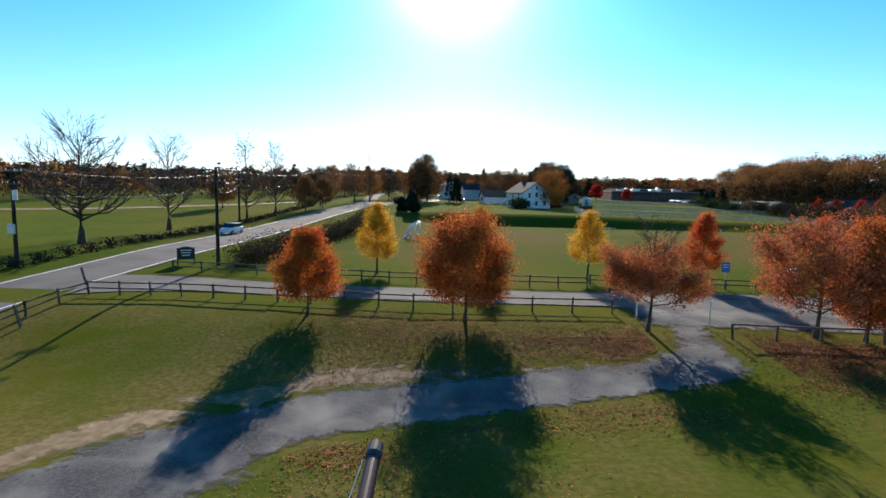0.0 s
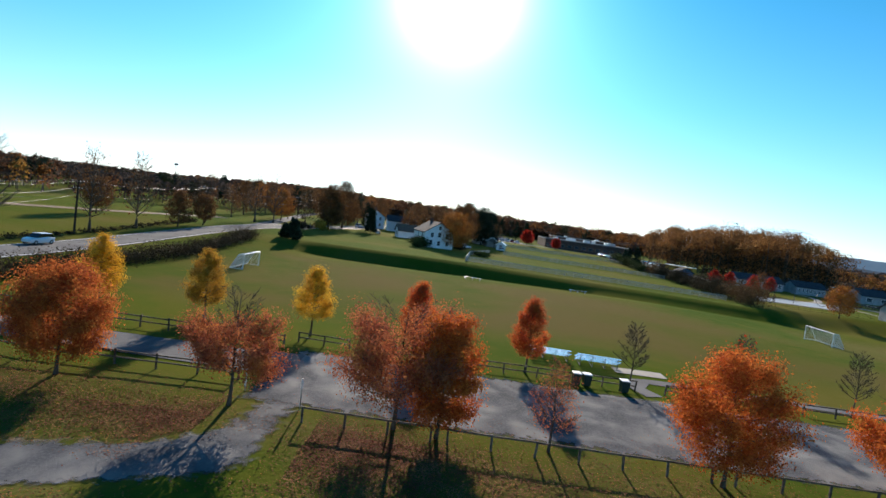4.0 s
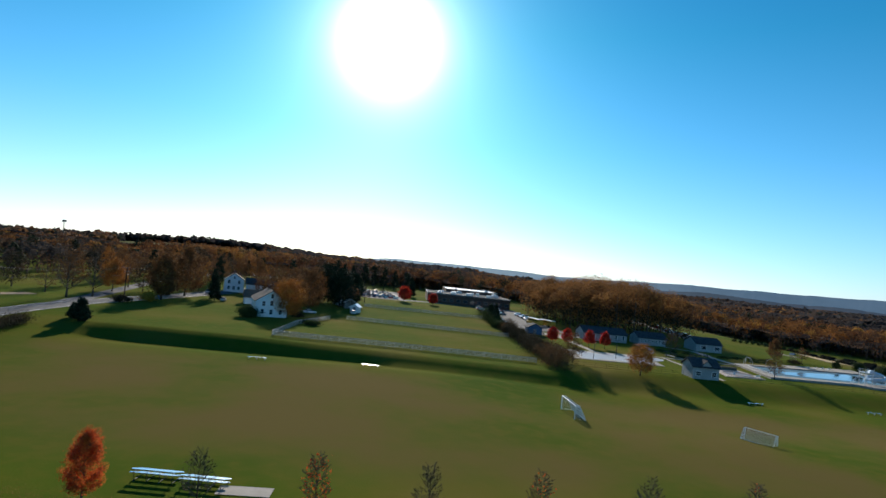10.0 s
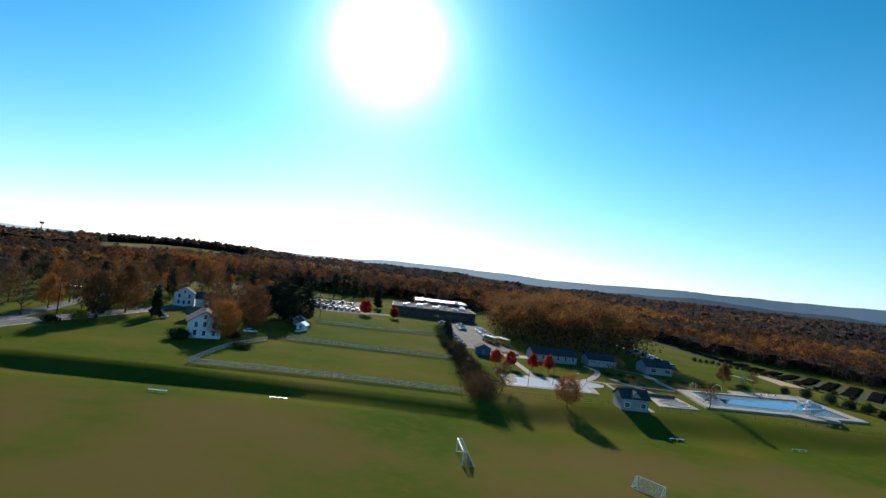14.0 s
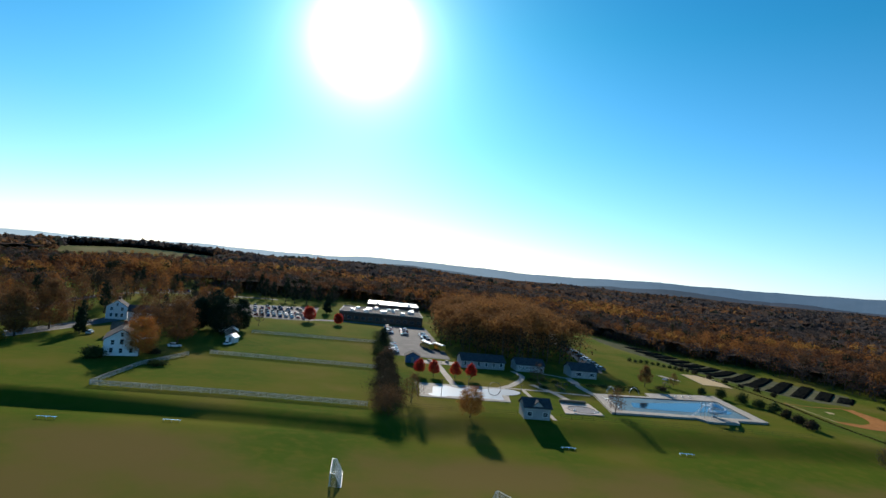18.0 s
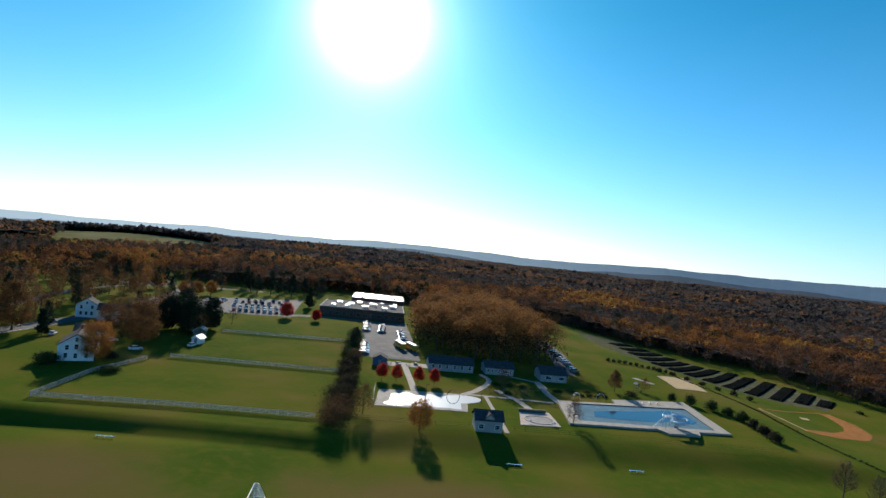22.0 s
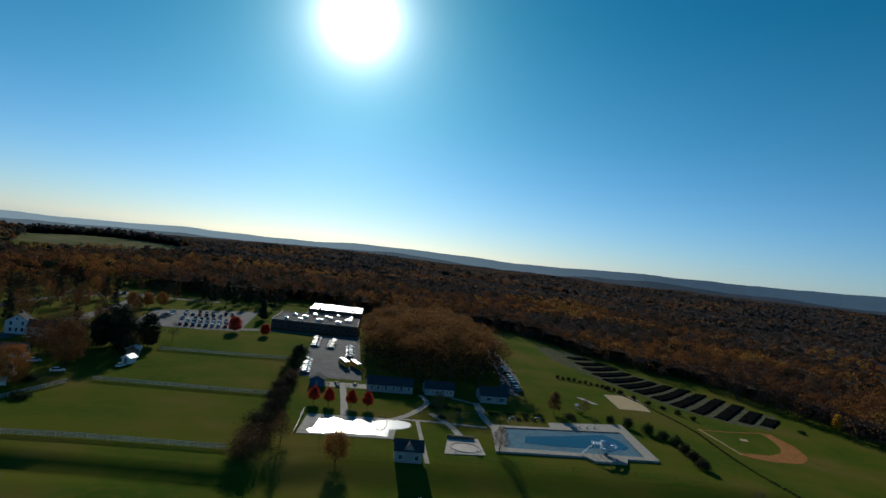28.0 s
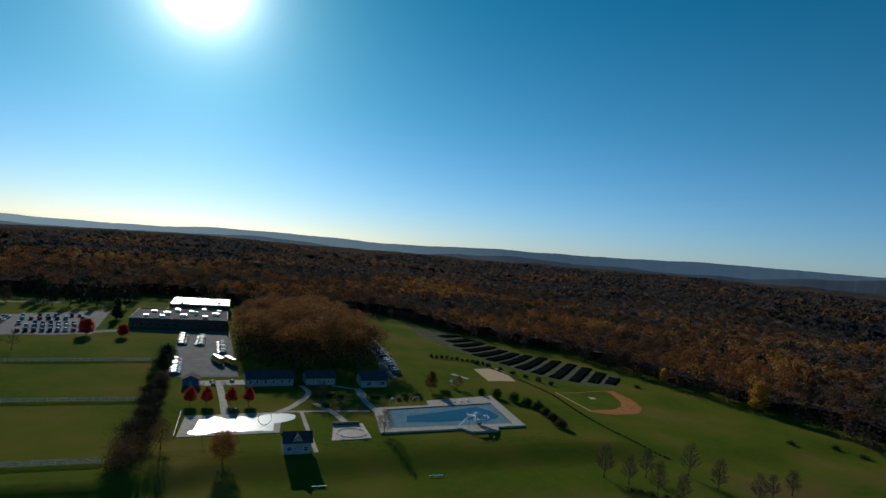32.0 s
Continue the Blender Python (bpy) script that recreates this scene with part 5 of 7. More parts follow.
for k in range(9):
    park(118.0 - 0.1 * k, 266 + 3.2 * k, 178 + rc.uniform(-4, 4))
for k in range(15):
    park(192.6 + 0.35 * k, 232 + 5.2 * k, 30 + rc.uniform(-4, 4))
park(8, 200, 60, 2), park(12, 206, 40, 0), park(-9, 208, 100, 2), park(-20, 226, 75, 3), park(-18, 250, 80, 0)
park(24.5, 197, 30, 0), park(38.5, 211, 80, 0)
quad_patch("far_car_park", [(-66, 366), (-36, 392), (-40, 408), (-70, 380)], ASPHALT, 0.06, 4, "far grey car park between the trees", "car park")
for k in range(9):
    park(-64 + 3.2 * k, 371 + 2.8 * k, 132 + rc.uniform(-5, 5))
BUS_PAINT = paint("bus_yellow", (0.55, 0.28, 0.02), 0.35)


def bus(place, turn):
    ob = thing("school_bus", place, "yellow school bus with a pale roof, parked", "bus", "school buses", turn)
    part("body", box(bmesh.new(), (-5.2, -1.2, 0.5), (4.0, 1.2, 2.7), 0.12), BUS_PAINT, ob)
    part("bonnet", box(bmesh.new(), (4.0, -1.05, 0.5), (5.4, 1.05, 1.6), 0.12), BUS_PAINT, ob)
    part("roof", box(bmesh.new(), (-5.15, -1.1, 2.7), (4.0, 1.1, 2.95), 0.1), ROOF_WHITE, ob, "white bus roof")
    for s in (-1, 1):
        for k in range(9):
            part("window", box(bmesh.new(), (-4.9 + k, s * 1.205 - 0.01, 1.75), (-4.15 + k, s * 1.205 + 0.01, 2.4)), CAR_GLASS, ob)
        for x in (-3.2, 4.3):
            bm = bmesh.new()
            tube(bm, (x, s * 0.9, 0.5), (x, s * 1.22, 0.5), 0.5, 0.5, 12)
            part("wheel", bm, TYRE, ob)
    part("windscreen", box(bmesh.new(), (4.0, -1.0, 1.7), (4.03, 1.0, 2.5)), CAR_GLASS, ob)
    return ob


first_bus = bus(gz(116.5, 249.5, 0.06), 110)
copy_thing(first_bus, pose(*gz(121.5, 247.5, 0.06), 0, 0, 112))

# ---- shrubs, hedges, single trees ----
LEAF_TAN = leaf_matter("leaves_tan", [(0.3, (0.22, 0.085, 0.025)), (0.5, (0.34, 0.13, 0.03)), (0.7, (0.42, 0.20, 0.04))], 0.22)
def bush(name, x, y, h, w, leaf, label, seed, n=1400, size=0.32, group="", category="shrub", stretch=1.0, turn=0.0):
    """A mound of leaf clumps on short stems."""
    rng = np.random.default_rng(seed)
    ob = thing(name, gz(x, y), label, category, group, turn)
    bm = bmesh.new()
    for k in range(7):
        a = k * 2.4
        tube(bm, (0, 0, -0.1), (math.cos(a) * w * 0.3 * stretch, math.sin(a) * w * 0.3, h * 0.75), 0.05, 0.015, 5, False)
    part("stem", bm, BARK, ob)
    hubs = rng.normal(0, 1, (34, 3))
    hubs /= np.linalg.norm(hubs, axis=1)[:, None]
    hubs[:, 2] = np.abs(hubs[:, 2])
    hubs *= np.array([w * 0.36 * stretch, w * 0.36, h * 0.62]) * rng.uniform(0.5, 1.1, (34, 1))
    hubs[:, 2] += h * 0.18
    c = hubs[rng.integers(0, 34, n)] + rng.normal(0, 1, (n, 3)) * np.array([w * 0.12, w * 0.12, h * 0.11])
    c[:, 2] = np.clip(c[:, 2], 0.05, None)
    v, f = turned_quads(rng, c, c - (0, 0, h * 0.3), size, 0.55)
    cr = new("leaves", from_arrays("leaves", v, f, leaf))
    cr.parent = ob
    return ob


def conifer(name, x, y, h, w, label, seed, n=3500, size=0.5):
    return make_tree(name, gz(x, y), h, w, h * 0.05, NEEDLE, n, size, "cone", seed, label, "conifer", limbs=26, twigs=2, fork=0.0, trunk_r=0.18)


def hedge(name, points, h, w, leaf, label, seed, step=2.2, n=260, size=0.34):
    """A long uneven hedge of leaf clumps and stems."""
    rng = np.random.default_rng(seed)
    line = smooth_line(points, step)
    o = Vector(gz(line[0].x, line[0].y))
    ob = thing(name, o, label, "hedge")
    vs, fs, off = [], [], 0
    bm = bmesh.new()
    for p in line:
        z = ground_z(p.x, p.y)
        hh = h * rng.uniform(0.75, 1.15)
        q = Vector((p.x, p.y, z)) - o
        for _ in range(3):
            t = q + Vector((rng.normal(0, w * 0.3), rng.normal(0, w * 0.3), hh * 0.85))
            tube(bm, q + Vector((0, 0, -0.1)), t, 0.04, 0.01, 4, False)
        c = np.array([q.x, q.y, q.z + hh * 0.5]) + rng.normal(0, 1, (n, 3)) * np.array([w * 0.33, w * 0.33, hh * 0.26])
        c[:, 2] = np.clip(c[:, 2], q.z + 0.05, None)
        v, f = turned_quads(rng, c, c - (q.x, q.y, q.z + hh * 0.2), size, 0.5)
        vs.append(v)
        fs.append(f + off)
        off += len(v)
    tagged(part("stems", bm, BARK, ob), kind="stuff")
    lf = new("leaves", from_arrays("leaves", np.concatenate(vs), np.concatenate(fs), leaf))
    lf.parent = ob
    return ob


hedge("hedge", [(-22, 50), (-22.5, 60), (-22, 72), (-21.5, 88), (-23, 108), (-25, 126)], 2.3, 3.6, LEAF_HEDGE, "dark brown unclipped hedge along the road", 61, 1.5, 620, 0.2)
hedge("hedge", [(-41, 30), (-41.5, 60), (-43, 95), (-46, 140)], 0.9, 1.6, LEAF_HEDGE, "low dark scrub along the roadside fence", 62, 3.0, 110, 0.3)
conifer("spruce", -17.5, 134, 5.6, 4.8, "dark evergreen shrub tree at the field corner", 63)
conifer("spruce", -20.5, 136.5, 3.8, 3.4, "small dark evergreen at the field corner", 64, 2000)
conifer("spruce", -11.5, 206, 10, 5.2, "dark green spruce beside the white house", 65, 4200)
conifer("spruce", 60.5, 352, 12.5, 6.5, "dark conical spruce beside the school", 66, 4200, 0.6)
for k, (x, y, h, w) in enumerate([(30.5, 231, 16, 12), (24, 243, 17, 12), (34, 246, 14, 10), (20, 236, 14, 9)]):
    make_tree("pine_tree", gz(x, y), h, w, 1.2, NEEDLE, 9000, 0.45, "oval", 70 + k, "dark green pine beside the sheds", "pine", "pines", limbs=20)
bush("shrub", 10.5, 170.5, 3.6, 7.0, LEAF_GREEN, "large dark green shrub in front of the house", 75, 3000, 0.4)
bush("shrub", -24, 182, 3.4, 6, LEAF_OLIVE, "olive shrub beside the road", 76, 1500, 0.4)
bush("shrub", -27, 172, 2.4, 6, LEAF_HEDGE, "brown shrub beside the road", 77, 1200, 0.4)
bush("shrub", 23, 183, 2.2, 5, LEAF_HEDGE, "brown shrubs along the paddock fence", 78, 1200, 0.35)
bush("shrub", 30, 168, 1.8, 6, LEAF_GREEN, "dark low shrubs inside the paddock fence", 79, 1400, 0.35)
make_tree("maple_tree", gz(20.5, 178.2), 12.5, 11.5, 1.6, LEAF_TAN, 14400, 0.27, "oval", 80, "broad orange maple beside the white house", group="yard trees")
make_tree("maple_tree", gz(22.5, 205), 16, 13, 2, LEAF_BROWN, 11200, 0.33, "oval", 81, "tall brown maple behind the white house", group="yard trees")
make_tree("maple_tree", gz(-23, 208), 18, 14, 2.5, LEAF_BROWN, 12800, 0.35, "egg", 82, "large brown oak by the road bend", "oak", "yard trees", limbs=22)
make_tree("bare_tree", gz(38.2, 263.3), 9, 6, 2.2, LEAF_BROWN, 160, 0.25, "egg", 88, "leafless tree at the paddock corner", group="yard trees", limbs=18, twigs=5, fork=0.6)
make_tree("maple_tree", gz(56.5, 300), 8.2, 7.2, 1.6, LEAF_CRIMSON, 8000, 0.33, "oval", 84, "crimson maple beside the school car park", group="crimson maples")
make_tree("maple_tree", gz(72.0, 300), 6.2, 5.6, 1.2, LEAF_CRIMSON, 6400, 0.31, "oval", 85, "small crimson maple at the school corner", group="crimson maples")
for k, (x, y) in enumerate([(109.5, 191.0), (114.6, 190.6), (122.2, 190.2), (127.8, 190.0)]):
    make_tree("maple_tree", gz(x, y), 6.0, 4.4, 1.6, LEAF_CRIMSON, 4160, 0.25, "egg", 90 + k, "small crimson maple on the pool lawn", group="pool maples")
make_tree("maple_tree", gz(120.4, 142.5), 8.2, 7.4, 1.4, LEAF_TAN, 6800, 0.24, "round", 95, "thinning orange maple below the splash pool", group="pool trees", limbs=20, twigs=5)
make_tree("maple_tree", gz(167.0, 157.0), 8.2, 6.4, 1.6, LEAF_BROWN, 1500, 0.2, "egg", 96, "bare tree at the pool corner", group="pool trees", limbs=24, twigs=6, fork=0.8)
make_tree("maple_tree", gz(105.0, 152.0), 8.5, 7.0, 1.6, LEAF_BROWN, 1440, 0.25, "egg", 97, "half-bare brown tree at the shrub row", group="pool trees", limbs=24, twigs=6, fork=0.7)
make_tree("maple_tree", gz(199, 204.0), 8.5, 6.0, 1.8, LEAF_BROWN, 4160, 0.27, "egg", 98, "rust-brown tree behind the big pool", group="pool trees")
make_tree("maple_tree", gz(213, 208), 6.0, 5.0, 1.4, LEAF_BROWN, 800, 0.23, "egg", 99, "bare tree on the lawn behind the pool", group="pool trees", limbs=20, twigs=5)
make_tree("maple_tree", gz(152.5, 192), 8, 7, 1.8, LEAF_BROWN, 480, 0.23, "egg", 100, "bare tree between the bath houses", group="pool trees", limbs=24, twigs=6, fork=0.7)
# the shrub row beside the paddock
LEAF_SCRUB = leaf_matter("leaves_scrub", [(0.3, (0.075, 0.045, 0.022)), (0.5, (0.12, 0.068, 0.032)), (0.7, (0.17, 0.095, 0.04))], 0.15)
rs = random.Random(9)
for k in range(19):
    y = 141 + k * 6.8
    h = rs.uniform(3.6, 5.6) if 3 < k < 17 else rs.uniform(5, 6.6)
    leaf = (LEAF_HEDGE, LEAF_SCRUB, LEAF_SCRUB, LEAF_HEDGE)[rs.randrange(4)] if k < 12 else LEAF_GREEN
    bush("shrub", 98.2 + rs.uniform(-1.3, 1.6) - k * 0.12, y, h, rs.uniform(6.5, 8.5) if k > 4 else rs.uniform(9.5, 12), leaf, "overgrown brown and green shrub beside the paddock", 110 + k, 3600, 0.27, "shrub row")
for k, (x, y, h) in enumerate([(96.4, 236, 9), (95.8, 246, 8), (96.6, 254, 7)]):
    conifer("spruce", x, y, h, 5.0, "dark evergreen at the end of the shrub row", 470 + k, 3200, 0.36)
# dark clipped shrubs east of the pool
for k, (x, y, h, w) in enumerate([(219.3, 198.2, 3.4, 3.0), (224.4, 194.4, 4.6, 4.4), (229.4, 189, 4.2, 5), (232.6, 184, 3.6, 4.8), (234.4, 178, 4.0, 4.6), (233.6, 171, 3.2, 4), (233.0, 165, 3.4, 4.6), (231.4, 157.5, 3.6, 4.6)]):
    bush("shrub", x, y, h, w, LEAF_GREEN if k < 5 else LEAF_HEDGE, "dark rounded shrub along the pool fence", 140 + k, 1500, 0.36, "pool shrubs")
for k in range(12):
    x, y = 222 + k * 2.6, 268 - k * 0.9
    bush("shrub", x, y, rs.uniform(1.4, 2.4), 2.2, LEAF_GREEN, "small dark shrub in a row", 160 + k, 420, 0.3, "shrub line")
for k in range(7):
    bush("shrub", 244 + k * 4.6, 258 - k * 5.0, rs.uniform(1.6, 2.6), 3.6, LEAF_HEDGE, "scrubby brown bush beside the beds", 180 + k, 500, 0.35, "bed scrub")
for k, (x, y, w) in enumerate([(152, 198, 4), (157, 199, 4), (161, 197.5, 3), (174, 196, 4), (180, 197, 4), (186, 197.6, 4), (191, 198, 4), (153.5, 186, 3)]):
    bush("shrub", x, y, 1.1, w, LEAF_GREEN, "low dark clipped hedge on the pool lawn", 190 + k, 500, 0.26, "lawn hedges", stretch=1.5)
bush("shrub", 204, 200, 1.6, 6, LEAF_HEDGE, "dark heap of shrubs behind the pool", 199, 900, 0.3)

# beyond the road
make_tree("bare_tree", gz(-46.6, 58.4), 15.5, 14, 3.0, LEAF_BROWN, 0, 0.23, "oval", 201, "tall leafless tree beyond the road", group="roadside trees", limbs=34, twigs=8, fork=0.9, trunk_r=0.42)
make_tree("bare_tree", gz(-48.4, 79.6), 15.5, 10, 2.6, LEAF_BROWN, 96, 0.23, "oval", 202, "leafless tree with a dark trunk beyond the road", group="roadside trees", limbs=28, twigs=7, fork=0.8, trunk_r=0.34)
make_tree("bare_tree", gz(-43.5, 97), 16, 8, 3, LEAF_BROWN, 700, 0.28, "egg", 203, "thin rust-leaved tree beside the road", group="roadside trees", limbs=26, twigs=6, fork=0.7)
make_tree("maple_tree", gz(-41.5, 124), 8.5, 7, 1.6, LEAF_BROWN, 5200, 0.27, "egg", 204, "rust-red tree beside the road", group="roadside trees")
make_tree("maple_tree", gz(-40.5, 134), 8.0, 6, 1.6, LEAF_BROWN, 5200, 0.27, "oval", 205, "dark rust tree beside the road", group="roadside trees")
make_tree("bare_tree", gz(-44, 112), 16, 7, 2.5, LEAF_BROWN, 320, 0.31, "egg", 206, "leafless roadside tree with a slim crown", group="roadside trees", limbs=26, twigs=6, fork=0.8)
make_tree("maple_tree", gz(-42.5, 196), 11.5, 9.5, 2.2, LEAF_TAN, 7200, 0.32, "egg", 207, "tan autumn tree at the far field edge", group="roadside trees")
make_tree("bare_tree", gz(-41, 168), 17, 7, 2.5, LEAF_BROWN, 240, 0.31, "egg", 208, "bare upright tree by the road", group="roadside trees", limbs=24, twigs=6)
make_tree("bare_tree", gz(-38, 176), 17, 6, 2.5, LEAF_BROWN, 240, 0.31, "egg", 209, "bare upright tree by the road", group="roadside trees", limbs=24, twigs=6)
make_tree("maple_tree", gz(-23.5, 190), 16, 11, 2.0, LEAF_BROWN, 11200, 0.39, "oval", 210, "large dense brown tree by the road bend", group="roadside trees")
make_tree("maple_tree", gz(-64, 128), 9, 8, 2, LEAF_BROWN, 5600, 0.32, "oval", 211, "rust tree in the far meadow", group="roadside trees")
for k, (x, y) in enumerate([(-13, 344), (-7, 351), (-2, 360)]):
    make_tree("maple_tree", gz(x, y), 9, 7.5, 2, LEAF_TAN, 4800, 0.36, "oval", 215 + k, "golden brown tree beside the school car park", group="car park trees")
# the bare trees and scrub along the ditch, and trees at the wood's edge
for k, (x, y, h) in enumerate([(223.9, 122.7, 10), (228.4, 117.5, 8.5), (237.5, 121.0, 9), (232, 110, 9.5), (236, 105, 8), (252.4, 119.6, 10.5), (254, 110, 9), (259, 101, 8.5), (268, 104, 7.5), (281, 107.6, 8)]):
    make_tree("bare_tree", gz(x, y), h, h * 0.62, h * 0.2, LEAF_BROWN, 420 if k % 3 == 0 else 90, 0.26, "egg", 420 + k, "slender leafless tree on the grassy ditch bank", group="ditch trees", limbs=30, twigs=7, fork=0.8, trunk_r=0.2)
hedge("hedge", [(226, 113), (236, 106), (248, 98), (262, 92)], 0.9, 2.4, LEAF_HEDGE, "low dark scrub under the bare trees", 431, 2.6, 120, 0.3)
hedge("hedge", [(249, 250), (255, 228), (257.5, 205), (254.5, 185), (252.6, 169.2), (252.9, 152), (254, 143), (257, 133)], 0.5, 1.0, LEAF_HEDGE, "thin dark weeds along a ditch", 432, 1.6, 60, 0.25)
make_tree("maple_tree", gz(360.5, 185), 15, 10, 2, LEAF_OLIVE, 5200, 0.5, "egg", 433, "bright golden tree at the edge of the woods", group="edge trees")
make_tree("maple_tree", gz(350, 237), 9, 4.5, 2, LEAF_YELLOW, 1500, 0.45, "egg", 434, "small golden tree at the edge of the woods", group="edge trees")
for k, (x, y, w) in enumerate([(330.7, 145.5, 3.4), (350, 130.5, 5.0), (326, 230.0, 4.0), (347, 139, 3)]):
    bush("shrub", x, y, 1.5, w, LEAF_GREEN, "dark shrub standing alone in the mown field", 436 + k, 600, 0.3, "field shrubs")

def road_x(y):
    for y0, x0, y1, x1 in ((150, -34, 190, -28), (190, -28, 225, -21), (225, -21, 262, -16), (262, -16, 330, -18), (330, -18, 430, -31)):
        if y0 <= y < y1:
            return x0 + (x1 - x0) * (y - y0) / (y1 - y0)
    return -34


FAR_YARDS = [(-62, 372), (-48, 380), (-30, 392), (-75, 330), (8, 200), (-9, 208), (-20, 226), (-10, 346), (-3, 357), (16, 290), (8, 330), (0, 190), (-6, 196), (4, 202)]
VILLAGE = []


def village_tree(x, y, scale, kind, turn):
    """One of a few large yard trees, built once each and then copied at other sizes."""
    spot = pose(*gz(x, y), 0, 0, turn) @ Matrix.Diagonal((scale, scale, scale * (0.92 + 0.16 * ((turn * 7) % 10) / 10), 1))
    if not VILLAGE:
        for k, (leaf, n, bare, word) in enumerate([(LEAF_BROWN, 2400, 0.0, "dull brown"), (LEAF_TAN, 1500, 0.2, "tan"), (LEAF_HEDGE, 2000, 0.0, "dark brown"), (LEAF_BROWN, 500, 0.3, "nearly leafless"), (NEEDLE, 2600, 0.0, "dark evergreen"), (LEAF_BROWN, 2000, 0.15, "thinning brown")]):
            shape = "cone" if leaf is NEEDLE else ("oval", "egg", "round")[k % 3]
            VILLAGE.append(make_tree("village_tree", gz(-60 - 9 * k, 236 + 7 * k), 14, 10 if k != 4 else 6.5, 1.6, leaf, n, 0.42, shape, 500 + k, f"large {word} tree among the houses", group="village trees", limbs=13, twigs=4, fork=0.5))
    return copy_thing(VILLAGE[kind], spot)


for k in range(88):
    x, y = rs.uniform(-78, 16), rs.uniform(216, 424)
    if abs(x - road_x(y)) < 8 or x > 4 and y > 285 or any(math.hypot(x - a, y - b) < 13 for a, b in FAR_YARDS):
        continue
    village_tree(x, y, rs.uniform(0.65, 1.1), (0, 1, 2, 3, 3, 0, 4, 3, 2, 5, 4, 0)[rs.randrange(12)], rs.uniform(0, 360))
for k, (x, y, h) in enumerate([(19, 392, 15), (27, 398, 17), (34, 392, 14), (41, 402, 16), (12, 402, 16), (5, 418, 17), (48, 412, 15), (-15, 214, 11), (-6, 268, 11), (58, 398, 13)]):
    village_tree(x, y, h / 14, 4, 55 * k)
for k, (x, y, h) in enumerate([(8, 228, 12), (2, 241, 13), (13, 251, 12), (-4, 256, 11), (9, 263, 13), (23, 262, 12), (0, 226, 10), (16, 238, 13), (28, 256, 11), (-30, 232, 13), (-38, 246, 12), (-30, 262, 13)]):
    village_tree(x, y, h / 14, (2, 3, 0, 3)[k % 4], 77 * k)
for k, (x, y, h) in enumerate([(12, 214, 12), (17, 221, 14), (36, 226, 11), (-30, 214, 13), (-36, 204, 12), (-46, 214, 13), (-58, 200, 14), (-66, 182, 12), (-52, 176, 11)]):
    village_tree(x, y, h / 14, (0, 2, 3)[k % 3], 40 * k)

# ---- woods ----
def woods_matter(name, stops, through=0.22):
    """Autumn leaves seen from far off."""
    return shader(name, rough=0.9, spec=0.03, stops=stops, scale=0.09, detail=3, per_island=0.07, translucent=through)


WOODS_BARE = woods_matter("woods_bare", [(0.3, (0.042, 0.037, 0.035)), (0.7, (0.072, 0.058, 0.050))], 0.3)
WOODS_BROWN = woods_matter("woods_brown", [(0.3, (0.052, 0.036, 0.026)), (0.7, (0.092, 0.056, 0.032))], 0.36)
WOODS_RUST = woods_matter("woods_rust", [(0.3, (0.085, 0.042, 0.023)), (0.7, (0.15, 0.066, 0.028))], 0.4)
WOODS_ORANGE = woods_matter("woods_orange", [(0.3, (0.145, 0.065, 0.023)), (0.7, (0.25, 0.108, 0.032))], 0.4)
WOODS_GOLD = woods_matter("woods_gold", [(0.3, (0.20, 0.100, 0.026)), (0.7, (0.34, 0.185, 0.045))], 0.4)
WOODS_GREEN = woods_matter("woods_green", [(0.3, (0.016, 0.024, 0.014)), (0.7, (0.04, 0.046, 0.022))], 0.08)
CANOPY = shader("canopy", rough=1.0, spec=0.0, stops=[(0.30, (0.040, 0.038, 0.040)), (0.48, (0.060, 0.047, 0.040)), (0.60, (0.085, 0.055, 0.038)), (0.74, (0.045, 0.044, 0.040))], scale=0.035, detail=9, bump=0.6, bump_scale=0.25, bump_deep=1.5)
rng0 = np.random.default_rng(8)


def east_edge(y):
    """How far east the open ground reaches."""
    for y0, x0, y1, x1 in ((-60, 372, 100, 365), (100, 365, 185, 361), (185, 361, 240, 345), (240, 345, 320, 330), (320, 330, 398, 268), (398, 268, 425, 225)):
        if y0 <= y < y1:
            return x0 + (x1 - x0) * (y - y0) / (y1 - y0)
    return 365 if y < 0 else -1e9


def clearing(x, y):
    a = ((x + 250) / 105) ** 2 + ((y - 840) / 120) ** 2 < 1
    b = ((x + 330) / 90) ** 2 + ((y - 900) / 70) ** 2 < 1
    c = ((x - 62) / 90) ** 2 + ((y - 1010) / 45) ** 2 < 1
    return a or b or c or (x < 175 and x > -70 and y < 432) or (60 < x < 100 and 420 < y < 470)


def is_wood(x, y):
    if clearing(x, y):
        return False
    if y >= 425:
        return True
    if x > 150:
        return x > east_edge(y)
    return x < -82 and y > 190 + max(0, (-x - 300)) * 0.1 - 60 * ss(-x, 84, 150)


def scatter(x0, x1, y0, y1, gap, h0, h1, inside=is_wood):
    out = []
    for x in np.arange(x0, x1, gap):
        for y in np.arange(y0, y1, gap):
            px, py = x + rng0.uniform(-0.45, 0.45) * gap, y + rng0.uniform(-0.45, 0.45) * gap
            if inside(px, py):
                h = rng0.uniform(h0, h1)
                out.append((px, py, ground_z(px, py), h, h * rng0.uniform(0.24, 0.33)))
    return out


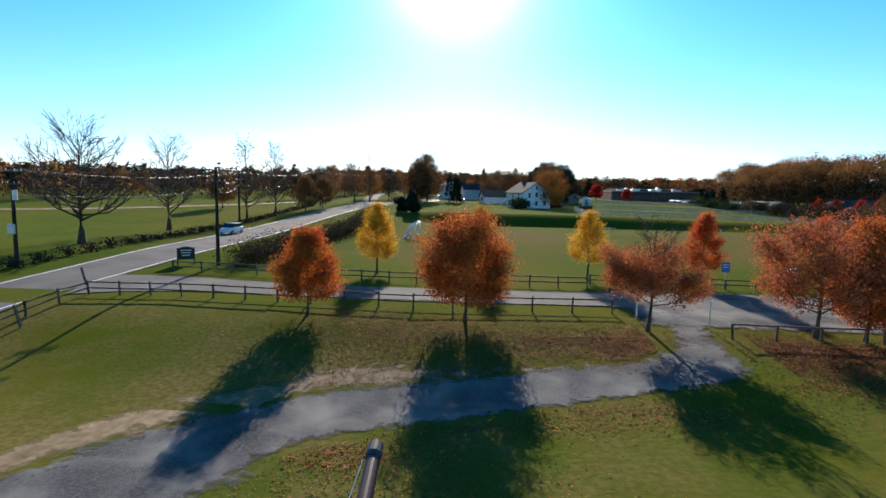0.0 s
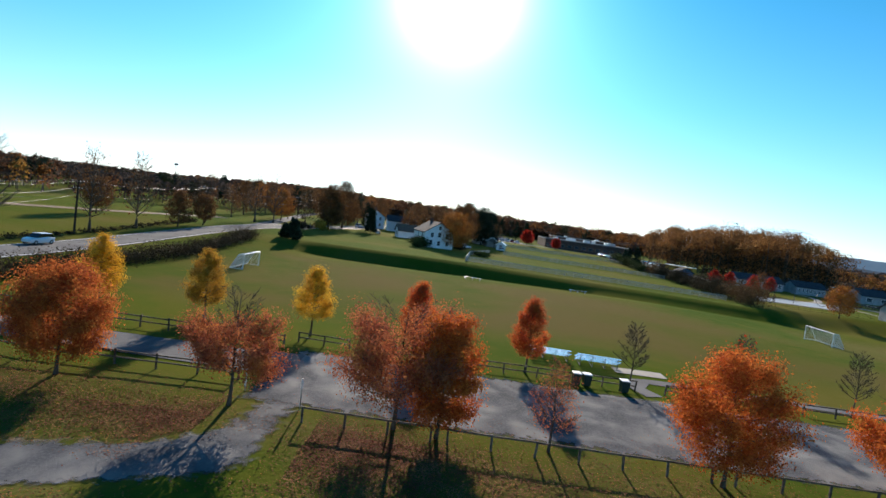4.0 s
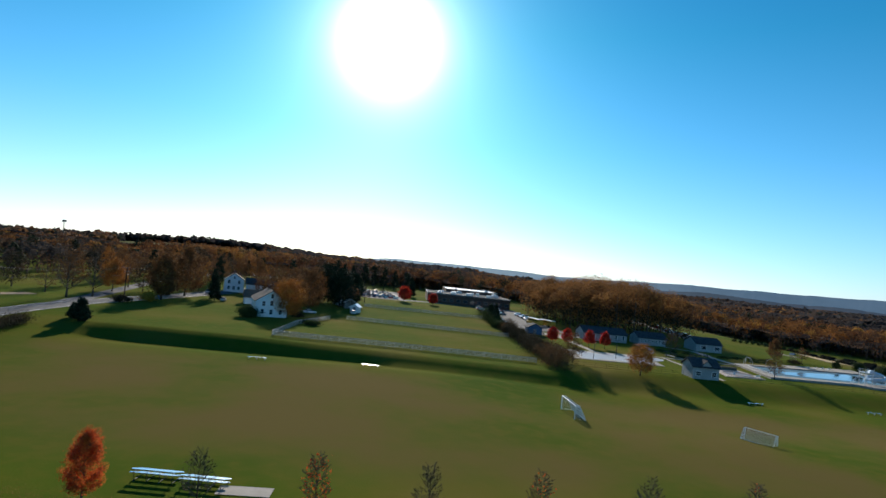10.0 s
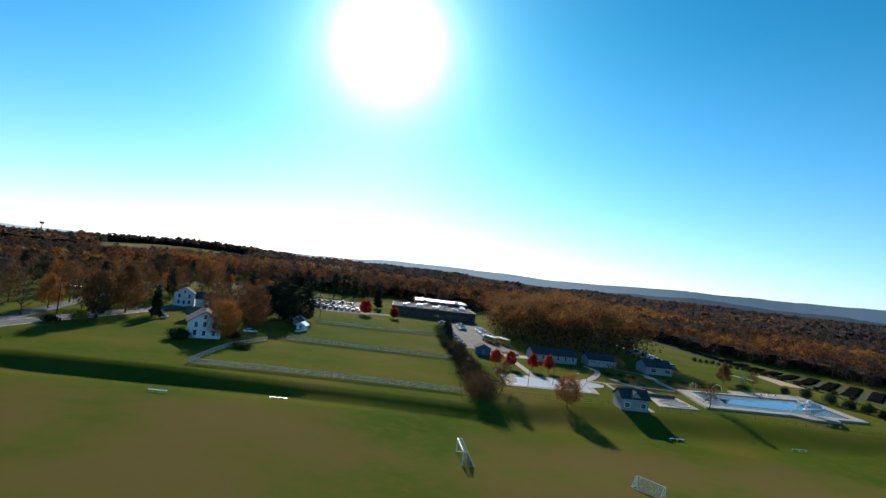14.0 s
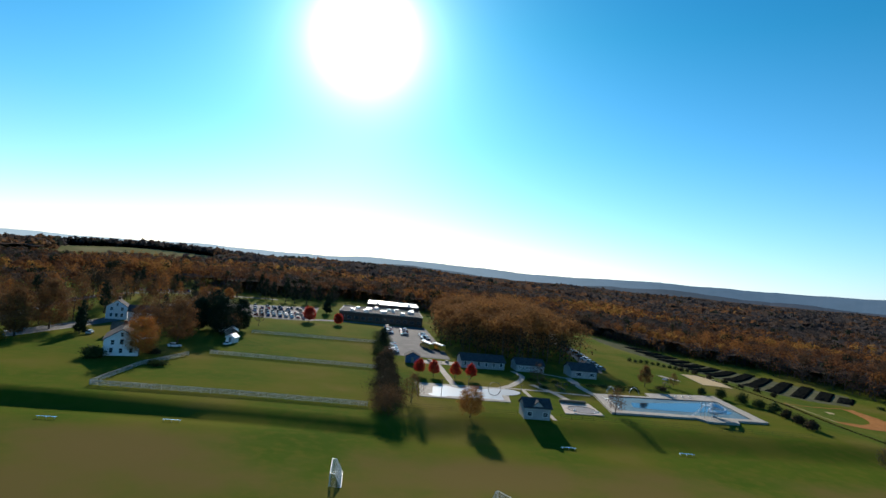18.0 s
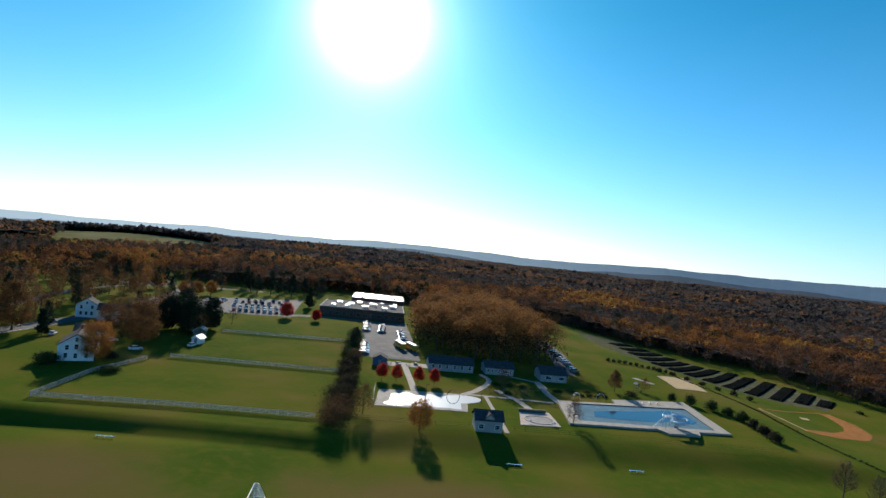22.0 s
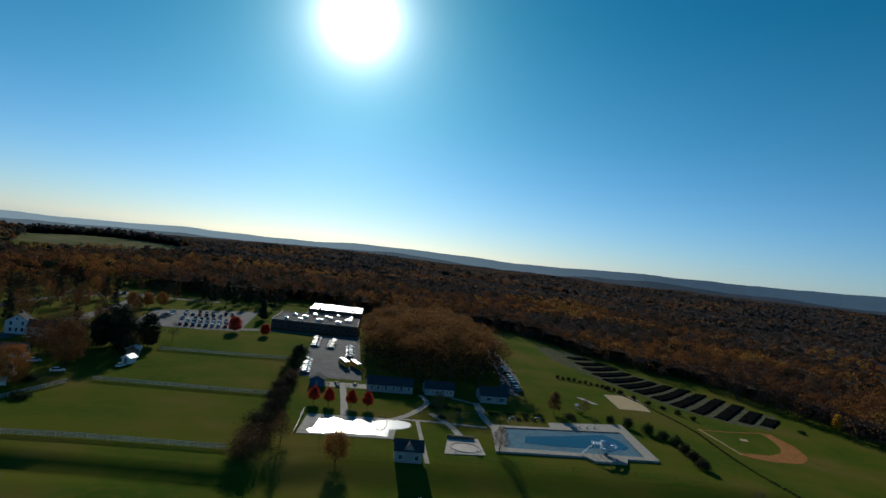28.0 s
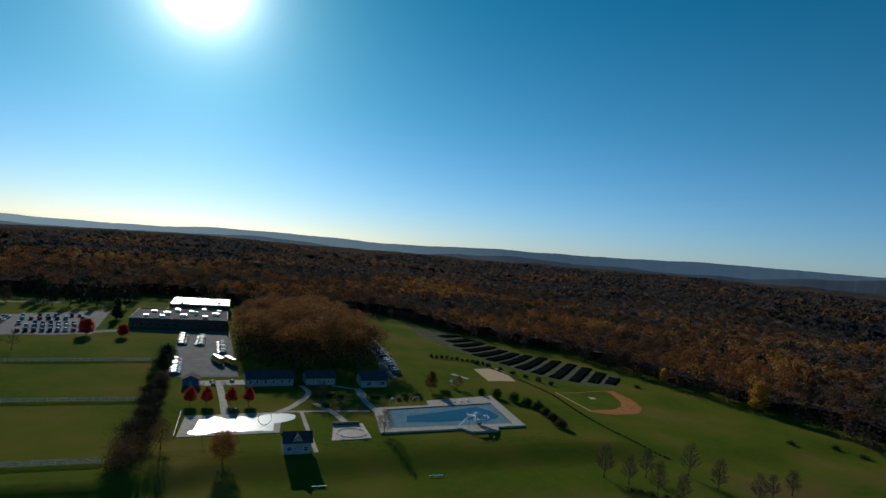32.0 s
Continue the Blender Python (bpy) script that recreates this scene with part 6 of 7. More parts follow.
def tint(x, y):
    """Which of the woods' colours grows here: drifts of like trees, with strays."""
    v = 1.5 * noise.noise(Vector((x / 150, y / 110, 2.2))) + 0.5 * noise.noise(Vector((x / 45, y / 45, 6.1))) + rng0.uniform(-0.42, 0.42)
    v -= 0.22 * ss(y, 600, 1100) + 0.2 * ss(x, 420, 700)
    if rng0.random() < (0.05 if x > 150 else 0.16):
        return 5
    return 0 if v < -0.34 else 1 if v < -0.02 else 2 if v < 0.32 else 3 if v < 0.75 else 4


WOODS = [WOODS_BARE, WOODS_BROWN, WOODS_RUST, WOODS_ORANGE, WOODS_GOLD, WOODS_GREEN]
TINTS = ["grey-brown leafless", "dull brown", "rust-brown", "orange", "golden", "dark evergreen"]


def plant(spots, where, seed, faces, size, trunks=False, lobes=6):
    kinds = [tint(p[0], p[1]) for p in spots]
    for k, leaf in enumerate(WOODS):
        some = [p for p, q in zip(spots, kinds) if q == k]
        if some:
            woods("woods", some, leaf, TINTS[k] + " trees of the " + where, seed + k, int(faces * (0.62 if k == 0 else 1)), size, trunks, lobes=lobes)


near = scatter(225, 430, -60, 470, 9.0, 13, 19)
plant(near, "autumn woods beyond the fields", 300, 210, 0.95, True)
edge = [p for p in near if p[0] < east_edge(p[1]) + 24 or p[1] > 398]
# low dark foliage added to stand in for shade at the woods' foot
woods("low_foliage", [(x - 2, y - 2, z - 0.5, h * 0.42, r * 1.25) for x, y, z, h, r in edge], WOODS_BARE, "added dark foliage for the shade along the edge of the woods", 298, 90, 0.9, False)
plant(scatter(430, 900, -100, 760, 13.5, 14, 19) + scatter(225, 430, 470, 760, 12, 14, 19), "woods rolling into the distance", 310, 62, 2.0)
behind = scatter(-150, 225, 425, 600, 9.5, 14, 20)
plant(behind, "woods behind the school", 320, 150, 1.2, True)
# the same added foliage, darkening the foot of the trees behind the school
woods("low_foliage", [(x, y - 3, z - 0.5, h * 0.42, r * 1.25) for x, y, z, h, r in behind if y < 447], WOODS_BARE, "added dark foliage for the shade under the woods behind the school", 299, 90, 0.9, False)
plant(scatter(-200, 225, 600, 760, 12, 13, 18), "woods on the rise behind the school", 326, 62, 1.9)
west = scatter(-330, -82, 130, 700, 9.5, 9, 13)
plant(west, "woods beyond the road", 330, 100, 1.2, True)
woods("low_foliage", [(x, y, z - 0.5, h * 0.6, r * 1.2) for x, y, z, h, r in west[::2]], WOODS_BROWN, "brown scrub below the woods beyond the road", 337, 50, 1.2, False)


def crowns(spots, where, seed, tufts=11):
    """Far trees: loose tufts of foliage and twigs, joined in one mass for each colour."""
    rng = np.random.default_rng(seed)
    kinds = np.array([tint(p[0], p[1]) for p in spots])
    spots = np.asarray(spots, float)
    for kind, leaf in enumerate(HAZED_WOODS):
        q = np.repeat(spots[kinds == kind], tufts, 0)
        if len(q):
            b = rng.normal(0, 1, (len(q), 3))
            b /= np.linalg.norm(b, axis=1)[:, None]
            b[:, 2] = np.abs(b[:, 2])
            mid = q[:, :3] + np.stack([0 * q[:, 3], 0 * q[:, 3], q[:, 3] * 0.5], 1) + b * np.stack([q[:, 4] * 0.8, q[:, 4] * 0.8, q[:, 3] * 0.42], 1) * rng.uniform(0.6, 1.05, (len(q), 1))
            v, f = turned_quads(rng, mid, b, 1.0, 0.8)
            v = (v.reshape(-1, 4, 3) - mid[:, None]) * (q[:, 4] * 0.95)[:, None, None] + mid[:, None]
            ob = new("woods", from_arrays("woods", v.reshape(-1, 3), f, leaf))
            tagged(ob, TINTS[kind] + " trees of the " + where, "woods", kind="stuff")


# far copies of WOODS, greyed and blued: air haze painted into the base colour
HAZED_WOODS = [woods_matter("far_" + w, [(0.3, c), (0.7, d)], 0.45) for w, c, d in (
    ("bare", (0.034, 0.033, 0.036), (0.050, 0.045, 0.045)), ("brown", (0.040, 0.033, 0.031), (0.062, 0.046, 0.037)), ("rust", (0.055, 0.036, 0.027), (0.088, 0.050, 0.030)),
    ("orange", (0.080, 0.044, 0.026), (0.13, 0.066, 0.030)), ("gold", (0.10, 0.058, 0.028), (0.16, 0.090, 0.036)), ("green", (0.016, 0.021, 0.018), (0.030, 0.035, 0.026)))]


def far_spots(x0, x1, y0, y1, gap, h0, h1):
    return [(x, y, z, h, gap * rng0.uniform(0.62, 0.88)) for x, y, z, h, _ in scatter(x0, x1, y0, y1, gap, h0, h1)]


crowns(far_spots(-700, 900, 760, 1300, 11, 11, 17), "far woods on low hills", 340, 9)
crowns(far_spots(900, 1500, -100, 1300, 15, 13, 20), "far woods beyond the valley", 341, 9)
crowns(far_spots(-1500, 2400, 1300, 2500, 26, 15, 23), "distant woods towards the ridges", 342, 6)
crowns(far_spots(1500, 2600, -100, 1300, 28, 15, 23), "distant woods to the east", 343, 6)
stand = scatter(126, 192, 224, 346, 7.5, 21, 28, lambda x, y: ((x - 158) / 33) ** 2 + ((y - 287) / 60) ** 4 < 1)
stand = [(x, y, z, h * (1.04 - 0.34 * (((x - 158) / 33) ** 2 + 0.6 * ((y - 287) / 60) ** 4)), r * 0.9) for x, y, z, h, r in stand]
WOODS_TAN = woods_matter("woods_tan", [(0.30, (0.12, 0.063, 0.028)), (0.5, (0.20, 0.098, 0.036)), (0.7, (0.28, 0.14, 0.045))], 0.42)
woods("oak_stand", stand, WOODS_TAN, "tall dense stand of brown oaks behind the bath houses", 350, 760, 0.62, lobes=9)
# dark foliage added so the base of the oaks looks shaded
woods("low_foliage", [(x, y, z - 1, h * 0.55, r * 1.1) for x, y, z, h, r in stand], LEAF_HEDGE, "added dark foliage for the shade below the brown oaks", 351, 130, 0.8, False)


def build_canopy():
    xs = np.concatenate([-np.geomspace(900, 4500, 22)[::-1], np.arange(-880, 1100, 12), np.geomspace(1110, 4600, 26)])
    ys = np.concatenate([np.arange(-80, 1500, 12), np.geomspace(1510, 4700, 40)])
    verts, index, faces = [], {}, []
    for j, y in enumerate(ys):
        for i, x in enumerate(xs):
            d = math.hypot(x - 100, y)
            lift = 5.5 + 3.0 * ss(d, 380, 480) + 2.0 * ss(d, 520, 800) + 3 * ss(d, 1300, 2400)
            n = noise.noise(Vector((x * 0.11, y * 0.11, 1))) * 3.2 + noise.noise(Vector((x * 0.012, y * 0.012, 5))) * 3.0 * ss(d, 700, 1500)
            verts.append((x, y, ground_z(x, y) + lift + n))
    w = len(xs)
    for j in range(len(ys) - 1):
        for i in range(w - 1):
            cx, cy = (xs[i] + xs[i + 1]) / 2, (ys[j] + ys[j + 1]) / 2
            if cx < -60 and cy < 740:
                continue
            if all(is_wood(cx + a, cy + b) for a, b in ((0, 0), (14, 0), (-14, 0), (0, -16), (0, 14))):
                faces.append((j * w + i, j * w + i + 1, (j + 1) * w + i + 1, (j + 1) * w + i))
    me = bpy.data.meshes.new("far_woods")
    me.from_pydata(verts, [], faces)
    me.materials.append(CANOPY)
    bm = bmesh.new()
    bm.from_mesh(me)
    bmesh.ops.delete(bm, geom=[v for v in bm.verts if not v.link_faces], context="VERTS")
    bm.to_mesh(me)
    bm.free()
    tagged(new("far_woods", me), "unbroken autumn tree canopy reaching the far ridges", "woods", kind="stuff")


build_canopy()


DRY_MEADOW = shader("dry_meadow", rough=1.0, spec=0.0, stops=[(0.3, (0.11, 0.115, 0.050)), (0.55, (0.165, 0.155, 0.080)), (0.75, (0.21, 0.19, 0.11))], scale=0.02, detail=8)
soft_edge(DRY_MEADOW, 3.0)
quad_patch("far_meadow", [(-425, 800), (-150, 725), (-138, 955), (-400, 985)], DRY_MEADOW, 0.5, 12, "pale dry hillside meadow among the woods", "meadow")
quad_patch("far_meadow", [(-30, 968), (152, 968), (152, 1052), (-30, 1052)], DRY_MEADOW, 0.5, 12, "pale clearing with far houses", "meadow")
ribbon("dry_strip", [(-125, 104), (-95, 116), (-78, 128), (-62, 147), (-52, 170)], 7, SAND, 0.05, 3, 4, "dry tan strip along the far meadow edge", "soil", wobble=1.0)

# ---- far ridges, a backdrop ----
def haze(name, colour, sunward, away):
    """Far hillside with blue air haze painted on as glow, paler towards the sun."""
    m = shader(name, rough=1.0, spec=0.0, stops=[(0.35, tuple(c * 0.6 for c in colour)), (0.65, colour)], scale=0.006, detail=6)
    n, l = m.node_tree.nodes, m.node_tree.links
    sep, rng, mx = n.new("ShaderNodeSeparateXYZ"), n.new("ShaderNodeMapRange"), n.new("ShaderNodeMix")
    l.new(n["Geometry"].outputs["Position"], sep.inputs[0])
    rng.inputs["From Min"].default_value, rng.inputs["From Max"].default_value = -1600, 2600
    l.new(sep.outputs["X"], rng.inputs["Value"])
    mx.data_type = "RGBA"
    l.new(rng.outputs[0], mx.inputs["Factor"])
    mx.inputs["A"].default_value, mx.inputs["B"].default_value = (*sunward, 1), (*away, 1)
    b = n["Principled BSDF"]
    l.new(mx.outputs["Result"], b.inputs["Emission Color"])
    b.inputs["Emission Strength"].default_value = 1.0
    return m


def ridge(dist, base, rise, hill, seed, material, label):
    bm = bmesh.new()
    top, low = [], []
    for k in range(301):
        a = radians(-64 + k * 0.44)
        x, y = 110 + dist * math.sin(a), dist * math.cos(a)
        u = k / 300
        h = base + rise * u + hill * noise.noise(Vector((k * 0.03, seed, 0))) + hill * 0.35 * noise.noise(Vector((k * 0.11, seed, 4))) + 3 * noise.noise(Vector((k * 0.8, seed, 8)))
        top.append(bm.verts.new((x, y, h)))
        low.append(bm.verts.new((x * 0.9, y * 0.9, -80)))
    for i in range(300):
        bm.faces.new((low[i], low[i + 1], top[i + 1], top[i]))
    tagged(mesh_object("backdrop", bm, material), label, "backdrop", kind="structure")


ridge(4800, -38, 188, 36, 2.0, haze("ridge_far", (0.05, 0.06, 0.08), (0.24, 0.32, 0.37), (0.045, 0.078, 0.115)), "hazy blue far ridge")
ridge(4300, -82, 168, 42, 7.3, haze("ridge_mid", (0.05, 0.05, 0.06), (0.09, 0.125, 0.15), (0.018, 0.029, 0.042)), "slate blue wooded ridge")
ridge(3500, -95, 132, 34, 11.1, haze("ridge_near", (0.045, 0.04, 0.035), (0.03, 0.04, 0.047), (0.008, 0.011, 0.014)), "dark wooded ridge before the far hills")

# ---- goals, bleachers, poles and other small things ----
NET = shader("net_cord", (0.62, 0.62, 0.60), rough=0.8)
DARK_METAL = shader("dark_metal", rough=0.6, metal=0.2, stops=[(0.3, (0.03, 0.03, 0.035)), (0.7, (0.07, 0.07, 0.075))], scale=2)
ALU = shader("aluminium", rough=0.22, metal=0.9, stops=[(0.3, (0.72, 0.73, 0.74)), (0.7, (0.82, 0.82, 0.82))], scale=3)
GREEN_BOX = shader("green_plastic", (0.02, 0.045, 0.035), rough=0.4)
BLUE_SIGN = shader("blue_sign", (0.05, 0.16, 0.42), rough=0.4)
DARK_SIGN = shader("dark_green_board", (0.015, 0.03, 0.02), rough=0.5)
MAROON = shader("maroon_enamel", rough=0.45, spec=0.4, stops=[(0.3, (0.030, 0.010, 0.014)), (0.7, (0.06, 0.02, 0.025))], scale=3)


def goal(place, turn, label):
    """A football goal, open to -y: posts, bar, ground frame, stays and net cords."""
    ob = thing("football_goal", place, label, "goal", "football goals", turn)
    for x in (-3.66, 3.66):
        part("goalpost", tube(bmesh.new(), (x, 0, -0.05), (x, 0, 2.44), 0.075, 0.075, 8), WHITE_PAINT, ob)
        part("stay", tube(bmesh.new(), (x, 0, 2.44), (x, 0.8, 2.40), 0.045, 0.045, 6), WHITE_PAINT, ob)
        part("stay", tube(bmesh.new(), (x, 0.8, 2.40), (x, 2.1, 0.05), 0.045, 0.045, 6), WHITE_PAINT, ob)
        part("ground_bar", tube(bmesh.new(), (x, 0, 0.05), (x, 2.1, 0.05), 0.05, 0.05, 6), WHITE_PAINT, ob)
    part("crossbar", tube(bmesh.new(), (-3.74, 0, 2.44), (3.74, 0, 2.44), 0.075, 0.075, 8), WHITE_PAINT, ob)
    part("ground_bar", tube(bmesh.new(), (-3.66, 2.1, 0.06), (3.66, 2.1, 0.06), 0.065, 0.065, 6), WHITE_PAINT, ob)
    bm = bmesh.new()
    for k in range(49):
        x = -3.66 + k * 7.32 / 48
        tube(bm, (x, 0.8, 2.4), (x, 2.1, 0.06), 0.011, 0.011, 3, False)
        tube(bm, (x, 0, 2.44), (x, 0.8, 2.4), 0.011, 0.011, 3, False)
    for k in range(18):
        f = k / 17
        tube(bm, (-3.66, 0.8 + 1.3 * f, 2.4 - 2.34 * f), (3.66, 0.8 + 1.3 * f, 2.4 - 2.34 * f), 0.011, 0.011, 3, False)
    for x in (-3.66, 3.66):
        for k in range(1, 10):
            f = k / 10
            tube(bm, (x, 0, 2.44 * f), (x, 2.1 - 1.3 * f, 2.4 * f), 0.011, 0.011, 3, False)
            tube(bm, (x, 2.1 * f, 0.05), (x, 0.8 * f, 2.4), 0.011, 0.011, 3, False)
    part("net", bm, NET, ob, "white cord net")
    return ob


first_goal = goal(gz(88.0, 97.5), -88, "white football goal with a sagging net on grass")
copy_thing(first_goal, pose(*gz(-9.8, 89.5), 0, 0, 92))
small_goal = copy_thing(first_goal, pose(*gz(119.2, 90.4), 0, 0, 122) @ Matrix.Scale(0.72, 4))
tagged(small_goal, "smaller white football goal with a slack net on grass")


def bleacher(place, turn):
    ob = thing("bleacher", place, "small aluminium bleacher with gleaming seat planks", "bleacher", "bleachers", turn)
    for r in range(4):
        y, z = r * 0.62, 0.42 + r * 0.22
        part("seat", box(bmesh.new(), (0, y, z), (4.2, y + 0.28, z + 0.05), 0.008), ALU, ob)
        part("footboard", box(bmesh.new(), (0, y + 0.30, z - 0.22), (4.2, y + 0.55, z - 0.18), 0.006), ALU, ob)
    for x in (0.3, 1.5, 2.7, 3.9):
        bm = bmesh.new()
        tube(bm, (x, 0.1, 0), (x, 2.1, 1.05), 0.03, 0.03, 6)
        tube(bm, (x, 2.1, 0), (x, 2.1, 1.05), 0.03, 0.03, 6)
        tube(bm, (x, 0, 0.02), (x, 2.2, 0.02), 0.03, 0.03, 6)
        tube(bm, (x, 0.1, 0), (x, 0.1, 0.42), 0.03, 0.03, 6)
        part("frame", bm, DARK_METAL, ob)
    return ob


first_bleacher = bleacher(gz(37.4, 55.9), 178)
copy_thing(first_bleacher, pose(*gz(42.2, 55.2), 0, 0, 177))


def bin_(place, turn, label="dark green wheeled bin with a pale lid"):
    ob = thing("litter_bin", place, label, "bin", "bins", turn)
    bm = bmesh.new()
    loft(bm, [[(-0.28, -0.3, 0.08), (0.28, -0.3, 0.08), (0.28, 0.3, 0.08), (-0.28, 0.3, 0.08)], [(-0.34, -0.38, 1.0), (0.34, -0.38, 1.0), (0.34, 0.38, 1.0), (-0.34, 0.38, 1.0)]])
    part("body", bm, GREEN_BOX, ob)
    part("lid", box(bmesh.new(), (-0.37, -0.4, 1.0), (0.37, 0.42, 1.1), 0.04), WHITE_PAINT, ob, "pale shiny lid")
    for s in (-0.25, 0.25):
        part("wheel", tube(bmesh.new(), (s - 0.04, 0.3, 0.1), (s + 0.04, 0.3, 0.1), 0.1, 0.1, 10), TYRE, ob)
    return ob


first_bin = bin_(gz(36.4, 45.9), 4)
for x, y in ((37.3, 45.95), (40.4, 45.6), (81.6, 48.6)):
    copy_thing(first_bin, pose(*gz(x, y), 0, 0, 6))


def sign_post(place, h, w, hh, matter, label, turn=0.0, bars=0):
    ob = thing("sign", place, label, "sign", "", turn)
    part("post", tube(bmesh.new(), (0, 0.03, -0.2), (0, 0.03, h), 0.035, 0.035, 6), METAL, ob)
    pl = part("panel", box(bmesh.new(), (-w / 2, -0.02, h - hh), (w / 2, 0.0, h), 0.006), matter, ob)
    for k in range(bars):
        part("lettering", box(bmesh.new(), (-w * 0.35, -0.026, h - hh * (0.3 + 0.25 * k)), (w * 0.35, -0.021, h - hh * (0.2 + 0.25 * k))), WHITE_PAINT, pl, "white bar of lettering")
    return ob


sign_post(gz(23.8, 46.8), 2.4, 0.7, 0.9, BLUE_SIGN, "blue parking sign on a thin post", bars=2)
sign_post(gz(19.4, 47.6), 2.3, 0.5, 0.5, DARK_SIGN, "small dark sign on a thin post", bars=1)
sign_post(gz(16.9, 31.4), 1.9, 0.12, 0.6, WHITE_PAINT, "thin white marker post by the track")
sign_post(gz(12.8, 33.0), 1.2, 0.12, 0.9, WHITE_PAINT, "white marker post at the track corner", 20)
board = thing("park_sign", gz(-27.4, 48.2), "dark arched park sign board on two posts", "sign", "", 35)
for x in (-0.75, 0.75):
    part("post", box(bmesh.new(), (x - 0.07, -0.05, -0.3), (x + 0.07, 0.09, 1.7), 0.01), WOOD_DARK, board)
bm = bmesh.new()
prism(bm, [(-0.8, 0.5), (0.8, 0.5), (0.8, 1.45), (0.5, 1.72), (0, 1.8), (-0.5, 1.72), (-0.8, 1.45)], -0.06, 0.0)
pan = part("panel", bm, DARK_SIGN, board)
for k in range(3):
    part("lettering", box(bmesh.new(), (-0.5 + 0.06 * k, -0.075, 1.38 - 0.25 * k), (0.5 - 0.06 * k, -0.065, 1.46 - 0.25 * k)), WHITE_PAINT, pan, "pale bar of lettering")


POLE_WOOD = shader("pole_wood", rough=0.95, spec=0.05, stops=[(0.3, (0.022, 0.018, 0.015)), (0.7, (0.06, 0.048, 0.038))], scale=5, bump=0.5, bump_scale=20, stretch=(1, 1, 0.2))


def pole(x, y, h, label, boxy=False, turn=0.0):
    ob = thing("utility_pole", gz(x, y), label, "utility pole", "utility poles", turn)
    part("shaft", tube(bmesh.new(), (0, 0, -0.5), (0, 0, h), 0.20, 0.13, 9), POLE_WOOD, ob)
    for z, w in ((h - 0.35, 1.2), (h - 1.5, 0.9)):
        arm = part("crossarm", box(bmesh.new(), (-w, -0.17, z), (w, -0.07, z + 0.12), 0.01), WOOD_DARK, ob)
        for k in (-0.9, -0.35, 0.35, 0.9):
            part("insulator", tube(bmesh.new(), (k * w, -0.12, z + 0.12), (k * w, -0.12, z + 0.30), 0.04, 0.025, 6), METAL, arm)
    if boxy:
        part("transformer", tube(bmesh.new(), (0.3, -0.1, h - 2.9), (0.3, -0.1, h - 2.0), 0.22, 0.22, 10), METAL, ob)
        part("cabinet", box(bmesh.new(), (-0.45, -0.4, 3.2), (0.25, -0.18, 4.1), 0.03), METAL, ob, "grey metal cabinet")
    return ob


POLES = [(-40.7, 42.8, 9.2), (-42.6, 92, 9.5), (-43.0, 140, 9.5), (-33.5, 186, 9.5), (-25.5, 228, 9.5), (-38.5, -20, 9.5)]
for k, (x, y, h) in enumerate(POLES):
    pole(x, y, h, "weathered wooden utility pole beside the road", k == 0)
pole(-24.3, 48.7, 9.8, "tall dark wooden utility pole by the driveway", False, 20)
WIRE = shader("wire", rough=0.5, metal=0.4, colour=(0.16, 0.16, 0.17))


def wire(a, b, sag, name="overhead_wire"):
    pts = []
    for k in range(13):
        t = k / 12
        p = Vector(a).lerp(Vector(b), t)
        p.z -= sag * 4 * t * (1 - t)
        pts.append(p)
    ob = mesh_object(name, hose(bmesh.new(), pts, 0.009, 4), WIRE)
    return tagged(ob, "thin sagging overhead wire between poles", "wire", "overhead wires")


order = [5, 0, 1, 2, 3, 4]
for a, b in zip(order, order[1:]):
    (x0, y0, h0), (x1, y1, h1) = POLES[a], POLES[b]
    for dx, dz in ((-1.0, -0.1), (1.0, -0.1), (0, -2.4)):
        wire((x0 + dx, y0, ground_z(x0, y0) + h0 + dz), (x1 + dx, y1, ground_z(x1, y1) + h1 + dz), 0.9)
for dz in (-0.1, -1.2, -2.4):
    wire((-24.3, 48.7, ground_z(-24.3, 48.7) + 9.8 + dz), (-42.6, 92, ground_z(-42.6, 92) + 9.5 + dz), 0.6)
    wire((-24.3, 48.7, ground_z(-24.3, 48.7) + 9.8 + dz), (-40.7, 42.8, ground_z(-40.7, 42.8) + 9.2 + dz), 0.4)


def bench(place, turn, w=4.0):
    ob = thing("team_bench", place, "long pale team bench on the grass", "bench", "team benches", turn)
    part("seat", box(bmesh.new(), (-w / 2, -0.16, 0.42), (w / 2, 0.16, 0.48), 0.01), ALU, ob)
    for x in (-w * 0.4, 0, w * 0.4):
        part("leg", box(bmesh.new(), (x - 0.04, -0.13, 0), (x + 0.04, 0.13, 0.42)), METAL, ob)
    return ob


first_bench = bench(gz(51.1, 122.8), 2)
for x, y, r in ((27.6, 118.6, 4), (143.2, 128.6, 0), (174.8, 130.4, -2)):
    copy_thing(first_bench, pose(*gz(x, y), 0, 0, r))

# field edge rails of the baseball side and thin posts
for x, y in ((-29.6, 37.3), (-26.0, 27.0)):
    q = thing("marker_post", gz(x, y), "leaning dark timber marker post", "post", "marker posts", 0)
    part("post", box(bmesh.new(), (-0.07, -0.07, -0.2), (0.07, 0.07, 1.5), 0.01), WOOD_DARK, q).rotation_euler = (0.05, -0.22, 0)

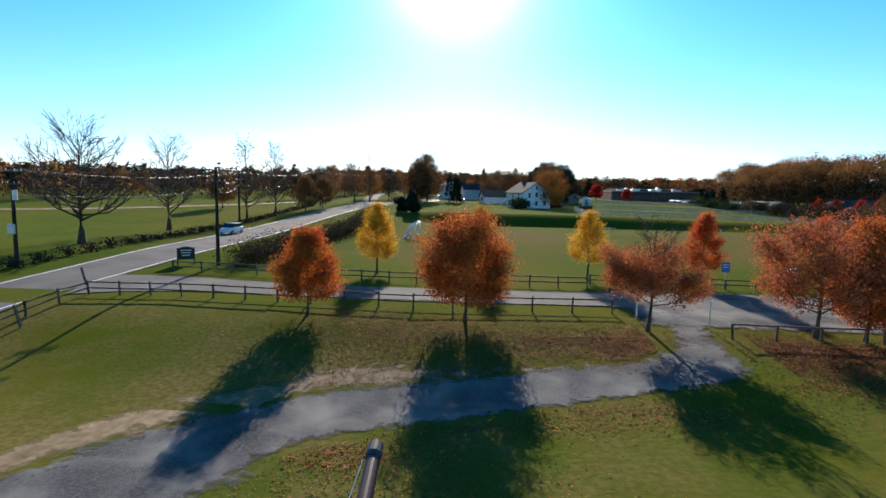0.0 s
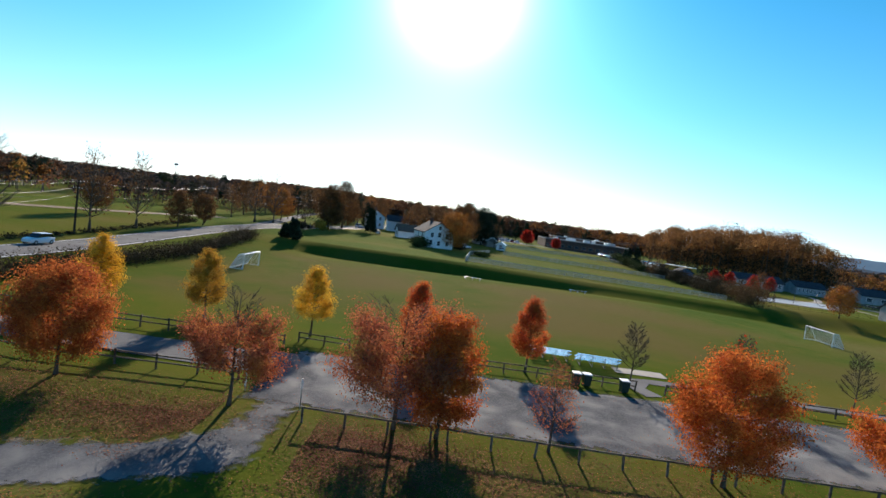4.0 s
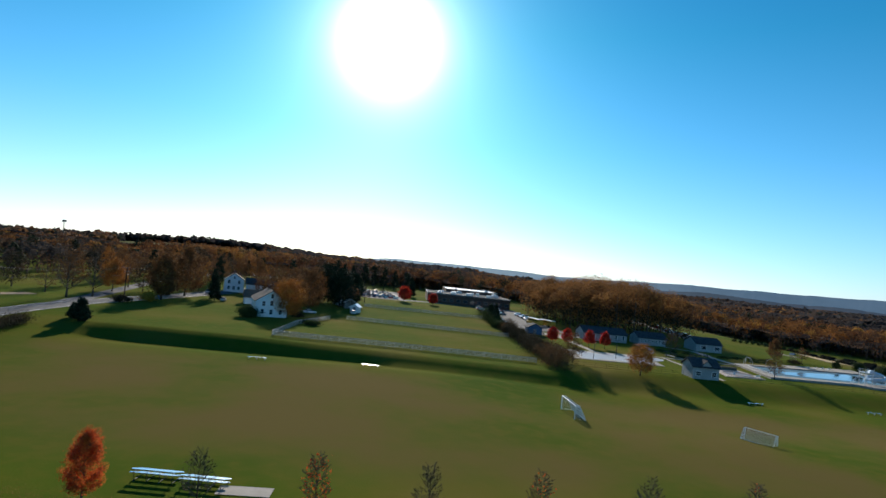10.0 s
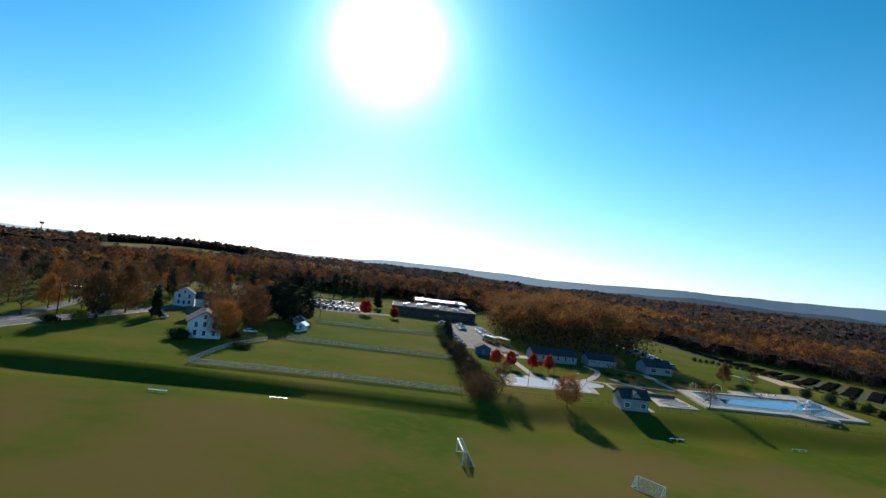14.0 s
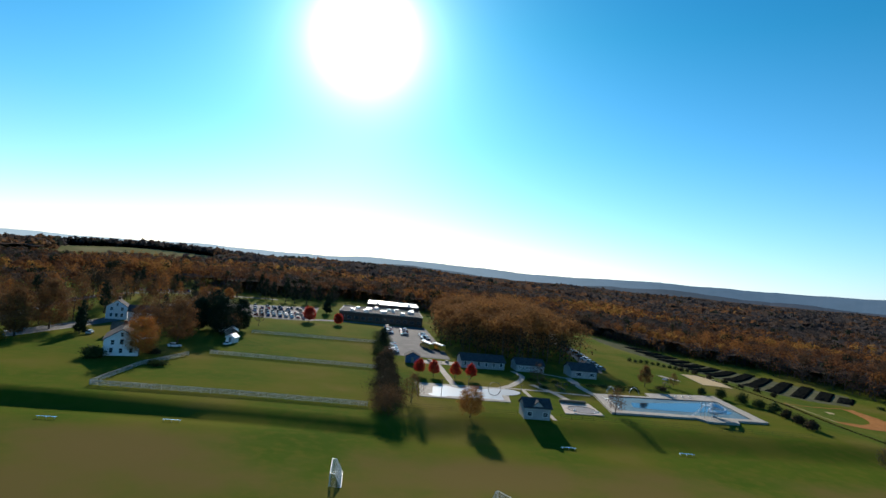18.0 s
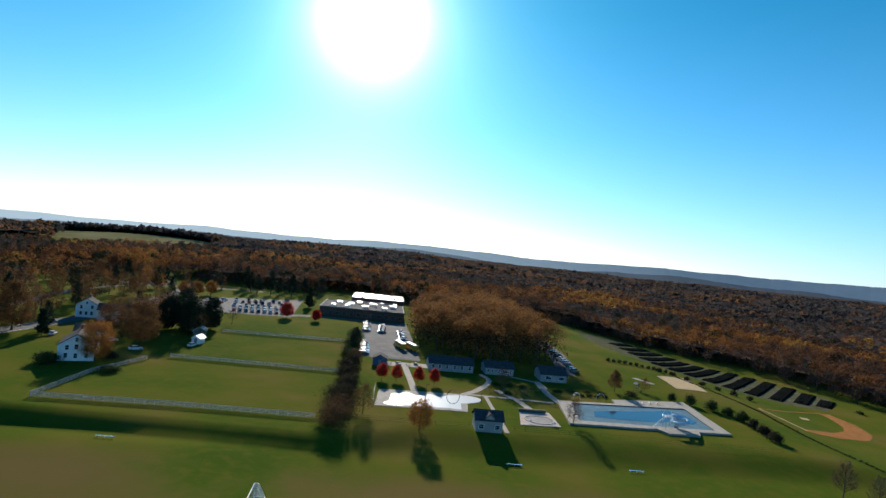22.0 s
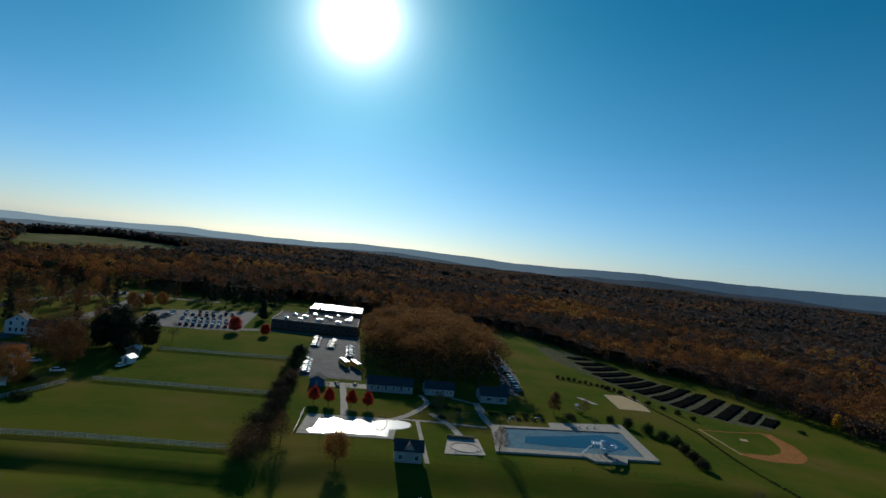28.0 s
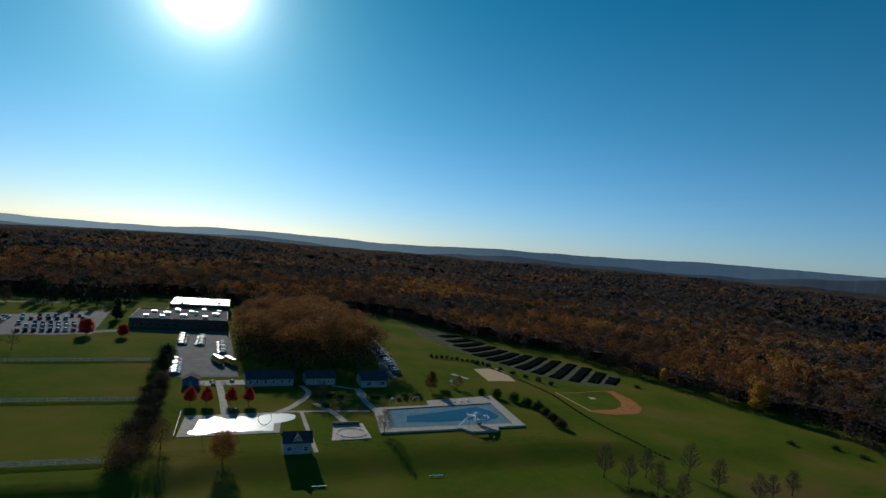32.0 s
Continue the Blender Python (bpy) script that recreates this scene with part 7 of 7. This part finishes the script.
# water slide at the big pool
slide = thing("water_slide", (199.0, 161.2, Z1), "looping silver-blue water slide on a metal tower", "water slide")
SLIDE = shader("slide_shell", rough=0.2, spec=0.7, stops=[(0.3, (0.30, 0.42, 0.55)), (0.7, (0.50, 0.58, 0.66))], scale=0.8)
for x in (-2.2, 0.2):
    for y in (-2.0, 0.2):
        part("tower_leg", tube(bmesh.new(), (x, y, 0), (x, y, 4.6), 0.09, 0.09, 8), METAL, slide)
part("platform", box(bmesh.new(), (-2.5, -2.3, 3.6), (0.5, 0.5, 3.75), 0.02), METAL, slide)
for s in range(14):
    part("stair_tread", box(bmesh.new(), (-2.3 - 0.26 * (14 - s), -1.8, 0.25 * (s + 1)), (-2.0 - 0.26 * (14 - s), -0.8, 0.25 * (s + 1) + 0.05)), METAL, slide)
for dz in (0.9, 0.45):
    part("guard_rail", hose(bmesh.new(), [(-2.5, -2.3, 3.7 + dz), (0.5, -2.3, 3.7 + dz), (0.5, 0.5, 3.7 + dz), (-2.5, 0.5, 3.7 + dz)], 0.03, 6), METAL, slide)
for turn, r, drop, ph in ((1, 2.6, 3.2, 0.0), (-1, 1.9, 3.0, 1.4)):
    pts = []
    for k in range(30):
        f = k / 29
        a = ph + turn * f * 7.6
        pts.append((0.8 + r * (1 - math.cos(f * 7.6)) * 0.8 + f * 1.4, -0.8 + r * math.sin(turn * f * 7.6) + f * 2.8, 3.9 - drop * f))
    part("flume", hose(bmesh.new(), pts, 0.5, 8), SLIDE, slide, "silver-blue curved flume")

# masts and hoops on the splash pool
for x, y, h in ((114.6, 162.5, 5.0), (123.5, 168, 5.6), (141.8, 173, 3.2)):
    q = thing("spray_post", (x, y, 0.98), "thin dark spray post on the splash pool", "spray post", "spray posts")
    part("post", tube(bmesh.new(), (0, 0, 0), (0, 0, h), 0.09, 0.06, 8), DARK_METAL, q)
    part("arm", tube(bmesh.new(), (-0.9, 0, h - 0.1), (0.9, 0, h), 0.05, 0.05, 6), DARK_METAL, q)
hoop = thing("spray_hoop", (132, 168.5, 1.0), "dark upright spray hoop on the splash pool", "spray hoop")
part("ring", hose(bmesh.new(), [(2.0 * math.cos(a), 0, 2.2 + 2.1 * math.sin(a)) for a in np.linspace(-1.57, 4.6, 24)], 0.08, 6), DARK_METAL, hoop)
fence("pool_fence", [(107.4, 160), (107.6, 181.5)], DARK_METAL, "dark metal fence at the splash pool edge", "", 2.5, 1.4, (0.2, 0.75, 1.35), 0.06, 0.05, 0.5, 41)


def lounger(x, y, turn):
    ob = thing("sun_lounger", (x, y, Z1), "white plastic sun lounger on the pool deck", "sun lounger", "sun loungers", turn)
    part("seat", box(bmesh.new(), (-0.3, -0.9, 0.3), (0.3, 0.35, 0.36), 0.01), WHITE_PAINT, ob)
    b = part("backrest", box(bmesh.new(), (-0.3, 0, 0), (0.3, 0.7, 0.05), 0.01), WHITE_PAINT, ob)
    b.matrix_basis = pose(0, 0.34, 0.34, 35)
    for a in (-0.26, 0.26):
        for c in (-0.8, 0.3):
            part("leg", tube(bmesh.new(), (a, c, 0), (a, c, 0.3), 0.025, 0.025, 6), WHITE_PAINT, ob)
    return ob


lg = lounger(170.2, 164, 80)
for k, (x, y) in enumerate([(170.0, 166.5), (170.3, 169), (170.6, 171.6), (171, 174.2), (200, 187.6), (203, 188), (206, 188.6), (209, 189.2)]):
    copy_thing(lg, pose(x, y, Z1, 0, 0, 80 if k < 4 else 170))
# the wire fence below the pools
DARK_WIRE = shader("dark_wire", (0.018, 0.020, 0.018), rough=1.0, spec=0.02)
fence("pool_fence", [(100.5, 146.6), (122, 147.0), (134.5, 147.4)], DARK_WIRE, "thin dark wire fence below the pools", "pool fences", 3.0, 1.2, (0.1, 0.62, 1.15), 0.05, 0.03, 0.6, 42)
fence("pool_fence", [(147, 147.6), (166, 147.6), (183, 147.2), (201, 147), (226, 147)], DARK_WIRE, "thin dark wire fence below the pools", "pool fences", 3.0, 1.2, (0.1, 0.62, 1.15), 0.05, 0.03, 0.6, 43)


def climbing_arch(x, y, turn, w=3.2, h=2.3):
    """A round steel climbing arch with rungs."""
    ob = thing("climbing_arch", gz(x, y), "round grey steel climbing arch on the lawn", "climbing frame", "climbing arches", turn)
    line = [(w / 2 * math.cos(a), h * math.sin(a)) for a in np.linspace(0, math.pi, 15)]
    for d in (-0.4, 0.4):
        part("rail", hose(bmesh.new(), [(px, d, pz) for px, pz in line], 0.05, 6), METAL, ob)
    for px, pz in line[1:-1]:
        part("rung", tube(bmesh.new(), (px, -0.4, pz), (px, 0.4, pz), 0.025, 0.025, 5), METAL, ob)
    return ob


first_arch = climbing_arch(178.5, 188, 15)
copy_thing(first_arch, pose(*gz(188, 189.5), 0, 0, -20))
for k, (x, y) in enumerate([(182, 192.5), (185, 192.8), (188, 193), (191, 193.4)]):
    bush("shrub", x, y, 1.0, 2.4, LEAF_GREEN, "low dark shrub beside the climbing arches", 480 + k, 420, 0.24, "lawn shrubs")


def play_tower(x, y, turn):
    """A small play tower: four posts, a deck, a roof and a short slide."""
    ob = thing("play_tower", gz(x, y), "small dark play tower with a pale slide", "play tower", "", turn)
    for a in (-0.6, 0.6):
        for c in (-0.6, 0.6):
            part("post", box(bmesh.new(), (a - 0.06, c - 0.06, -0.1), (a + 0.06, c + 0.06, 2.5), 0.01), WOOD_DARK, ob)
    part("deck", box(bmesh.new(), (-0.7, -0.7, 1.2), (0.7, 0.7, 1.3), 0.01), WOOD_DARK, ob)
    part("roof", prism(bmesh.new(), [(-0.9, 2.4), (0.9, 2.4), (0, 3.1)], -0.9, 0.9), BLUE, ob)
    part("slide", prism(bmesh.new(), [(0.7, 1.25), (2.9, 0.1), (2.9, 0.2), (0.7, 1.37)], -0.3, 0.3), WHITE_PAINT, ob, "pale plastic slide")
    return ob


play_tower(210.5, 210, 25)
quad_patch("play_pad", [(218.6, 232.5), (221.2, 233), (225.6, 224.2), (223, 223.6)], CONCRETE, 0.07, 1, "narrow pale concrete pad on the lawn", "pad")


def park_bench(x, y, turn, matter, label, w=1.9):
    """A bench with a slatted seat and back on two legs."""
    ob = thing("park_bench", gz(x, y, 0.02), label, "bench", "lawn benches", turn)
    for k in range(3):
        part("seat_slat", box(bmesh.new(), (-w / 2, -0.22 + 0.16 * k, 0.42), (w / 2, -0.09 + 0.16 * k, 0.46), 0.006), matter, ob)
    for k in range(2):
        part("back_slat", box(bmesh.new(), (-w / 2, 0.27, 0.58 + 0.18 * k), (w / 2, 0.31, 0.70 + 0.18 * k), 0.006), matter, ob)
    for a in (-w * 0.38, w * 0.38):
        part("leg", box(bmesh.new(), (a - 0.04, -0.2, 0), (a + 0.04, 0.31, 0.42), 0.01), matter, ob)
        part("back_post", box(bmesh.new(), (a - 0.04, 0.25, 0.42), (a + 0.04, 0.31, 0.92), 0.01), matter, ob)
    return ob


DARK_BENCH = "dark-stained slatted bench on the shaded lawn"
first_seat = park_bench(153.2, 189.5, 100, WOOD_DARK, DARK_BENCH)
for x, y, r in ((153.6, 192.3, 100), (160.4, 185.9, 105), (160.0, 188.4, 105), (159.6, 190.9, 105), (164.0, 193.7, 5), (166.6, 193.8, 5), (161.4, 193.5, 5)):
    copy_thing(first_seat, pose(*gz(x, y, 0.02), 0, 0, r))


def deck_chair(x, y, turn):
    """A white plastic armchair."""
    ob = thing("deck_chair", (x, y, 1.05), "white plastic chair on the wading pool deck", "chair", "deck chairs", turn)
    part("seat", box(bmesh.new(), (-0.27, -0.27, 0.38), (0.27, 0.25, 0.43), 0.015), WHITE_PAINT, ob)
    part("backrest", box(bmesh.new(), (-0.26, 0.25, 0.43), (0.26, 0.30, 0.95), 0.02), WHITE_PAINT, ob)
    for a in (-0.24, 0.24):
        part("armrest", box(bmesh.new(), (a - 0.03, -0.24, 0.62), (a + 0.03, 0.26, 0.66), 0.01), WHITE_PAINT, ob)
        for c in (-0.24, 0.22):
            part("leg", tube(bmesh.new(), (a, c, 0), (a, c, 0.62), 0.025, 0.025, 6), WHITE_PAINT, ob)
    return ob


first_chair = deck_chair(153.6, 155.2, 160)
for x, y, r in ((159.8, 154.6, 200), (160.7, 154.7, 170)):
    copy_thing(first_chair, pose(x, y, 1.05, 0, 0, r))
# picnic tables on the terrace
def picnic(x, y, turn):
    ob = thing("picnic_table", gz(x, y, 0.08), "grey wooden picnic table on the terrace", "picnic table", "picnic tables", turn)
    part("tabletop", box(bmesh.new(), (-0.9, -0.4, 0.7), (0.9, 0.4, 0.75), 0.01), TIMBER_GREY, ob)
    for s in (-1, 1):
        part("bench", box(bmesh.new(), (-0.9, s * 0.7 - 0.13, 0.42), (0.9, s * 0.7 + 0.13, 0.46), 0.01), TIMBER_GREY, ob)
        part("leg", prism(bmesh.new(), [(s * 0.7 - 0.04, 0), (s * 0.7 + 0.04, 0), (s * 0.7 + 0.04, 0.72), (s * 0.7 - 0.04, 0.72)], -0.75, 0.75), TIMBER_GREY, ob)
    return ob


pt = picnic(112, 216.5, 10)
for x, y, r in ((115.5, 218.5, 40), (119.5, 217, 0), (122.6, 219, 80), (116, 215.2, 90)):
    copy_thing(pt, pose(*gz(x, y, 0.08), 0, 0, r))

# the lattice mast far off
mast = thing("lattice_mast", (-330, 645, ground_z(-330, 645)), "thin lattice mast above the far woods", "mast")
top = 33.0 - ground_z(-330, 645)
for a in (0, 120, 240):
    c, s = math.cos(radians(a)), math.sin(radians(a))
    part("leg", tube(bmesh.new(), (1.4 * c, 1.4 * s, 0), (0.7 * c, 0.7 * s, top), 0.14, 0.1, 5), DARK_METAL, mast)
bm = bmesh.new()
for k in range(12):
    z0, z1 = k * top / 12, (k + 1) * top / 12
    for a in (0, 120, 240):
        r0, r1 = 1.4 - 0.7 * z0 / top, 1.4 - 0.7 * z1 / top
        tube(bm, (r0 * math.cos(radians(a)), r0 * math.sin(radians(a)), z0), (r1 * math.cos(radians(a + 120)), r1 * math.sin(radians(a + 120)), z1), 0.07, 0.07, 4, False)
part("bracing", bm, DARK_METAL, mast)
part("antenna", box(bmesh.new(), (-2.2, -0.8, top - 2.4), (2.2, 0.8, top), 0.2), DARK_METAL, mast, "cluster of antenna panels")

# far houses in clearings
for k, (x, y, r) in enumerate([(-205, 800, 20), (-188, 806, 60), (30, 1000, 10), (48, 1005, 80), (70, 1008, 30), (88, 1002, 0)]):
    gable_house("far_house", gz(x, y), r, 9, 13, 4.0, 2.4, "pale house among far autumn trees", front=[(2.5, 1.2), (6.5, 1.2)], group="far houses", roof=(ROOF_GREY, ROOF_DARK)[k % 2])

# the dark pipe by the track
pipe = thing("metal_pipe", (-0.35, 9.2, ground_z(-0.35, 9.2) + 1.4), "dark maroon metal pipe with a flared black collar", "pipe")
part("tube", hose(bmesh.new(), [(0.55, -2.6, -0.15), (0.46, -0.6, 0.35), (0.30, 1.75, 0.93)], [0.24, 0.22, 0.20], 16), MAROON, pipe)
part("collar", hose(bmesh.new(), [(0.31, 1.5, 0.87), (0.30, 1.66, 0.91), (0.28, 2.06, 1.01)], [0.22, 0.245, 0.24], 16), DARK_METAL, pipe, "flared black collar")
part("rod", tube(bmesh.new(), (0.02, -2.6, 0.05), (0.04, 1.4, 0.86), 0.018, 0.018, 6), ALU, pipe, "bright thin rod")

# fallen leaves
LEAF_LITTER = leaf_matter("leaf_litter", [(0.3, (0.13, 0.045, 0.024)), (0.5, (0.19, 0.072, 0.036)), (0.7, (0.26, 0.12, 0.060))], 0.05)
def fallen(n, spots, seed, matter, label):
    rng = np.random.default_rng(seed)
    pts = []
    for k in range(n):
        cx, cy, sx, sy = spots[rng.integers(0, len(spots))]
        x, y = cx + rng.normal(0, sx), cy + rng.normal(0, sy)
        low, high = np.interp(x, [p[0] for p in TRACK_LOW[2:11]], [p[1] for p in TRACK_LOW[2:11]]), np.interp(x, [p[0] for p in TRACK_UP[2:12]], [p[1] for p in TRACK_UP[2:12]])
        if x < 17 and low < y < high + (9 if x > 12.5 else 0) and rng.random() < 0.93:
            x, y = x + rng.normal(0, 2), high + abs(rng.normal(1.5, 2))
        if 12.5 < x < 18.5 and 23 < y < 38 and rng.random() < 0.85:
            x, y = x + 7.5 * (1 if rng.random() < 0.6 else -1), min(y, 28.5)
        pts.append((x, y, ground_z(x, y) + 0.035 + rng.uniform(0, 0.04)))
    v, f = turned_quads(rng, np.array(pts), np.tile((0.0, 0.0, 1.0), (n, 1)), 0.085, 0.25)
    tagged(new("fallen_leaves", from_arrays("fallen_leaves", v, f, matter)), label, "leaves", kind="stuff")


rows = [(1.6, 28, 5, 2.4), (8, 28, 4, 2.2), (12, 27.5, 2.6, 1.8), (20, 27, 3, 2.4), (24, 26.5, 5, 2.6), (-4, 29, 4, 2.2), (31, 27, 6, 3), (42, 27, 5, 3), (21, 25, 4, 2), (28, 24.5, 6, 2.2), (22, 28, 3, 1.2)]
verge = [(4, 17.6, 5, 0.7), (-2, 15.2, 2, 0.8), (10, 19, 4, 0.8), (0, 12.5, 4, 1.6)]
fallen(56000, rows, 401, LEAF_LITTER, "scattered rust-coloured fallen leaves on the grass")
fallen(7000, rows + verge, 402, LEAF_TAN, "scattered pale tan fallen leaves on the grass")
fallen(5000, verge, 404, LEAF_LITTER, "brown fallen leaves along the gravel edge")
fallen(3500, [(15, 40, 6, 4), (35, 43, 12, 1.5), (22, 48, 4, 1.5), (33, 48, 4, 1.5), (2, 47, 6, 2)], 403, LEAF_LITTER, "fallen leaves along the driveway fences")
